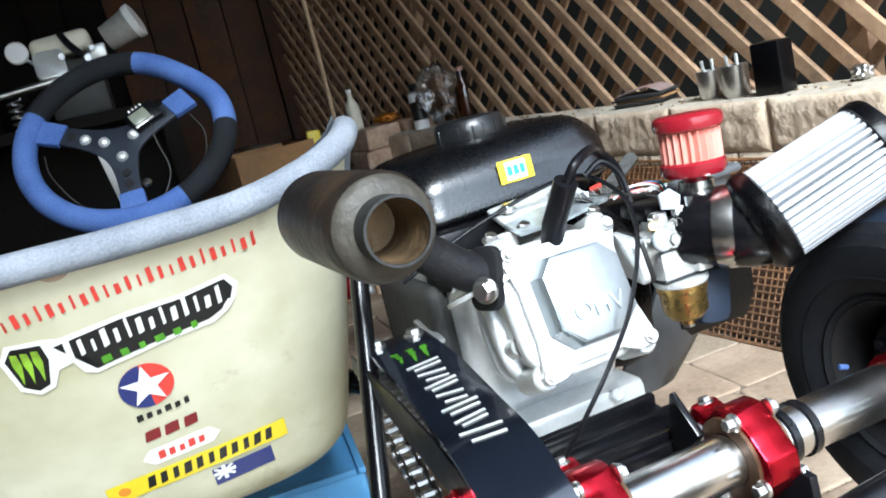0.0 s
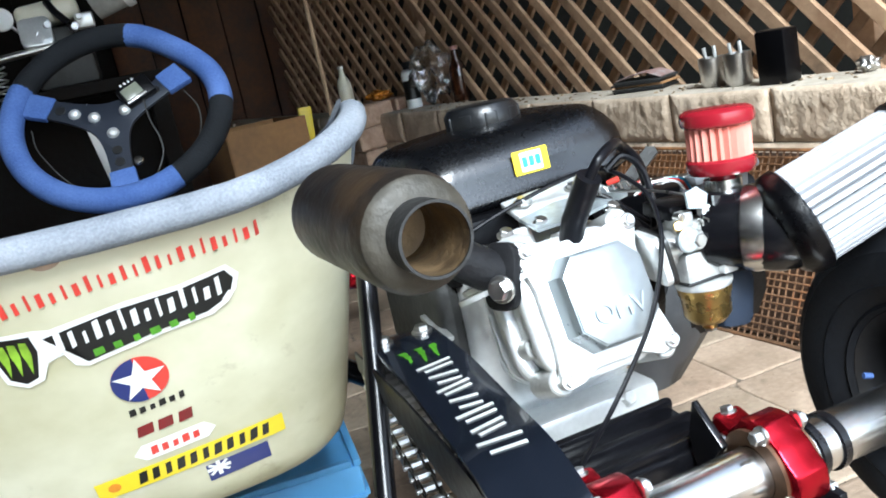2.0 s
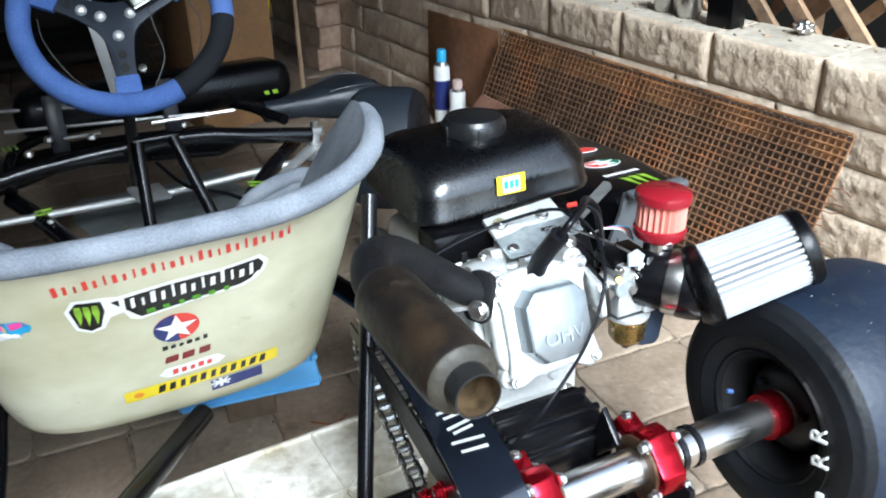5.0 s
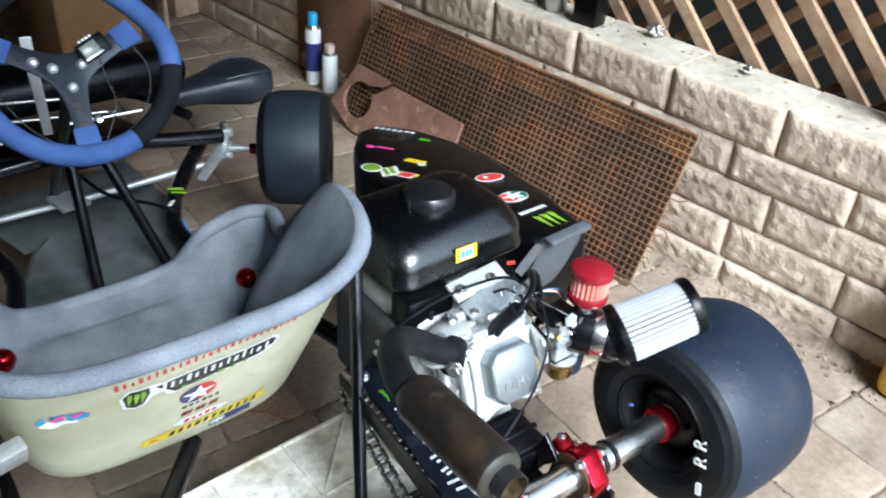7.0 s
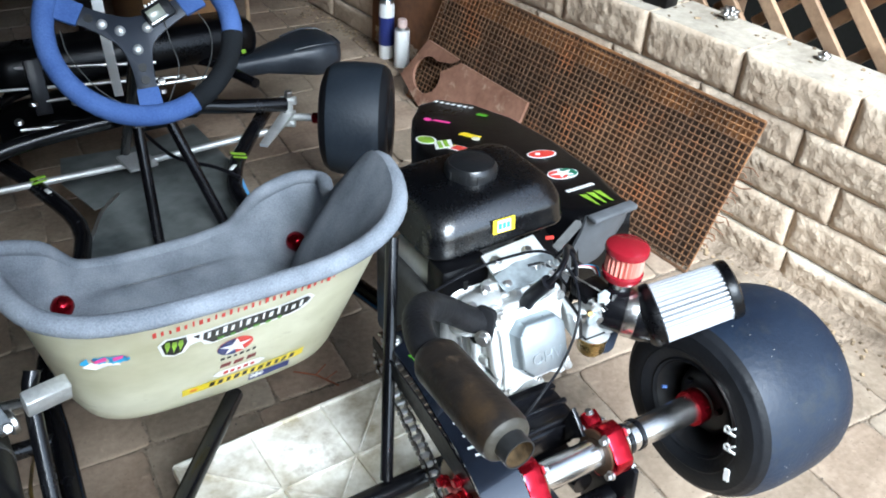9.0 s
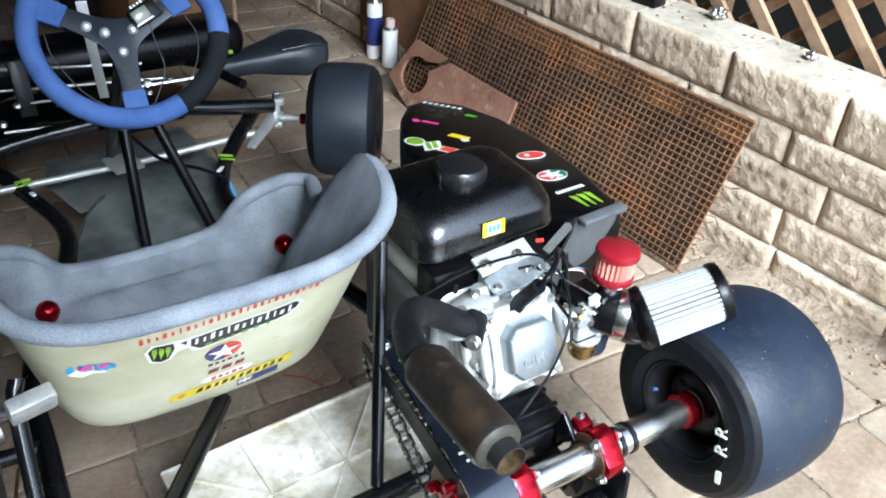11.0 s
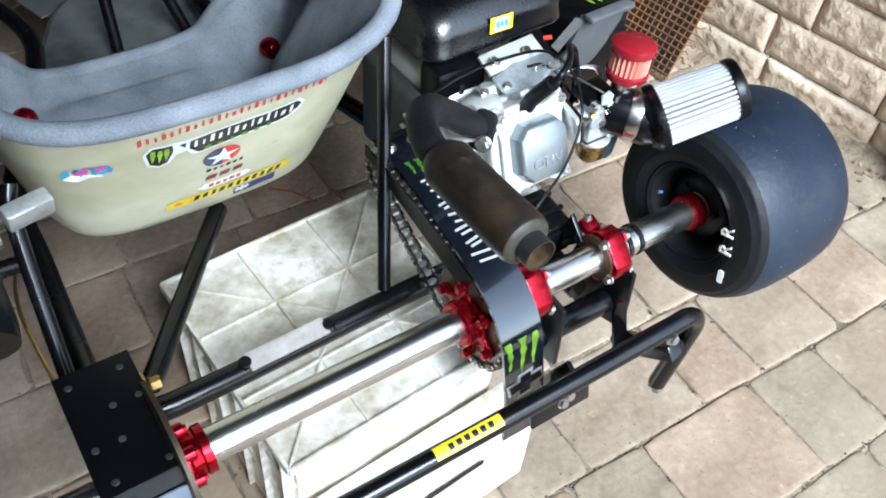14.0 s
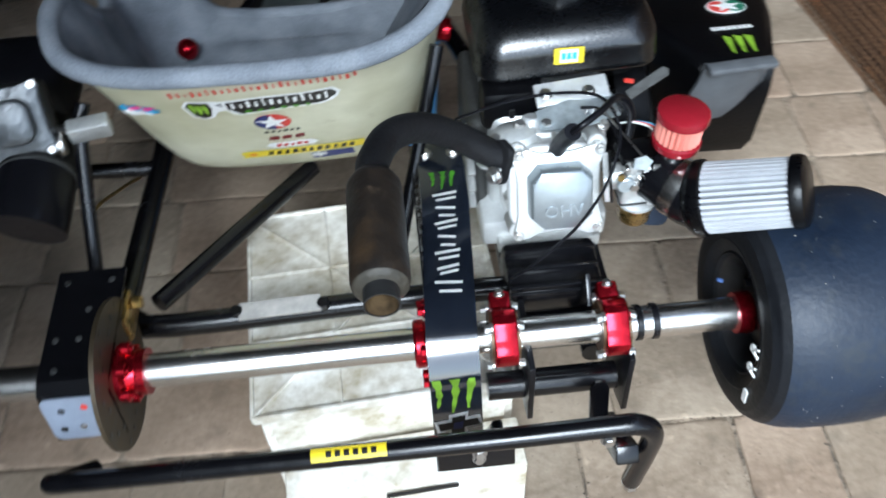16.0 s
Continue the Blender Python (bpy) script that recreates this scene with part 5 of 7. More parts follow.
CAPPL = mat("grey_black_cap_plastic", (0.0085, 0.009, 0.010), 0.36, 0, 0.3, 12, 160, 0.05, spec=0.5)
tank = k_part("fuel_tank", tank_mesh(), TANKPL, label="black fuel tank with square sticker", angle=55)
cap = k_part("fuel_cap", lathe([(0.032, -0.012), (0.035, -0.010), (0.0365, -0.004), (0.036, 0.010), (0.032, 0.0155), (0.030, 0.0150), (0.027, 0.0165), (0.0, 0.0165)], pose(0.068, 0.320, 0.2535), 36), CAPPL, tank, "black screw cap with grips")
for i in range(9):
    a = radians(40 * i + 20)
    k_part("cap_grip", box(0.006, 0.013, 0.016, pose(0.068 + 0.034 * math.cos(a), 0.320 + 0.034 * math.sin(a), 0.2555, 0, 0, math.degrees(a)), 0.002), CAPPL, cap)
JM = facing((0.066, 0.2312, 0.2165), (0, -0.996, 0.08))
k_part("tank_sticker", slab(rounded(0.035, 0.021, 0.001), 0.0008, JM), YELLOW, tank, "yellow and white square sticker")
k_part("sticker_field", slab(rounded(0.021, 0.017, 0.001), 0.0007, JM @ pose(0, 0, 0.0006)), WHITE, tank)
for i in range(3):
    k_part("sticker_bar", slab(rounded(0.005, 0.009, 0.0008, 2), 0.0006, JM @ pose(-0.0065 + 0.0065 * i, 0, 0.0011)), CYAN, tank)

# ---- steering ----
WC = V(-0.25, 0.806, 0.334)
SW = facing(WC, (-0.16, -0.763, 0.63))
steer = k_part("steering_wheel", slab([(0.018 * math.cos(radians(a)), 0.018 * math.sin(radians(a))) for a in range(0, 360, 20)], 0.006, SW @ pose(0, 0, -0.010)), SPOKE, label="blue and black suede steering wheel")


def rim_at(deg):
    a = radians(deg)
    r = 0.140 - 0.012 * math.exp(-(((deg + 180) % 360 - 180 - 45) / 28) ** 2)
    return SW @ V(0.009 + r * math.cos(a), 0.012 + r * math.sin(a), 0.0)


for nm, a0, a1, m_, lab in (("rim_grip", 150, 298, BLUE, "blue suede grip"), ("rim_pad", 298, 352, PADS, "black suede grip"), ("rim_grip", 352, 438, BLUE, "blue suede grip"), ("rim_pad", 438, 510, PADS, "black suede grip")):
    k_part(nm, tube([rim_at(a0 + (a1 - a0) * i / 24) for i in range(25)], 0.0165, 14), m_, steer, lab)
ARMS = ((29, 0.017, 0.108), (153, 0.017, 0.118), (274, 0.016, 0.112))
outl = []
for i, (a, w, hi) in enumerate(ARMS):
    b, w2, _ = ARMS[(i + 1) % 3]
    ua, ub = Vector((math.cos(radians(a)), math.sin(radians(a)))), Vector((math.cos(radians(b)), math.sin(radians(b))))
    na, nb_ = Vector((-ua.y, ua.x)), Vector((-ub.y, ub.x))
    mid = (ua + ub).normalized() * 0.030
    outl += [ua * hi - na * w, ua * hi + na * w]
    web = smooth_path([(*(ua * 0.080 + na * w * 0.9), 0), (*(ua * 0.045 + na * w * 1.05), 0), (*mid, 0), (*(ub * 0.045 - nb_ * w2 * 1.05), 0), (*(ub * 0.080 - nb_ * w2 * 0.9), 0)], 4)
    outl += [Vector((p.x, p.y)) for p in web]
k_part("spoke_plate", slab([(p.x, p.y) for p in outl], 0.005, SW @ pose(0, 0, -0.003), 0.0008), SPOKE, steer, "dark grey drilled three-arm spoke plate")
for a, w, hi in ARMS:
    m_ = SW @ pose(0, 0, -0.003, 0, 0, a)
    k_part("spoke_wrap", slab([(0.085, -w * 1.05), (hi + 0.012, -w * 1.15), (hi + 0.012, w * 1.15), (0.085, w * 1.05)], 0.010, m_ @ pose(0, 0, -0.0025), 0.002), BLUE, steer, "blue suede spoke wrap")
    for d in (0.052, 0.072):
        if a == 153 and d < 0.06:
            continue
        k_part("spoke_hole", cyl(m_ @ V(d, 0, 0.0045), m_ @ V(d, 0, 0.0060), 0.0070, 16), INK, steer)
for x, y in ((-0.021, 0.009), (0.020, 0.011), (0.001, -0.023), (-0.046, 0.021)):
    k_part("wheel_bolt", lathe([(0, 0.007), (0.005, 0.006), (0.0075, 0.003), (0.0082, 0.0)], SW @ pose(x, y, 0.002), 18), ALLOY, steer)
G = SW @ pose(0.040, 0.032, 0.010, 12, 0, 29)
gauge = k_part("lap_timer", box(0.046, 0.030, 0.014, G, 0.003), BLACKPL, steer, "small black digital gauge")
k_part("gauge_screen", box(0.026, 0.019, 0.0015, G @ pose(-0.006, 0, 0.0072), 0.0005), LCD, steer, "grey display")
k_part("gauge_bezel", box(0.030, 0.003, 0.0015, G @ pose(-0.006, -0.0115, 0.0073), 0.0004), STEEL, steer)
for i in range(4):
    k_part("gauge_button", box(0.003, 0.004, 0.002, G @ pose(-0.012 + 0.006 * i, 0.0165, 0.005), 0.0005), STEEL, steer)
k_part("gauge_wire", tube([G @ V(0.0, -0.015, 0), SW @ V(0.05, -0.01, 0.0), SW @ V(0.058, -0.05, -0.02), SW @ V(0.035, -0.10, -0.03)], 0.0010, 6, 6), GREYMET, steer)
k_part("cable_loop", tube([SW @ V(0.10, 0.035, -0.012), SW @ V(0.115, 0.0, -0.015), SW @ V(0.105, -0.05, -0.018), SW @ V(0.06, -0.10, -0.02), SW @ V(0.0, -0.11, -0.03), SW @ V(-0.06, -0.08, -0.02), SW @ V(-0.10, -0.02, -0.012), SW @ V(-0.108, 0.02, -0.010)], 0.0009, 6, 6), GREYMET, steer)
k_part("column_bolt", lathe([(0, 0.004), (0.006, 0.003), (0.007, 0)], SW @ pose(0.028, -0.075, 0.0), 14), CHROME, steer)
shaft = k_part("steering_shaft", tube([SW @ V(0, 0, -0.01), (-0.245, 0.98, 0.15), (-0.243, 1.18, -0.06)], 0.010, 12), BLACK, label="black steering shaft with a white strip")
sa, sb = V(-0.281, 0.905, 0.365), V(-0.248, 1.065, 0.130)
k_part("shaft_guard", box(0.017, 0.003, (sb - sa).length, Matrix.Translation((sa + sb) / 2) @ align((0, 0, 0), sb - sa), 0.001), WHITE, shaft, "white strip beside the column")
# ---- front axle ----
k_part("tie_rod", tube([(-0.517, 1.15, -0.060), (-0.183, 1.15, -0.062), (0.062, 1.132, -0.044)], 0.0075, 12), ALLOY, label="bright steel tie rod")
k_part("steering_plate", box(0.07, 0.05, 0.008, pose(-0.225, 1.135, -0.05, 20, 10, 25), 0.002), ALLOY, label="bare alloy steering plate")
TREADF = mat("dusty_tread", (0.007, 0.0105, 0.0165), 0.55, 0, scale=7, fine=120, bump=0.08, col2=(0.021, 0.0275, 0.036), spec=0.35)
STEER = -33
for s in (1, -1):
    cx = -0.262
    kx = cx + s * (0.125 - cx)
    TURN = Matrix.Translation((kx, 1.165, 0)) @ pose(0, 0, 0, 0, 0, STEER)  # the kingpin's frame, its x along the stub

    def turned(bm):
        bm.transform(TURN)
        return bm

    kp = k_part("stub_axle", turned(join(cyl((-0.003 * s, 0, -0.055), (0.002 * s, 0, 0.012), 0.011, 14), cyl((-0.017 * s, 0, 0.004), (0.020 * s, 0, 0.006), 0.010, 12), cyl((-0.017 * s, 0, -0.05), (0.015 * s, 0, -0.05), 0.010, 12), cyl((-0.007 * s, 0, -0.035), (0.205 * s, 0, -0.03), 0.009, 14))), ALLOY, label="alloy front stub axle")
    k_part("steering_arm", turned(slab([(-0.015, -0.01), (0.015, -0.01), (0.013, 0.060), (0.009, 0.150), (-0.009, 0.150), (-0.013, 0.060)], 0.007, pose(0, 0, -0.028, -4, 0, s * 170), 0.001)), ALLOY, kp, "bare alloy steering arm")
    k_part("spindle_collar", turned(cyl((0.055 * s, 0, -0.035), (0.086 * s, 0, -0.034), 0.0125, 16)), RED, kp, "red anodised collar")
    k_part("kingpin_bolt", turned(cyl((0.002 * s, 0, 0.014), (0.003 * s, 0, 0.028), 0.009, 6)), STEEL, kp)
    m_ = TURN @ align((0.092 * s, 0, -0.032), (0.25 * s, 0, -0.030))
    fw = k_part("front_wheel", lathe([(0.010, 0.03), (0.055, 0.03), (0.06, 0.02), (0.063, 0.006), (0.066, 0.0), (0.064, 0.02), (0.062, 0.11), (0.066, 0.13), (0.05, 0.128), (0.045, 0.10), (0.01, 0.10)], m_, 36), SATIN, label="front wheel with slick tyre")
    k_part("tyre", lathe([(0.064, 0.006), (0.075, -0.006), (0.095, -0.009), (0.112, -0.002), (0.122, 0.011)], m_, 56), RUBBER, fw, "black tyre sidewall")
    k_part("tread", lathe([(0.122, 0.011), (0.1265, 0.028), (0.128, 0.068), (0.1265, 0.108), (0.122, 0.126)], m_, 56), TREADF, fw, "dusty worn slick front tread")
    k_part("outer_sidewall", lathe([(0.122, 0.126), (0.113, 0.138), (0.095, 0.144), (0.075, 0.141), (0.064, 0.128)], m_, 56), RUBBER, fw)
    for i in range(3):
        a = radians(100 + 120 * i)
        q = m_ @ V(0.028 * math.cos(a), 0.028 * math.sin(a), 0.100)
        k_part("hub_nut", cyl(q, q + (m_.to_3x3() @ V(0, 0, 0.008)), 0.006, 6), STEEL, fw)
    if s > 0:
        k_part("valve_cap", cyl(m_ @ V(-0.05, 0.02, 0.120), m_ @ V(-0.05, 0.02, 0.136), 0.004, 8), WHITE, fw)
for nm, x, y, z, a in (("rail_sticker", -0.036, 1.045, -0.036, 55), ("rail_sticker", -0.418, 1.15, -0.050, 101)):
    for i in range(3):
        k_part("claw_bar", box(0.030, 0.0045, 0.003, pose(x, y + (i - 1) * 0.010, z - 0.003 * abs(i - 1), 0, 0, a - 90), 0.0008), LIME, frame_ob)
    k_part("word_bar", box(0.008, 0.036, 0.003, pose(x - 0.042 * math.cos(radians(a)), y - 0.042 * math.sin(radians(a)), z - 0.008, -10, 0, a - 90), 0.0008), WHITE, frame_ob)
# pedals, nose and front panel
nose = k_part("nose_cone", box(0.62, 0.18, 0.10, pose(-0.13, 1.56, 0.03, -8, 0, 0), 0.04, 3), BLACKPL, label="black plastic nose cone")
bm = bmesh.new()
ends = []
for t, (x, w, h) in enumerate(((0.10, 0.045, 0.032), (0.19, 0.045, 0.034), (0.26, 0.062, 0.05), (0.32, 0.078, 0.062), (0.365, 0.072, 0.056), (0.392, 0.045, 0.036))):
    ring = []
    for k in range(16):
        c_, s_ = math.cos(2 * math.pi * k / 16), math.sin(2 * math.pi * k / 16)
        ring.append(bm.verts.new((x, 1.50 + w * math.copysign(abs(c_) ** 0.55, c_), -0.03 + 0.8 * h * math.copysign(abs(s_) ** 0.55, s_))))
    ends.append(ring)
for a, b in zip(ends, ends[1:]):
    for k in range(16):
        bm.faces.new((a[k], a[(k + 1) % 16], b[(k + 1) % 16], b[k]))
bm.faces.new(ends[0][::-1])
bm.faces.new(ends[-1])
bmesh.ops.recalc_face_normals(bm, faces=bm.faces[:])
NOSEPL = mat("navy_black_bumper_skin", (0.010, 0.013, 0.018), 0.42, 0, scale=9, fine=80, bump=0.06, col2=(0.026, 0.032, 0.041), spec=0.45)
rows = [[v.co.copy() for v in ring] for ring in ends]
k_part("nose_wing", bm, NOSEPL, nose, "rounded navy-black nose end", angle=75)
seam = [rows[i][2] for i in (2, 3, 4, 5)] + [(rows[5][3] + rows[5][5]) / 2 + V(0.002, 0, 0)] + [rows[i][6] for i in (5, 4, 3, 2)]
k_part("wing_seam", tube([p + V(0, 0, 0.0015) for p in seam], 0.0028, 8, 5), NOSEPL, nose, "raised moulded seam")
for i in range(2):
    k_part("wing_mark", box(0.012, 0.012, 0.002, pose(0.10 + 0.02 * i, 1.43, 0.03, 30), 0.0004), LIME, nose)
panel = k_part("front_panel", slab([(-0.60, 1.20), (-0.58, 1.52), (-0.30, 1.62), (-0.02, 1.56), (0.03, 1.38), (-0.05, 1.30), (-0.34, 1.42)], 0.012, pose(0, 0, 0.01, -3), 0.004), BLACKPL, label="black front fairing panel")
for i in range(3):
    k_part("claw_bar", box(0.005, 0.030, 0.002, pose(-0.47 + 0.012 * i, 1.42, 0.0, 0, 0, 8), 0.0005), LIME, panel)
for i, (a, b) in enumerate((((-0.47, 1.50, 0.06), (-0.10, 1.40, 0.05)), ((-0.46, 1.44, 0.03), (-0.05, 1.34, 0.03)), ((-0.36, 1.36, 0.02), (-0.28, 1.34, 0.025)), ((-0.18, 1.30, 0.04), (-0.01, 1.28, 0.045)), ((-0.42, 1.28, 0.0), (-0.25, 1.25, 0.0)))):
    k_part("pedal_rod", tube([a, b], 0.004, 8), STEEL, panel, "steel pedal rod")
for x, y in ((-0.30, 1.30), (-0.42, 1.25), (-0.38, 1.33), (-0.12, 1.28), (-0.06, 1.33)):
    bolt((x, y, 0.03), (0, -0.4, 1), 0.007, 0.008, panel)
for x in (-0.36, -0.13):
    k_part("pedal", box(0.035, 0.010, 0.12, pose(x, 1.37, 0.05, -20), 0.003), SATIN, panel, "foot pedal")
k_part("fuel_hose", tube([(-0.20, 1.16, 0.0), (-0.16, 1.08, -0.03), (-0.10, 1.00, -0.03), (-0.06, 0.97, -0.05)], 0.004, 8, 6), SATIN, frame_ob)
k_part("pan_edge", tube([(-0.392, 0.80, -0.10), (-0.384, 0.90, -0.099), (-0.351, 0.99, -0.098), (-0.32, 1.056, -0.098), (-0.28, 1.105, -0.098)], 0.0035, 8, 5), STEEL, frame_ob)

# ---- side pod with its stickers ----
POD = [(0.352, 0.285), (0.400, 0.42), (0.440, 0.60), (0.456, 0.76), (0.444, 0.89), (0.405, 0.972), (0.352, 0.965), (0.300, 0.90), (0.245, 0.80), (0.20, 0.70), (0.20, 0.55), (0.22, 0.40), (0.255, 0.29)]


def pod_z(y):
    return 0.143 - 0.155 * (y - 0.28)


def pod_mesh():
    bm = bmesh.new()
    n = len(POD)
    cx, cy = sum(p[0] for p in POD) / n, sum(p[1] for p in POD) / n
    rings = []
    for s, dz in ((0.90, 0.0), (0.965, -0.003), (1.0, -0.014), (1.01, -0.05), (0.99, -0.14), (0.94, -0.17)):
        rings.append([bm.verts.new((cx + (x - cx) * s, cy + (y - cy) * s, pod_z(cy + (y - cy) * s) + dz)) for x, y in POD])
    for a, b in zip(rings, rings[1:]):
        for k in range(n):
            bm.faces.new((a[k], a[(k + 1) % n], b[(k + 1) % n], b[k]))
    bm.faces.new(rings[0])
    bm.faces.new(rings[-1][::-1])
    bmesh.ops.recalc_face_normals(bm, faces=bm.faces[:])
    return bm


pod = k_part("side_pod", pod_mesh(), BLACKPL, label="black plastic side pod with sponsor stickers", angle=50)
bm = bmesh.new()
fr, bk = [], []
for x0, x1, y, z in ((0.256, 0.340, 0.268, 0.148), (0.253, 0.340, 0.272, 0.12), (0.242, 0.338, 0.285, 0.06), (0.222, 0.316, 0.300, 0.0), (0.182, 0.278, 0.312, -0.05), (0.176, 0.250, 0.318, -0.082)):
    xs = [x0 + (x1 - x0) * k / 5 for k in range(6)]
    fr.append([bm.verts.new((x, y + 0.010 * (2 * k / 5 - 1) ** 2, z)) for k, x in enumerate(xs)])
    bk.append([bm.verts.new((x, y + 0.010 * (2 * k / 5 - 1) ** 2 + 0.005, z)) for k, x in enumerate(xs)])
for g in (fr, bk):
    for a, b in zip(g, g[1:]):
        for k in range(5):
            bm.faces.new((a[k], a[k + 1], b[k + 1], b[k]))
for k in range(5):
    bm.faces.new((fr[-1][k], fr[-1][k + 1], bk[-1][k + 1], bk[-1][k]))
for i in range(5):
    for k in (0, 5):
        bm.faces.new((fr[i][k], fr[i + 1][k], bk[i + 1][k], bk[i][k]))
bmesh.ops.recalc_face_normals(bm, faces=bm.faces[:])
k_part("pod_end_flap", bm, DUSTY, pod, "curved dusty black end flap", angle=70)
k_part("pod_lip", box(0.090, 0.020, 0.010, pose(0.300, 0.271, 0.148, 0, 0, 4), 0.004), DUSTY, pod)
PM = facing((0, 0.28, 0.1435), (0, 0.1532, 0.988), (0, 1, 0))


def pod_mark(name, pts, material, layer=1, label=""):
    """pts in x and distance ahead on the pod's top."""
    return k_part(name, slab([(x, y - 0.28) for x, y in pts], 0.0006, PM @ pose(0, 0, 0.0006 * layer)), material, pod, label, smooth=False)


def ell(x, y, w, h, ang=0):
    return skew(CIRC, x, y, w, h, 0, ang)


pod_mark("oval_sticker", ell(0.369, 0.545, 0.054, 0.040, -20), WHITE, 1, "red oval sticker with white edge")
pod_mark("oval_core", ell(0.369, 0.545, 0.048, 0.033, -20), REDV, 2)
pod_mark("oval_mark", ell(0.362, 0.548, 0.010, 0.010, 0), WHITE, 3)
pod_mark("star_roundel", ell(0.340, 0.446, 0.056, 0.046, 0), WHITE, 1, "round star sticker")
pod_mark("star_left", ell(0.330, 0.446, 0.030, 0.036, 0), REDV, 2)
pod_mark("star_right", ell(0.352, 0.446, 0.028, 0.036, 0), mat("bottle_green_vinyl", (0.02, 0.14, 0.08), 0.4), 2)
for q in star:
    pod_mark("star_ray", [(0.340 + (x + 0.296) * 1.0, 0.446 + (z - 0.120) * 0.85) for x, z in q], WHITE, 3)
for i in range(8):
    pod_mark("word_bar", skew(SQ, 0.300 + 0.0072 * i, 0.380 + 0.0002 * i, 0.0052, 0.009), WHITE, 1)
for i in range(3):
    pod_mark("claw_bar", skew([(-0.5, 0.5), (0.5, 0.4), (0.25, -0.5), (-0.1, -0.4)], 0.307 + 0.014 * i, 0.333, 0.011, 0.050, 0, -8), LIME, 1)
pod_mark("lens_sticker", ell(0.240, 0.742, 0.036, 0.052, 0), WHITE, 1, "green and white oil sticker")
pod_mark("lens_core", ell(0.240, 0.742, 0.029, 0.043, 0), LIME, 2)
pod_mark("lens_bars", skew(SQ, 0.254, 0.700, 0.034, 0.044, 0.1, -20), WHITE, 1)
pod_mark("lens_shield", skew(SQ, 0.266, 0.662, 0.024, 0.034, 0, 20), WHITE, 1)
pod_mark("lens_shield_core", skew(SQ, 0.266, 0.662, 0.019, 0.028, 0, 20), REDV, 2)
for i in range(2):
    pod_mark("lens_stripe", skew(SQ, 0.247 + 0.013 * i, 0.701, 0.008, 0.037, 0.1, -20), LIME, 2)
pod_mark("pink_dot", ell(0.306, 0.852, 0.014, 0.022, 0), PINKV, 1)
pod_mark("pink_bar", skew(SQ, 0.322, 0.822, 0.008, 0.040, 0, 22), PINKV, 1)
pod_mark("yellow_tag", skew(SQ, 0.321, 0.712, 0.016, 0.046, 0, 18), YELLOW, 1)
pod_mark("yellow_tag", skew(SQ, 0.272, 0.663, 0.010, 0.044, 0, 18), YELLOW, 1)
pod_mark("yellow_dot", ell(0.319, 0.688, 0.016, 0.020), CREAM, 2)
for i in range(7):
    pod_mark("word_bar", skew(SQ, 0.384 + 0.0058 * i, 0.950 - 0.0145 * i, 0.010, 0.008, 0, 20), WHITE, 1)
pod_mark("green_tag", skew(SQ, 0.410, 0.806, 0.012, 0.026, 0, 18), GREEN, 1)
k_part("fuel_tap", cyl((0.135, 0.225, 0.178), (0.143, 0.218, 0.181), 0.003, 10), REDV, engine, "red plastic knob")
k_part("air_box", box(0.07, 0.09, 0.10, pose(0.165, 0.30, 0.03, 0, 0, 10), 0.02, 3), SATIN, engine, "dark flywheel housing")
k_part("flywheel_shroud", lathe([(0.0, 0.0), (0.075, 0.0), (0.086, 0.008), (0.09, 0.03), (0.09, 0.05)], align((0.185, 0.31, 0.07), (0.1, 0.31, 0.07)), 36), BLACKPL, engine, "black recoil starter housing")
k_part("blue_pouch", box(0.035, 0.04, 0.05, pose(0.155, 0.11, 0.085, 0, 10, 0), 0.01), mat("navy_foam", (0.010, 0.018, 0.036), 0.9), carb, "dark blue foam sleeve")

# ---- second engine on the kart's other side, cut off by the seat ----
E2 = pose(-0.598, 0.262, 0.168, 62, 0, 10) @ Matrix.Diagonal((0.8, 0.8, 0.8, 1))
DULL = mat("dull_grey_alloy", (0.10, 0.105, 0.11), 0.4, 0.7, 0.4, 20, 120, 0.15)
eng2 = k_part("second_engine", box(0.12, 0.13, 0.10, pose(-0.635, 0.41, 0.11), 0.03, 3), SATIN, label="dark second engine beside the seat")
k_part("valve_cover", slab(plate, 0.006, E2, 0.0015), DULL, eng2, "dull grey valve cover")
k_part("cover_dome", slab(rounded(0.066, 0.068, 0.020), 0.024, E2 @ pose(0, 0, 0.005), 0.006), DULL, eng2)
for x, y in ((-0.045, -0.05), (0.045, -0.05), (0.045, 0.05), (-0.045, 0.05)):
    k_part("cover_bolt", cyl(E2 @ V(x, y, 0.005), E2 @ V(x, y, 0.013), 0.006, 6), STEEL, eng2)
k_part("cylinder_head", box(0.10, 0.10, 0.06, E2 @ pose(0, 0, -0.03), 0.010), DULL, eng2)
k_part("exhaust_can", tube([(-0.63, 0.40, 0.075), (-0.612, 0.32, 0.070), (-0.610, 0.23, 0.055), (-0.614, 0.20, 0.045)], 0.047, 22, 5), SATIN, eng2, "black exhaust can")
k_part("can_band", lathe([(0.0475, -0.004), (0.0495, -0.003), (0.0495, 0.003), (0.0475, 0.004)], align((-0.611, 0.275, 0.0625), (-0.610, 0.23, 0.055)), 26, True), GREYMET, eng2)
k_part("mount_foot", box(0.10, 0.16, 0.08, pose(-0.66, 0.38, -0.01), 0.03, 3), SATIN, eng2)
k_part("link_rod", tube([(-0.62, 0.30, 0.125), (-0.535, 0.265, 0.145)], 0.006, 10), STEEL, eng2)

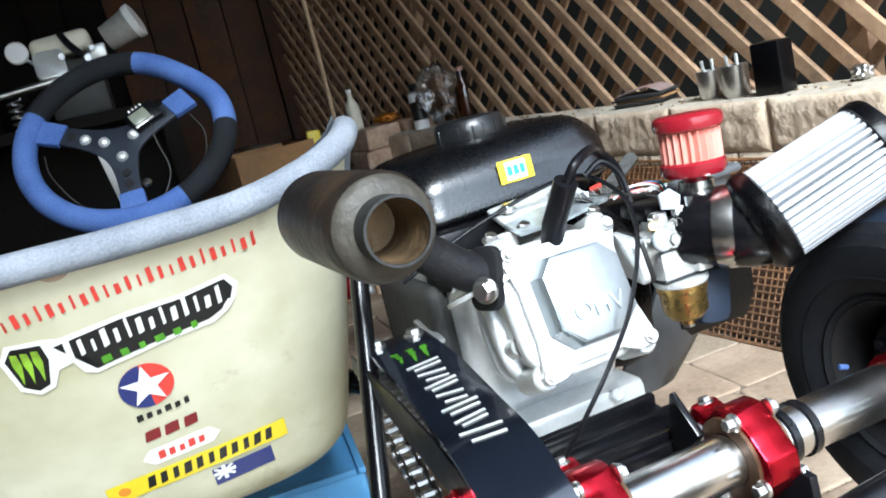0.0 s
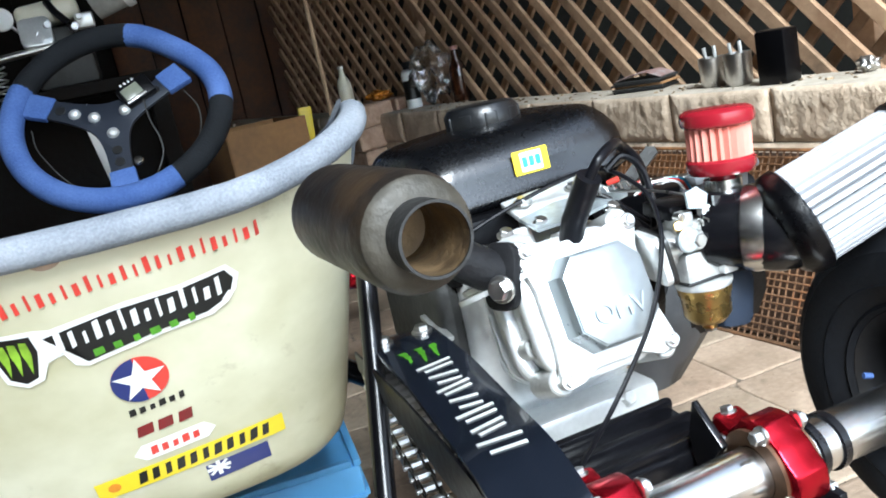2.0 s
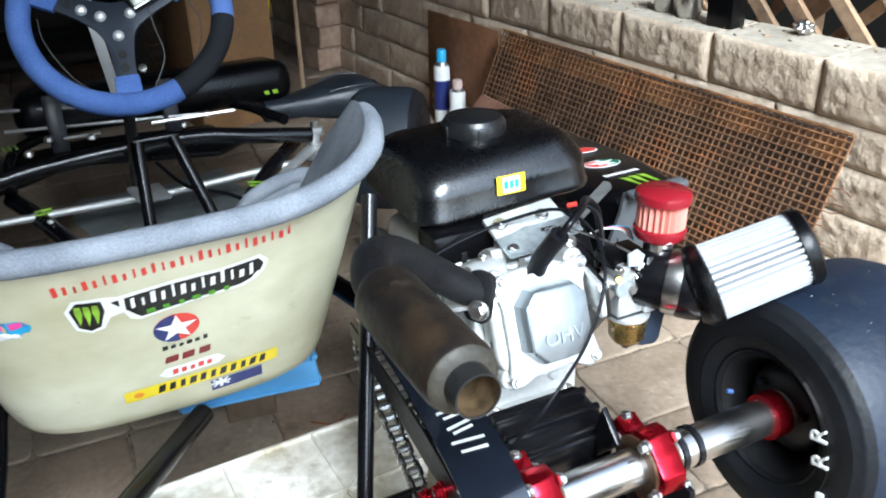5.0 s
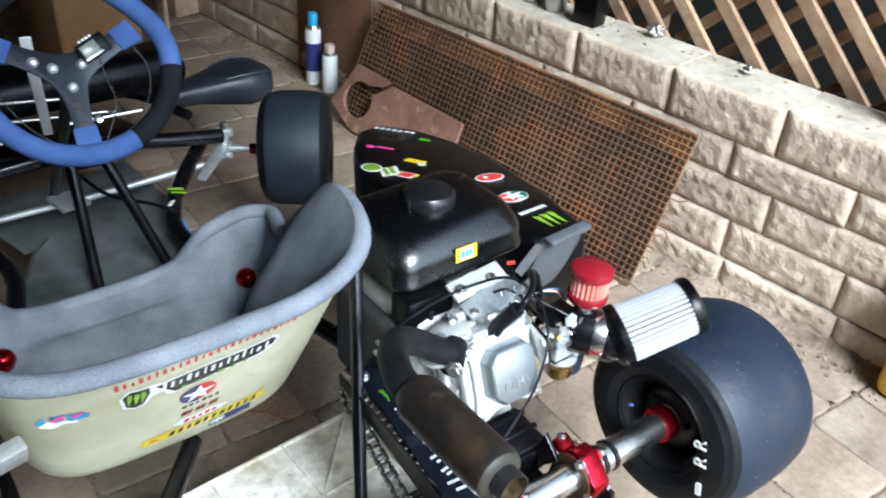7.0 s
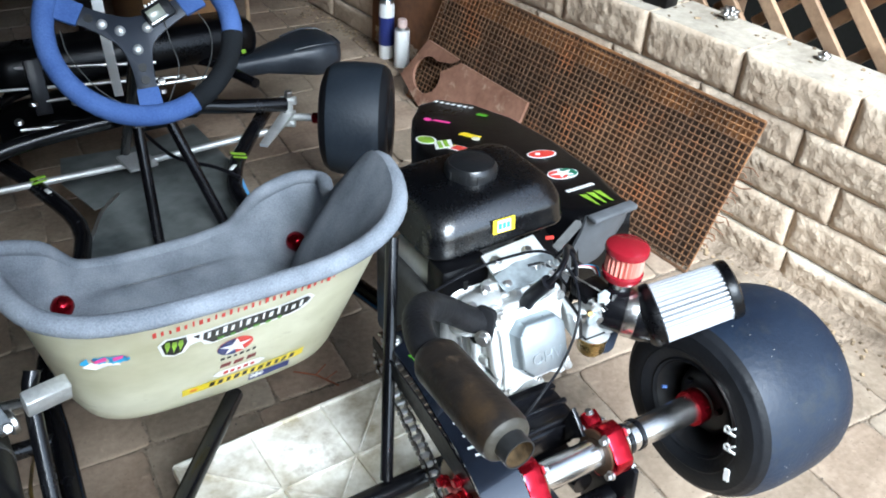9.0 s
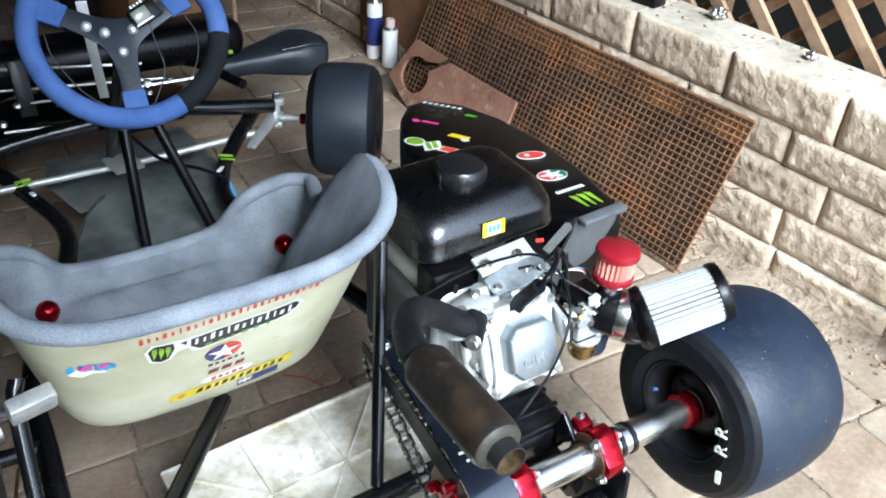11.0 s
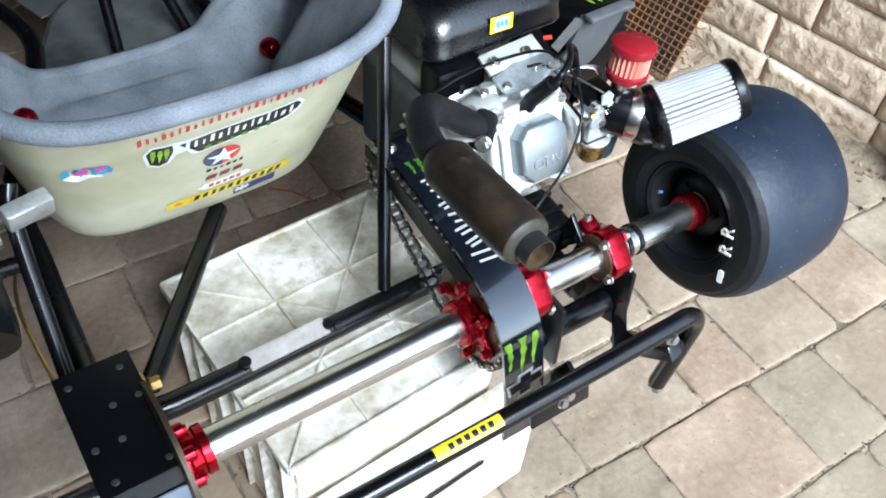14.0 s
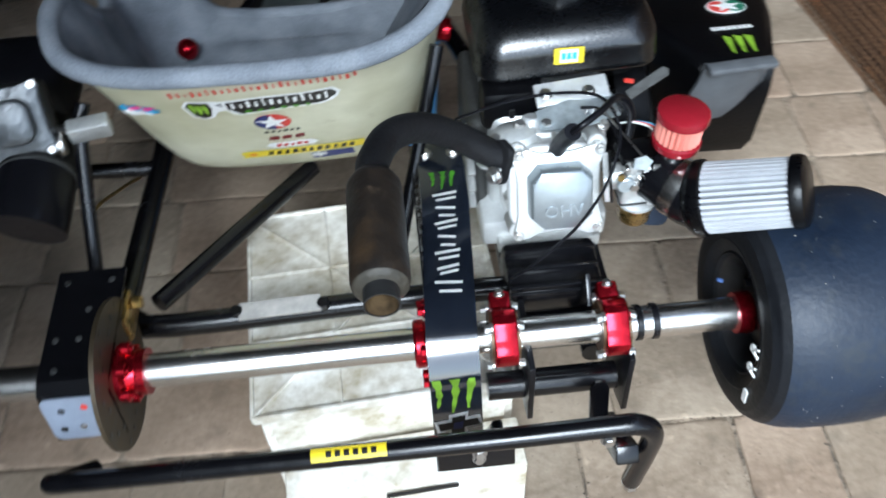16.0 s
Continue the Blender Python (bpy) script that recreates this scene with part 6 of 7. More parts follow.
# ---- the crate under the kart ----
crate = thing("plastic_crate", pose(-0.208, 0.326, 0.218, 0, 0, 6.5), "grubby white upturned plastic crate with ribbed base under the kart", "crate")
CW, CL = 0.352, 0.352
zt = 0.046
zb = -0.216


def crate_part(name, bm, m_=CRATE, label=""):
    return part(name, bm, m_, crate, label)


crate_part("base_panel", box(CW, CL, 0.006, pose(0, 0, zt), 0.001))
for s in (-1, 1):
    crate_part("side_wall", box(0.006, CL - 0.03, zt - zb, pose(s * (CW / 2 - 0.016), 0, (zt + zb) / 2, 0, s * -2, 0), 0.001))
    crate_part("end_wall", box(CW - 0.03, 0.006, zt - zb, pose(0, s * (CL / 2 - 0.014), (zt + zb) / 2, s * 1.5, 0, 0), 0.001))
    crate_part("base_rim", box(0.005, CL, 0.016, pose(s * CW / 2, 0, zt), 0.001))
    crate_part("base_rim", box(CW, 0.005, 0.016, pose(0, s * CL / 2, zt), 0.001))
    for z in (-0.03, -0.11, -0.19):
        crate_part("wall_ledge", box(0.010, CL - 0.030, 0.005, pose(s * (CW / 2 - 0.012), 0, z), 0.001))
    for t in (-0.15, -0.09, -0.03, 0.03, 0.09, 0.15):
        crate_part("wall_rib", box(0.016, 0.004, (zt - zb) * 0.96, pose(s * (CW / 2 - 0.008), t, (zt + zb) / 2), 0.001))
for f in (-1, 1):
    crate_part("base_rib", box(0.0035, CL, 0.006, pose(f * CW / 6, 0, zt + 0.0048), 0.0008))
    crate_part("base_rib", box(CW, 0.0035, 0.006, pose(0, f * CL / 6, zt + 0.0050), 0.0008))
    crate_part("diagonal_rib", box(math.hypot(CW, CL) * 0.985, 0.0035, 0.006, pose(0, 0, zt + 0.0046 + 0.0002 * f, 0, 0, 45 * f), 0.0008))
crate_part("handle_slot", box(0.10, 0.003, 0.010, pose(0.03, -CL / 2 - 0.078, -0.075), 0.002), INK, "dark handle slot")
crate_part("foot_wall", box(CW * 0.94, 0.075, 0.16, pose(0.012, -CL / 2 - 0.036, -0.135), 0.004))

# ---- the blue tray under the kart's front, on two timber blocks ----
tray = thing("plastic_tray", pose(-0.196, 0.972, 0.206, 0, 0, -4), "pale blue plastic tray upside down under the kart's floor", "tray")
part("tray_body", box(0.205, 0.55, 0.050, pose(0, 0, 0.025), 0.006), BLUEPL, tray)
for s in (-1, 1):
    part("tray_rim", box(0.010, 0.55, 0.009, pose(s * 0.099, 0, 0.0535), 0.002), BLUEPL, tray)
    part("tray_flange", box(0.006, 0.53, 0.010, pose(s * 0.1045, 0, 0.006), 0.001), BLUEPL, tray)
    part("tray_rim", box(0.182, 0.010, 0.009, pose(0, s * 0.270, 0.0535), 0.002), BLUEPL, tray)
part("tray_lip", box(0.205, 0.004, 0.006, pose(0, -0.276, 0.008), 0.001), BLUEPL, tray)
for y in (0.97, 1.17):
    blk = part("timber_block", box(0.09, 0.09, 0.205, pose(-0.19, y, 0.1028, 0, 0, -4), 0.004), mat("raw_brown_timber", (0.13, 0.092, 0.060), 0.85, 0, 0.4, 8, 60, 0.2))
    tagged(blk, "rough brown timber block holding up the blue tray", "timber block", "timber blocks")

# ---- retaining wall of split blocks ----
WALL = Matrix.Translation((1.235, 0, 0)) @ pose(0, 0, 0, 0, 0, math.degrees(math.atan(0.1765)))  # y runs along the wall, x into it
retaining = new("wall_retaining")
retaining.matrix_world = WALL
tagged(retaining, "low retaining wall of cream split-face concrete blocks", "wall", kind="structure")
part("wall_core", box(0.15, 7.4, 0.485, pose(0.115, 2.4, 0.2425)), mat("dark_mortar", (0.115, 0.088, 0.064), 0.95, 0, 0.4, 20, 90, 0.3), retaining, smooth=False)


def block_mesh(ln, h, dep, seed):
    """A block whose front face is split rough."""
    rnd = random.Random(seed)
    bm = bmesh.new()
    nx, nz = 34, 12
    g = []
    for i in range(nx + 1):
        col = []
        for k in range(nz + 1):
            near = min(1.0, min(i, nx - i, k * 1.3, (nz - k) * 1.3) / 2.2)
            swell = near * near * (3 - 2 * near)
            rough = 0.0022 + 0.0052 * abs(noise.noise(Vector((i * 0.27 + seed, k * 0.30, seed * 3)))) + 0.0072 * abs(noise.noise(Vector((i * 0.74, k * 0.70 + seed, seed)))) + 0.0027 * rnd.random()
            d = 0.0020 * (1 - swell) - swell * rough
            col.append(bm.verts.new((d, -ln / 2 + ln * i / nx, -h / 2 + h * k / nz)))
        g.append(col)
    for i in range(nx):
        for k in range(nz):
            bm.faces.new((g[i][k], g[i][k + 1], g[i + 1][k + 1], g[i + 1][k]))
    back = [bm.verts.new((dep, y, z)) for y, z in ((-ln / 2, -h / 2), (-ln / 2, h / 2), (ln / 2, h / 2), (ln / 2, -h / 2))]
    bm.faces.new([g[i][nz] for i in range(nx + 1)] + [back[2], back[1]])
    bm.faces.new([g[i][0] for i in range(nx, -1, -1)] + [back[0], back[3]])
    bm.faces.new([g[0][k] for k in range(nz + 1)] + [back[1], back[0]])
    bm.faces.new([g[nx][k] for k in range(nz, -1, -1)] + [back[3], back[2]])
    bmesh.ops.recalc_face_normals(bm, faces=bm.faces[:])
    me = bpy.data.meshes.new("block")
    for f in bm.faces:
        f.smooth = len(f.verts) == 4
        # upward faces take the colour that is dimmed against the sun
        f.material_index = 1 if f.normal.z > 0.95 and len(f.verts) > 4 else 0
    bm.to_mesh(me)
    bm.free()
    me.materials.append(STONE)
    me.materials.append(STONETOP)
    return me


COURSES = ((0.0, 0.083, -0.010, 0.10), (0.083, 0.107, 0.0, 0.419), (0.190, 0.105, 0.0, 0.634), (0.295, 0.093, 0.0, 0.458), (0.388, 0.120, 0.0, 0.657))
BL = 0.30
for c, (z0, h, back, joint) in enumerate(COURSES):
    variants = [block_mesh(BL - (0.006 if c == 4 else 0.003), h - 0.002, 0.17 if c == 4 else 0.06, 10 * c + v) for v in range(5)]
    y = joint - 1.65
    i = 0
    while y < 6.0:
        b = new("block", variants[(i * 3 + c) % 5])
        b.parent = retaining
        b.matrix_basis = pose(back + 0.003 * math.sin(i * 2.3 + c), y, z0 + h / 2, 0, 0, 0.5 * math.sin(i * 1.7))
        y += BL
        i += 1
# the courses step up where the wall ends in the distance
pier = thing("stone_pier", WALL @ pose(0.055, 3.32, 0.0, 0, 0, 4), "low pier of brown rough stone courses against the wall", "pier")
for c in range(6):
    for k in range(2):
        bm = box(0.185 - 0.003 * c, 0.17, 0.091, pose(-0.093 + 0.186 * k + 0.012 * (c % 2), 0, 0.0465 + 0.093 * c, 0, 0, 2 * math.sin(c + k)), 0.010, 2)
        for v in bm.verts:
            v.co += Vector((0, 0.012 * noise.noise(v.co * 18), 0.006 * noise.noise(v.co * 25)))
        part("stone", bm, BROWNST, pier, smooth=False)

# ---- lattice fence on the wall ----
fence = thing("lattice_fence", WALL @ pose(0.235, 0, 0.46), "weathered diagonal timber lattice fence on the wall", "fence")
HF, Y0, Y1 = 2.0, -1.6, 4.95
for layer, s, xo in ((0, 1, 0.0), (1, -1, 0.030)):
    y = Y0 - HF
    while y < Y1 + HF:
        # the slat climbs from (y, 0) to (y + s * HF, HF); cut it at the fence's ends
        lo_, hi_ = sorted(((Y0 - y) * s, (Y1 - y) * s))
        z0_, z1_ = max(0.0, lo_), min(HF, hi_)
        if z1_ - z0_ > 0.05:
            zc, tilt = (z0_ + z1_) / 2, s * 45 + 0.8 * math.sin(y * 7)
            part("slat", box(0.016, (z1_ - z0_) * math.sqrt(2), 0.038 if layer == 0 else 0.030, pose(xo, y + s * zc, zc, tilt), 0.003, 1), TIMBER, fence, smooth=False)
        y += 0.127
for y in (-0.9, 1.2, 3.3):
    part("fence_post", box(0.05, 0.05, HF + 0.1, pose(0.05, y, HF / 2), 0.004), TIMBER, fence)

# a few climbing leaves behind the far lattice
rl = random.Random(17)
lv, lf = [], []
for _ in range(230):
    y = rl.uniform(2.7, 4.5)
    p = WALL @ Vector((0.30 + rl.uniform(0, 0.22), y, 1.05 + rl.uniform(0, 1.1) * rl.random()))
    a = Vector((rl.uniform(-1, 1), rl.uniform(-1, 1), rl.uniform(-1, 0.4))).normalized() * rl.uniform(0.018, 0.04)
    b = a.cross(Vector((rl.uniform(-1, 1), rl.uniform(-1, 1), rl.uniform(0.2, 1)))).normalized() * a.length * 0.45
    k = len(lv)
    lv += [tuple(q) for q in (p - a, p - a * 0.2 + b, p + a, p - a * 0.2 - b, p + a.cross(b).normalized() * 0.004)]
    lf += [(k, k + 1, k + 4), (k + 1, k + 2, k + 4), (k + 2, k + 3, k + 4), (k + 3, k, k + 4)]
leaf_me = bpy.data.meshes.new("creeper_leaves")
leaf_me.from_pydata(lv, [], lf)
leaf_me.materials.append(mat("creeper_leaf", (0.035, 0.055, 0.014), 0.6, 0, 0.3, 12, 60, island=0.5))
tagged(new("creeper_leaves", leaf_me), "sparse green creeper leaves behind the lattice", "leaves", kind="stuff")

# ---- rusty mesh grate leaning on the wall ----
A, B = Vector((0.905, 0.80, 0.004)), Vector((0.70, 1.98, 0.004))
up = Vector((0.158, 0.02, 0.375))
grate = thing("steel_grate", Matrix.Translation(A), "rusty woven steel mesh grate leaning on the block wall", "grate")
along = B - A
nb, nr = 68, 25
ORUST = mat("orange_rust", (0.055, 0.028, 0.014), 0.8, 0.1, scale=9, fine=60, bump=0.2, col2=(0.36, 0.165, 0.06))
rw = random.Random(21)
for i in range(nb + 1):
    p = along * (i / nb)
    part("wire", tube([p, p + up * 0.5 + Vector((0.004 * math.sin(i), 0, 0)), p + up], 0.0021, 5), ORUST if i < 3 else RUSTD, grate, smooth=True)
for k in range(nr + 1):
    q = up * (k / nr) + Vector((-0.0045, 0, 0.001))
    part("wire", tube([q, q + along * 0.5 + Vector((0.004 * math.sin(k * 2), 0, 0)), q + along], 0.0021 if k not in (0, nr) else 0.0042, 5), ORUST if k > nr - 4 else RUSTD, grate, smooth=True)
    if 4 < k < 19:
        e = -along.normalized() * rw.uniform(0.015, 0.055)
        part("loose_wire", tube([q, q + e * 0.5 + Vector((0.006, 0, rw.uniform(-0.004, 0.004))), q + e + Vector((rw.uniform(-0.012, 0.008), 0, rw.uniform(-0.012, 0.012)))], 0.0015, 5), RUST, grate, "bent loose wire end" if k == 5 else "")
SHEET = Matrix((along.normalized().cross(up.normalized()), along.normalized(), up.normalized())).transposed().to_4x4()
# sheet added behind the mesh so that its openings look dark
part("backing_sheet", box(0.003, along.length * 0.985, up.length * 0.97, Matrix.Translation(along * 0.5 + up * 0.5 + Vector((0.012, 0, -0.004))) @ SHEET), BACKING, grate, "dark rusty-brown sheet added to darken the mesh openings")
part("rust_strip", box(0.002, along.length * 0.97, 0.055, Matrix.Translation(along * 0.5 + up * 0.90 + Vector((0.008, 0, -0.003))) @ SHEET), ORUST, grate, "orange rusted upper edge strip")

# ---- things on the paving ----
sheet = part("rusty_sheet", box(0.005, 0.42, 0.36, Matrix.Translation((wall_x(2.26) - 0.013, 2.26, 0.183)) @ pose(0, 0, 0, 0, 1.2, 10), 0.001), RUST)
tagged(sheet, "rust-brown steel sheet leaning on the wall", "metal sheet")
# a torch-cut plate with a round hole that opens to its upper edge, leaning on the grate
al_, un_ = along.normalized(), up.normalized()
nn_ = al_.cross(un_).normalized()
PLATE = Matrix.Translation(A - nn_ * 0.030) @ Matrix((al_, un_, nn_)).transposed().to_4x4()
outl = [(0.672, -0.004), (1.105, -0.004), (1.236, 0.055), (1.168, 0.198), (1.160, 0.202), (1.004, 0.193), (1.030, 0.169)]
outl += [(1.116 + 0.066 * math.cos(radians(a)), 0.098 + 0.060 * math.sin(radians(a))) for a in range(112, -213, -12)]
outl += [(1.034, 0.148), (0.986, 0.186), (0.672, 0.180)]
RUSTPL = mat("scaled_rust_plate", (0.155, 0.072, 0.043), 0.7, 0.1, scale=9, fine=60, bump=0.12, col2=(0.33, 0.175, 0.115))
smudge(RUSTPL, (0.56, 0.42, 0.31), 0.56, 0.70, 11)
rplate = part("rusty_plate", slab(outl, 0.010, PLATE), RUSTPL, smooth=False)
tagged(rplate, "thick rusty steel plate with a torch-cut hole", "metal plate")


def spray_can(name, x, y, z, r, h, body, capm, label, tilt=0.0, band=None):
    c = thing(name, pose(x, y, z, tilt, 0, 30), label, "spray can", "spray cans")
    part("body", lathe([(0, 0), (r * 0.94, 0), (r, 0.004), (r, h * 0.74), (r * 0.92, h * 0.79)], n=28), body, c)
    part("shoulder", lathe([(r * 0.92, h * 0.79), (r * 0.55, h * 0.85), (r * 0.5, h * 0.86)], n=28), STEEL, c)
    part("cap", lathe([(r * 0.62, h * 0.80), (r * 0.62, h * 0.97), (r * 0.5, h), (0, h)], n=24), capm, c)
    if band:
        part("label_band", lathe([(r + 0.0004, h * 0.2), (r + 0.0004, h * 0.6)], n=28), band, c, "printed label band")
    return c


spray_can("spray_can", 0.787, 2.215, 0.0, 0.028, 0.175, WHITE, mat("pale_cap", (0.6, 0.45, 0.4), 0.5), "white spray can standing on the paving")
spray_can("spray_can", 0.770, 2.310, 0.0, 0.028, 0.26, WHITE, CYAN, "tall white and navy spray can with blue cap", band=NAVY)
spray_can("spray_can", 1.285, 0.455, 0.507, 0.031, 0.205, INK, WHITE, "black and red spray can with white cap on the wall", band=REDV)
jug = thing("oil_jug", pose(1.165, 0.150, 0.0, 0, 0, 8), "yellow plastic oil jug with white label", "oil jug")
part("body", box(0.11, 0.20, 0.26, pose(0, 0, 0.13), 0.03, 3), mat("amber_plastic", (0.66, 0.40, 0.015), 0.35, 0, 0.1), jug)
part("neck", cyl((0.0, 0.05, 0.255), (0, 0.05, 0.30), 0.024, 20), mat("jug_neck", (0.5, 0.25, 0.02), 0.35), jug)
part("cap", cyl((0.0, 0.05, 0.29), (0, 0.05, 0.32), 0.028, 20), INK, jug)
part("label_panel", slab(rounded(0.13, 0.13, 0.01), 0.001, facing((-0.0555, 0.0, 0.13), (-1, 0, 0))), WHITE, jug, "white label")
part("label_stripe", slab(rounded(0.12, 0.035, 0.004), 0.001, facing((-0.0567, 0.0, 0.085), (-1, 0, 0))), YELLOW, jug)
for i in range(3):
    part("label_bar", slab(rounded(0.03, 0.028, 0.003), 0.001, facing((-0.0567, -0.04 + 0.04 * i, 0.14), (-1, 0, 0))), INK, jug)
TOP = 0.5065
dv, df = [], []
ND, MD = 150, 9
for i in range(ND + 1):
    y = -0.75 + 1.95 * i / ND
    wide = 0.075 + 0.030 * noise.noise(Vector((y * 3.1, 0.0, 4.0))) + 0.016 * noise.noise(Vector((y * 13, 2.0, 0.0)))
    high = 0.034 + 0.014 * noise.noise(Vector((y * 4.3, 7.0, 0.0)))
    for k in range(MD):
        u = k / (MD - 1)
        z = high * (1 - u) ** 1.4 + 0.004 * (1 - u) * noise.noise(Vector((y * 55, u * 7, 1.0)))
        dv.append((wall_x(y) + 0.012 - (wide + 0.012) * u, y, -0.003 * u + z))
for i in range(ND):
    for k in range(MD - 1):
        a = i * MD + k
        df.append((a, a + 1, a + MD + 1, a + MD))
drift_me = bpy.data.meshes.new("soil_drift")
drift_me.from_pydata(dv, [], df)
for f in drift_me.polygons:
    f.use_smooth = True
drift_me.materials.append(mat("drifted_soil", (0.135, 0.098, 0.064), 0.95, 0, scale=22, fine=120, bump=0.7, bscale=90, col2=(0.37, 0.29, 0.21)))
tagged(new("soil_drift", drift_me), "brown soil and leaf crumbs drifted against the wall", "soil", kind="stuff")
litter = bmesh.new()
rl = random.Random(4)
for i in range(2300):
    y = rl.uniform(-0.8, 3.0)
    on_top = i % 9 == 0
    x = wall_x(y) + rl.uniform(0.02, 0.16) if on_top else wall_x(y) - abs(rl.gauss(0.0, 0.075 if i % 2 else 0.035)) - 0.012
    s = rl.uniform(0.002, 0.0075)
    if i > 1900:
        s *= 0.35
        y = 0.042 + 0.19 * rl.randrange(-5, 4) + rl.gauss(0, 0.005)
        x = rl.uniform(-0.7, 1.1)
        y += 0.022 * x
        on_top = False
    b = box(s, s * rl.uniform(0.8, 2.4), s * 0.5, pose(x, y, s * 0.3 + (TOP if on_top else 0), rl.uniform(-30, 30), rl.uniform(-30, 30), rl.uniform(0, 360)))
    me = bpy.data.meshes.new("t")
    b.to_mesh(me)
    b.free()
    litter.from_mesh(me)
    bpy.data.meshes.remove(me)
lit = part("leaf_litter", litter, mat("leaf_litter", (0.12, 0.085, 0.05), 0.95, 0, scale=30, fine=80, col2=(0.32, 0.235, 0.14), island=0.55), smooth=False)
tagged(lit, "dry leaves and chips along the wall's foot", "leaf litter", kind="stuff")

tw = part("dry_twig", join(tube([(-0.10, 0.867, 0.004), (-0.063, 0.835, 0.008), (-0.03, 0.79, 0.004)], 0.0018, 6), tube([(-0.063, 0.835, 0.008), (-0.035, 0.852, 0.012)], 0.0014, 6), tube([(-0.05, 0.815, 0.007), (-0.02, 0.825, 0.010)], 0.0012, 6)), mat("red_twig", (0.22, 0.07, 0.03), 0.8))
tagged(tw, "thin reddish dry twig on the paving", "twig")

# ---- things on the wall ----
box_b = part("black_box", box(0.055, 0.075, 0.12, pose(1.085, 1.275, TOP + 0.060, 0, 0, 14), 0.006), BLACKPL)
tagged(box_b, "black plastic box standing on the wall", "box")


def tumbler(x, y, h=0.105):
    c = part("metal_cup", lathe([(0.0, 0.004), (0.026, 0.004), (0.030, 0.012), (0.033, h), (0.030, h), (0.027, 0.02), (0.0, 0.012)], pose(x, y, TOP - 0.003), 28), STEEL, angle=50)
    tagged(c, "shiny steel cup standing on the wall", "cup", "metal cups")
    for k in range(2):
        q = part("metal_rod", cyl((x + 0.012 - 0.02 * k, y, TOP + 0.01), (x + 0.018 - 0.03 * k, y + 0.01, TOP + h + 0.022), 0.0045, 8), ALLOY)
        tagged(q, "short bright metal rod standing in a cup", "rod", "metal rods")


tumbler(1.07, 1.49, 0.075)
tumbler(1.075, 1.40, 0.080)
mag = thing("magazine_stack", pose(1.06, 1.78, TOP, 0, 0, 30), "stack of old magazines on the wall", "magazines")
for i, mm_ in enumerate((INK, GREYMET, CARD, INK, GREYMET)):
    part("magazine", box(0.10, 0.15, 0.006, pose(0.005 * (i % 3), 0.006 * (i % 2), 0.004 + 0.0062 * i, 0, 0, 3 * math.sin(i * 2.2)), 0.001), mm_, mag)
part("cover_curl", ribbon([(-0.07, 0.034), (-0.03, 0.050), (0.02, 0.047), (0.07, 0.034)], 0.09, 0.002), mat("faded_cover", (0.22, 0.07, 0.05), 0.5, 0, scale=30, fine=90, col2=(0.35, 0.33, 0.32)), mag, "curling red and grey cover", angle=80)


def bottle(name, x, y, h, r, m_, capm, label, lab=None, z=None):
    c = thing(name, pose(x, y, z or TOP), label, "bottle", "bottles")
    part("glass", lathe([(0, 0), (r * 0.95, 0), (r, 0.006), (r, h * 0.55), (r * 0.8, h * 0.66), (r * 0.4, h * 0.78), (r * 0.36, h * 0.96), (0, h * 0.96)], n=28), m_, c)
    part("cap", lathe([(r * 0.42, h * 0.93), (r * 0.42, h), (0, h)], n=20), capm, c)
    part("label_band", lathe([(r + 0.0004, h * 0.12), (r + 0.0004, h * 0.45)], n=28), lab or REDV, c, "printed label")


bottle("beer_bottle", 0.95, 2.93, 0.215, 0.036, BROWNGL, mat("dull_pink_cap", (0.40, 0.20, 0.17), 0.5), "brown glass bottle with pink cap on the wall", BROWNGL)
spray_can("spray_can", 0.80, 3.10, TOP, 0.032, 0.19, WHITE, INK, "black and white spray can on the wall", band=INK)
bottle("sauce_bottle", 0.565, 3.27, 0.175, 0.03, CREAM, WHITE, "cream squeeze bottle with white cap on the pier", CREAM, 0.557)


def crumple(name, x, y, z, r, m_, label, cat, seed, sq=0.8):
    bm = bmesh.new()
    bmesh.ops.create_icosphere(bm, subdivisions=4, radius=r)
    for v in bm.verts:
        n1 = noise.noise(v.co * (2.2 / r) + Vector((seed, 0, 0)))
        n2 = noise.noise(v.co * (5 / r) + Vector((0, seed, 0)))
        v.co *= 1 + 0.45 * n1 + 0.2 * n2
        v.co.z *= sq
    lo = min(v.co.z for v in bm.verts)
    bm.transform(Matrix.Translation((x, y, z - lo)))
    return tagged(part(name, bm, m_, angle=25), label, cat)


crumple("plastic_bag", 0.87, 3.02, TOP, 0.085, WRAP, "crumpled clear plastic bag on the wall", "bag", 3, 1.2)
crumple("foil_scrap", 1.18, 1.12, TOP, 0.022, STEEL, "crumpled bright foil on the wall", "foil", 5, 0.7)
crumple("foil_scrap", 1.205, 0.83, TOP, 0.014, STEEL, "small scrap of foil on the wall", "foil", 8, 0.7)
crumple("orange_wrapper", 0.71, 3.29, 0.556, 0.055, mat("orange_foil", (0.55, 0.22, 0.03), 0.25, 0.6, 0.4, 20, 80), "crumpled orange wrapper on the pier", "wrapper", 12, 0.38)

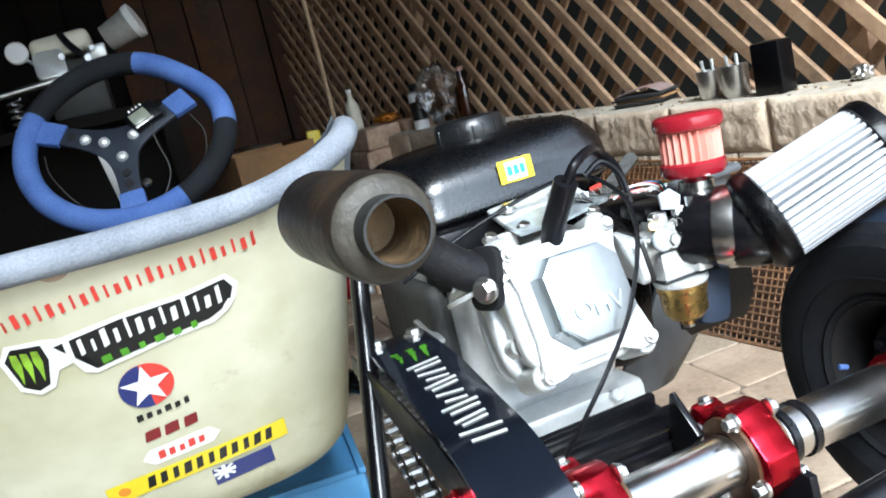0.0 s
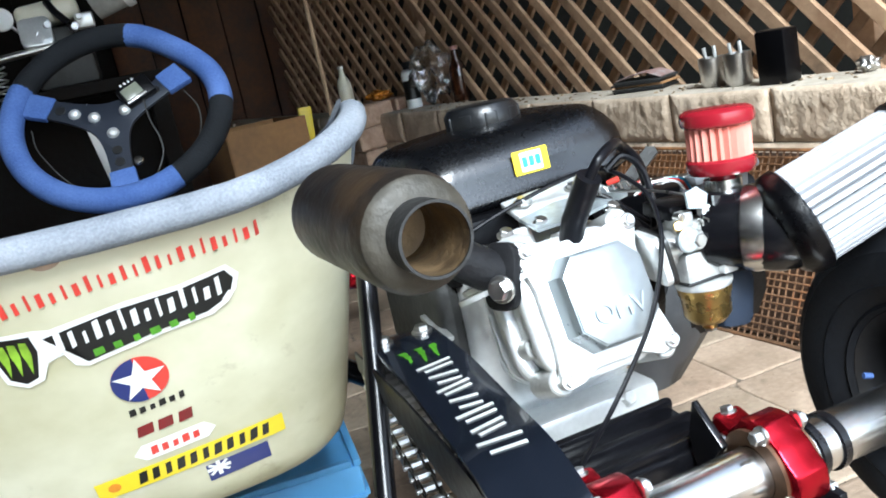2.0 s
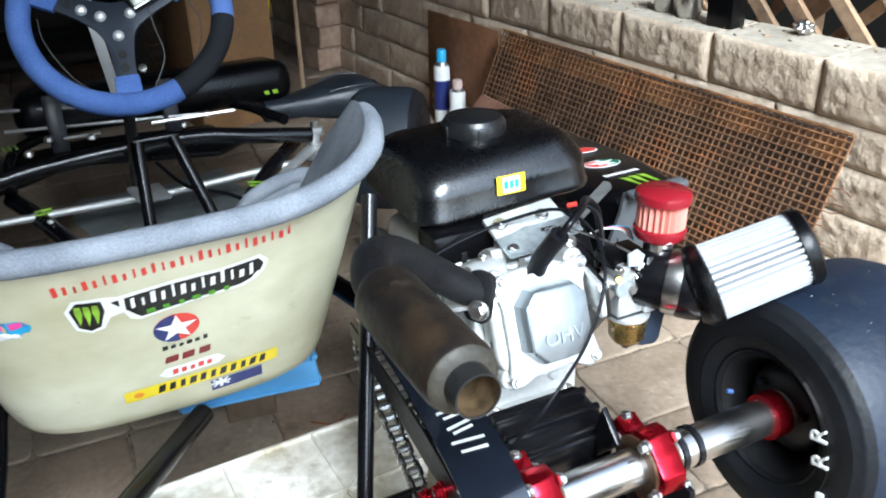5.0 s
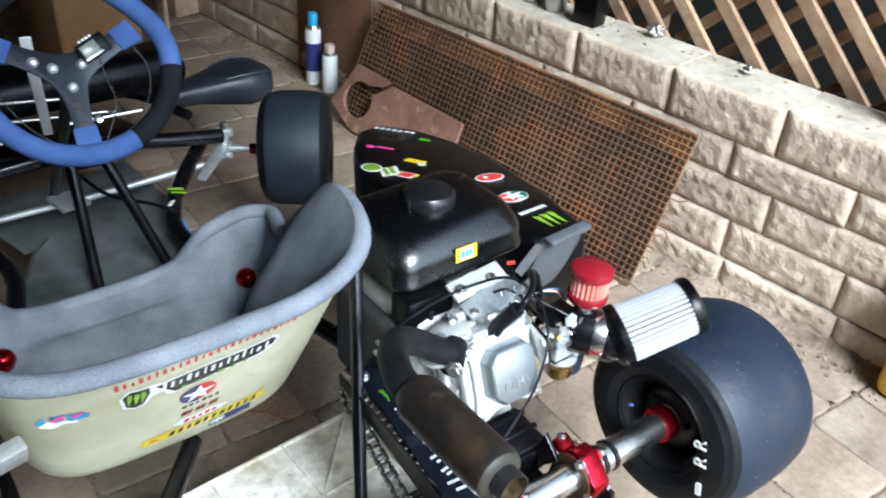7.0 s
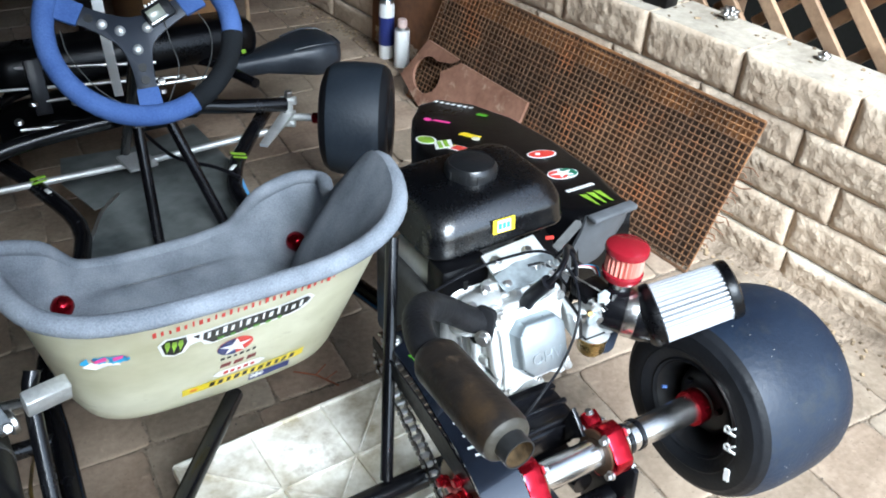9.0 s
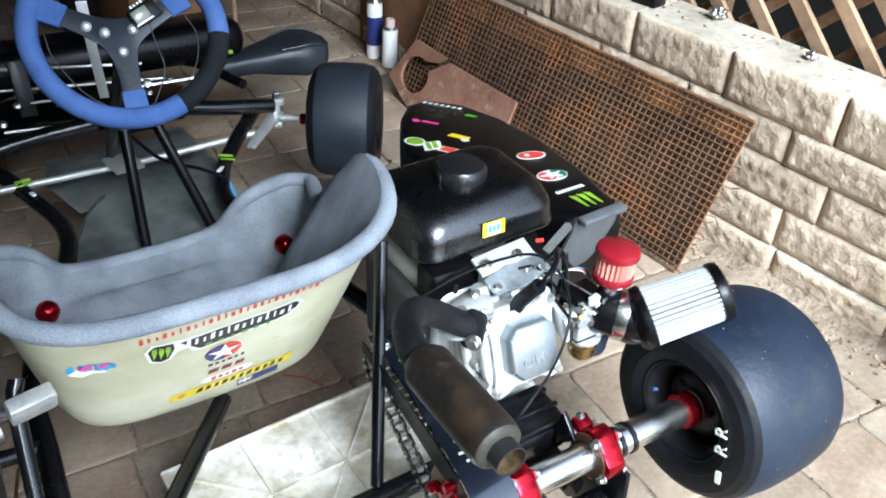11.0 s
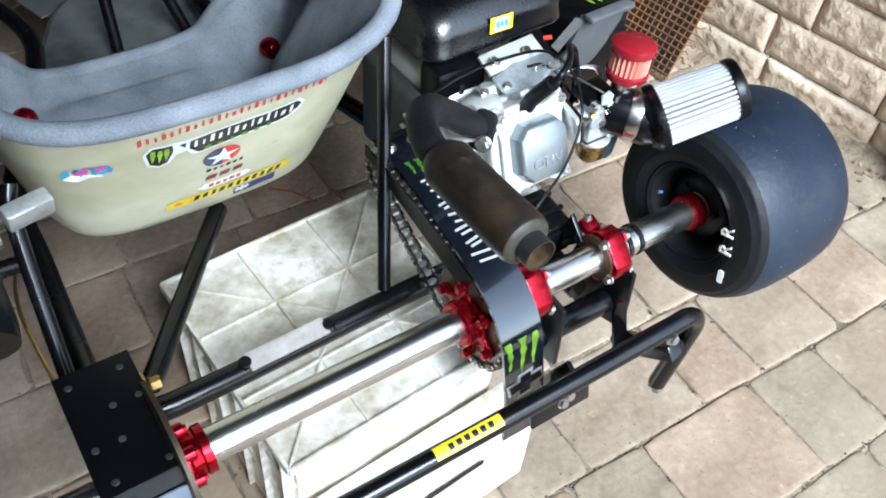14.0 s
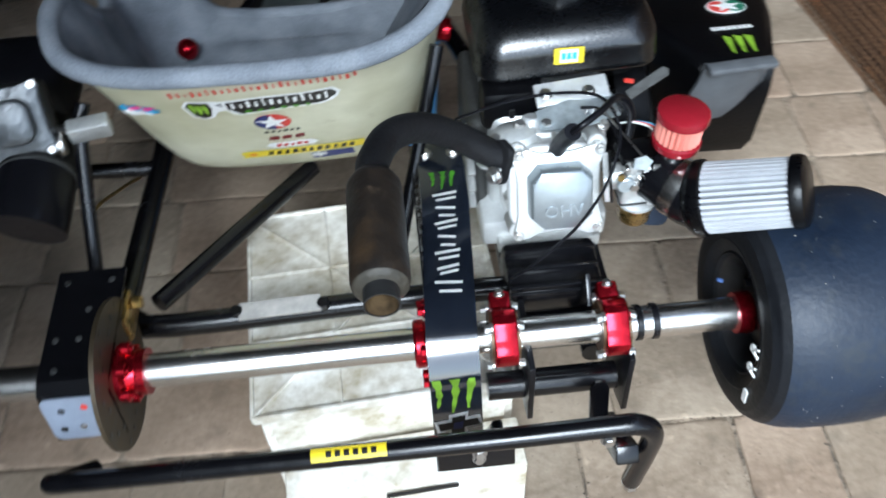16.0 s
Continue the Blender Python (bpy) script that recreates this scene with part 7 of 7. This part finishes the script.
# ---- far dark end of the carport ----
# the left three boards take the near-black that stands for deep shade
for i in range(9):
    p = part("dark_board", box(0.24, 0.03, 2.45, pose(-0.95 + 0.25 * i, 5.9 - 0.02 * (i % 2), 1.225), 0.004), REDWOOD if i > 2 else SHADEBLACK)
    tagged(p, "tall timber board, brown with three near-black for deep shade", "board", "timber boards")
rod = part("bamboo_rod", tube([(0.352, 2.62, 0.0), (0.345, 2.6, 0.9), (0.325, 2.6, 1.75)], 0.008, 8), mat("bamboo", (0.36, 0.25, 0.15), 0.6, 0, 0.3))
tagged(rod, "thin brown rod standing against the wall", "rod")
bx = thing("cardboard_box", pose(0.09, 2.75, 0.0, 0, 0, 12), "open brown cardboard box in the shade", "box")
for x, y, w, d in ((-0.14, 0, 0.008, 0.3), (0.14, 0, 0.008, 0.3), (0, -0.15, 0.28, 0.008), (0, 0.15, 0.28, 0.008)):
    part("box_side", box(w, d, 0.60, pose(x, y, 0.30), 0.001), CARD, bx)
part("box_base", box(0.28, 0.3, 0.008, pose(0, 0, 0.004)), CARD, bx)
lev = part("spirit_level", box(0.05, 0.02, 0.62, pose(0.28, 2.86, 0.31, 4, 4, 0), 0.003), YELLOW)
tagged(lev, "yellow level standing on end", "level")
st = part("white_stick", box(0.02, 0.01, 0.58, pose(0.255, 2.80, 0.29, 2, 4, 0), 0.002), WHITE)
tagged(st, "thin white strip leaning in the corner", "strip")
# unseen bench added to carry the engine; its near-black colour stands for shade
bench = thing("workbench", pose(-0.62, 3.12, 0.0), "made-up bench under the spare engine, coloured near-black for shade", "workbench")
part("bench_top", box(0.95, 0.6, 0.04, pose(0, 0, 0.83), 0.004), SHADEBLACK, bench)
part("back_panel", box(0.90, 0.02, 0.70, pose(0, 0.28, 0.45), 0.003), SHADEBLACK, bench)
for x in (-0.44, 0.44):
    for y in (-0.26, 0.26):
        part("leg", box(0.06, 0.06, 0.81, pose(x, y, 0.405), 0.004), SHADEBLACK, bench)
part("bench_shelf", box(0.86, 0.5, 0.03, pose(0, 0, 0.25), 0.003), SHADEBLACK, bench)
far = thing("spare_engine", pose(-0.445, 2.95, 0.85), "spare small engine with cream tank and grey filter", "engine")
part("tank", box(0.20, 0.15, 0.075, pose(-0.01, 0, 0.25, 0, -4, 0), 0.025, 3), CREAM, far, "cream fuel tank")
part("block", box(0.20, 0.18, 0.20, pose(0, 0.02, 0.10), 0.02), GREYMET, far)
part("valve_cover", slab(rounded(0.10, 0.10, 0.02), 0.03, facing((-0.055, -0.10, 0.18), (0, -1, 0.35)), 0.005), ALLOYP, far, "bright valve cover")
part("filter", lathe([(0, 0), (0.045, 0), (0.055, 0.11), (0.0, 0.11)], align((0.14, -0.05, 0.24), (0.3, -0.08, 0.30)), 24), mat("grey_filter", (0.30, 0.29, 0.26), 0.8), far, "grey cone filter")
part("filter_end", lathe([(0.059, -0.010), (0.061, 0.0), (0.061, 0.014), (0.045, 0.020), (0.03, 0.017), (0.0, 0.016)], align((0.242, -0.069, 0.278), (0.3, -0.08, 0.30)), 24), WHITE, far, "pale filter end cap")
for i, (x, y, z, r) in enumerate(((-0.05, -0.10, 0.17, 0.018), (-0.02, -0.11, 0.20, 0.012), (0.06, -0.11, 0.18, 0.014), (0.08, -0.10, 0.21, 0.010), (0.0, -0.115, 0.12, 0.022))):
    part("engine_fitting", cyl((x, y, z), (x + 0.008, y - 0.03, z + 0.004), r, 14), ALLOYP if i % 2 else STEEL, far)
part("carburettor", box(0.06, 0.05, 0.05, pose(0.10, -0.09, 0.20), 0.008), ALLOYP, far)
part("plug_lead", tube([(0.0, -0.1, 0.28), (0.02, -0.12, 0.24), (0.05, -0.12, 0.20)], 0.012, 8, 5), SATIN, far)
part("lever_knob", lathe([(0, 0.016), (0.012, 0.016), (0.034, 0.011), (0.038, 0.004), (0.036, 0)], facing((-0.15, -0.06, 0.25), (0, -1, 0)), 20), WHITE, far)
part("lever", tube([(-0.15, -0.057, 0.25), (-0.08, -0.06, 0.17)], 0.006, 8), STEEL, far)
part("steel_bar", tube([(-0.36, -0.12, 0.11), (0.05, -0.12, 0.14)], 0.012, 10), STEEL, far)
part("coil_spring", tube([(-0.20 + 0.022 * math.cos(i * 0.7), -0.12 + 0.022 * math.sin(i * 0.7), 0.10 - 0.0025 * i) for i in range(60)], 0.003, 6), STEEL, far)

# ---- paving ----
paving = new("pavement")
tagged(paving, "worn beige concrete pavers in uneven rows", "pavement", kind="structure")
ROWH = 0.190
rp = random.Random(11)
pav_me = {}


def paver_mesh(w, v):
    """A tumbled paver: rounded corners, a wandering worn edge, a faintly dished top."""
    key = (round(w, 3), v)
    if key in pav_me:
        return pav_me[key]
    rq = random.Random(int(w * 1000) * 31 + v)
    hw, hh = w / 2 - 0.0008, ROWH / 2 - 0.0008
    cut = [rq.uniform(0.003, 0.012) for _ in range(4)]
    out = []
    corners = ((hw, hh), (-hw, hh), (-hw, -hh), (hw, -hh))
    for i, (cx, cy) in enumerate(corners):
        nx, ny = corners[(i + 1) % 4]
        d = Vector((nx - cx, ny - cy)).normalized()
        nrm = Vector((-d.y, d.x))
        ln = math.hypot(nx - cx, ny - cy)
        bow = rq.uniform(-0.001, 0.003)
        for k in range(11):
            f = cut[i] + (ln - cut[i] - cut[(i + 1) % 4]) * k / 10
            wob = max(0.0, 0.0006 + 0.0026 * noise.noise(Vector((f * 38 + v * 7.7, i * 5.1, w * 90))) + bow * math.sin(math.pi * k / 10))
            if k in (0, 10):
                wob = 0.0035
            out.append(Vector((cx, cy)) + d * f + nrm * wob)
    bm = bmesh.new()
    rings = []
    for s_, z in ((0.0, -0.02), (0.0, 0.0132), (0.0008, 0.0149), (0.0024, 0.0158), (0.009, 0.0160)):
        rings.append([bm.verts.new((p.x * (1 - s_ / hw), p.y * (1 - s_ / hh), z)) for p in out])
    n = len(out)
    for ra, rb in zip(rings, rings[1:]):
        for k in range(n):
            bm.faces.new((ra[k], ra[(k + 1) % n], rb[(k + 1) % n], rb[k]))
    bm.faces.new(rings[-1])
    bmesh.ops.recalc_face_normals(bm, faces=bm.faces[:])
    for f in bm.faces:
        f.smooth = True
    me = bpy.data.meshes.new("paver")
    bm.to_mesh(me)
    bm.free()
    me.materials.append(PAVER)
    pav_me[key] = me
    return me


# rows whose joints lie in plain sight keep their true joints; the rest are laid at random
JOINTS = {-2: (0.10, 0.345, 0.53, 0.74), -1: (0.052, 0.200, 0.445, 0.610, 0.815), 0: (0.095, 0.348, 0.489, 0.699, 0.905), 1: (0.16, 0.40, 0.565, 0.80, 0.990), 2: (-0.12, 0.09, 0.30), 3: (-0.62, -0.418, -0.20, 0.02)}
gv, gf = [], []


def grain(x, y, z, r):
    """One angular grain for the joints."""
    k = len(gv)
    t = rp.uniform(0, 6.283)
    for i in range(4):
        q = r * rp.uniform(0.7, 1.3)
        gv.append((x + q * math.cos(t + 1.571 * i), y + q * math.sin(t + 1.571 * i), z))
    gv.append((x, y, z + r * rp.uniform(0.5, 1.0)))
    gv.append((x, y, z - r))
    for i in range(4):
        gf.append((k + i, k + (i + 1) % 4, k + 4))
        gf.append((k + (i + 1) % 4, k + i, k + 5))


WIDE = (0.145, 0.165, 0.165, 0.21, 0.245, 0.25)
for r in range(-7, 24):
    y = 0.042 + ROWH * (r + 0.5)
    xs = list(JOINTS.get(r, (rp.uniform(-0.1, 0.1),)))
    while xs[0] > -1.45:
        xs.insert(0, xs[0] - rp.choice(WIDE))
    while xs[-1] < 1.30:
        xs.append(xs[-1] + rp.choice(WIDE))
    for xa, xb in zip(xs, xs[1:]):
        xm, w = (xa + xb) / 2, xb - xa
        if -1.17 < xm < wall_x(y) + 0.05:
            o = new("paver", paver_mesh(w, rp.randrange(4)))
            o.parent = paving
            if -0.75 < y < 1.0 and -0.5 < xm < 1.25:
                for _ in range(int(150 * (w + ROWH))):
                    side = rp.random() < w / (w + ROWH)
                    e = rp.gauss(0, 0.0026 + 0.008 * (rp.random() < 0.10))
                    f = rp.uniform(-0.5, 0.5)
                    gx, gy = (xm + f * w, y - ROWH / 2 + e) if side else (xa + e, y + f * ROWH)
                    grain(gx, gy + 0.022 * gx, -0.0006 if abs(e) < 0.003 else 0.0012, rp.choice((0.0007, 0.0010, 0.0014, 0.0018, 0.0027)))
            o.matrix_basis = pose(xm, y + 0.022 * xm, -0.015 + rp.uniform(-0.0016, 0.0016), rp.uniform(-0.5, 0.5), rp.uniform(-0.5, 0.5), 1.2 + rp.choice((0, 0, 180)) + rp.uniform(-0.9, 0.9))
gm = bpy.data.meshes.new("joint_grit")
gm.from_pydata(gv, [], gf)
gm.materials.append(mat("joint_grit", (0.085, 0.062, 0.042), 0.95, 0, scale=40, fine=200, col2=(0.24, 0.19, 0.145), island=0.9))
tagged(new("joint_grit", gm), "soil crumbs and pale grit in the paving joints", "grit", kind="stuff")
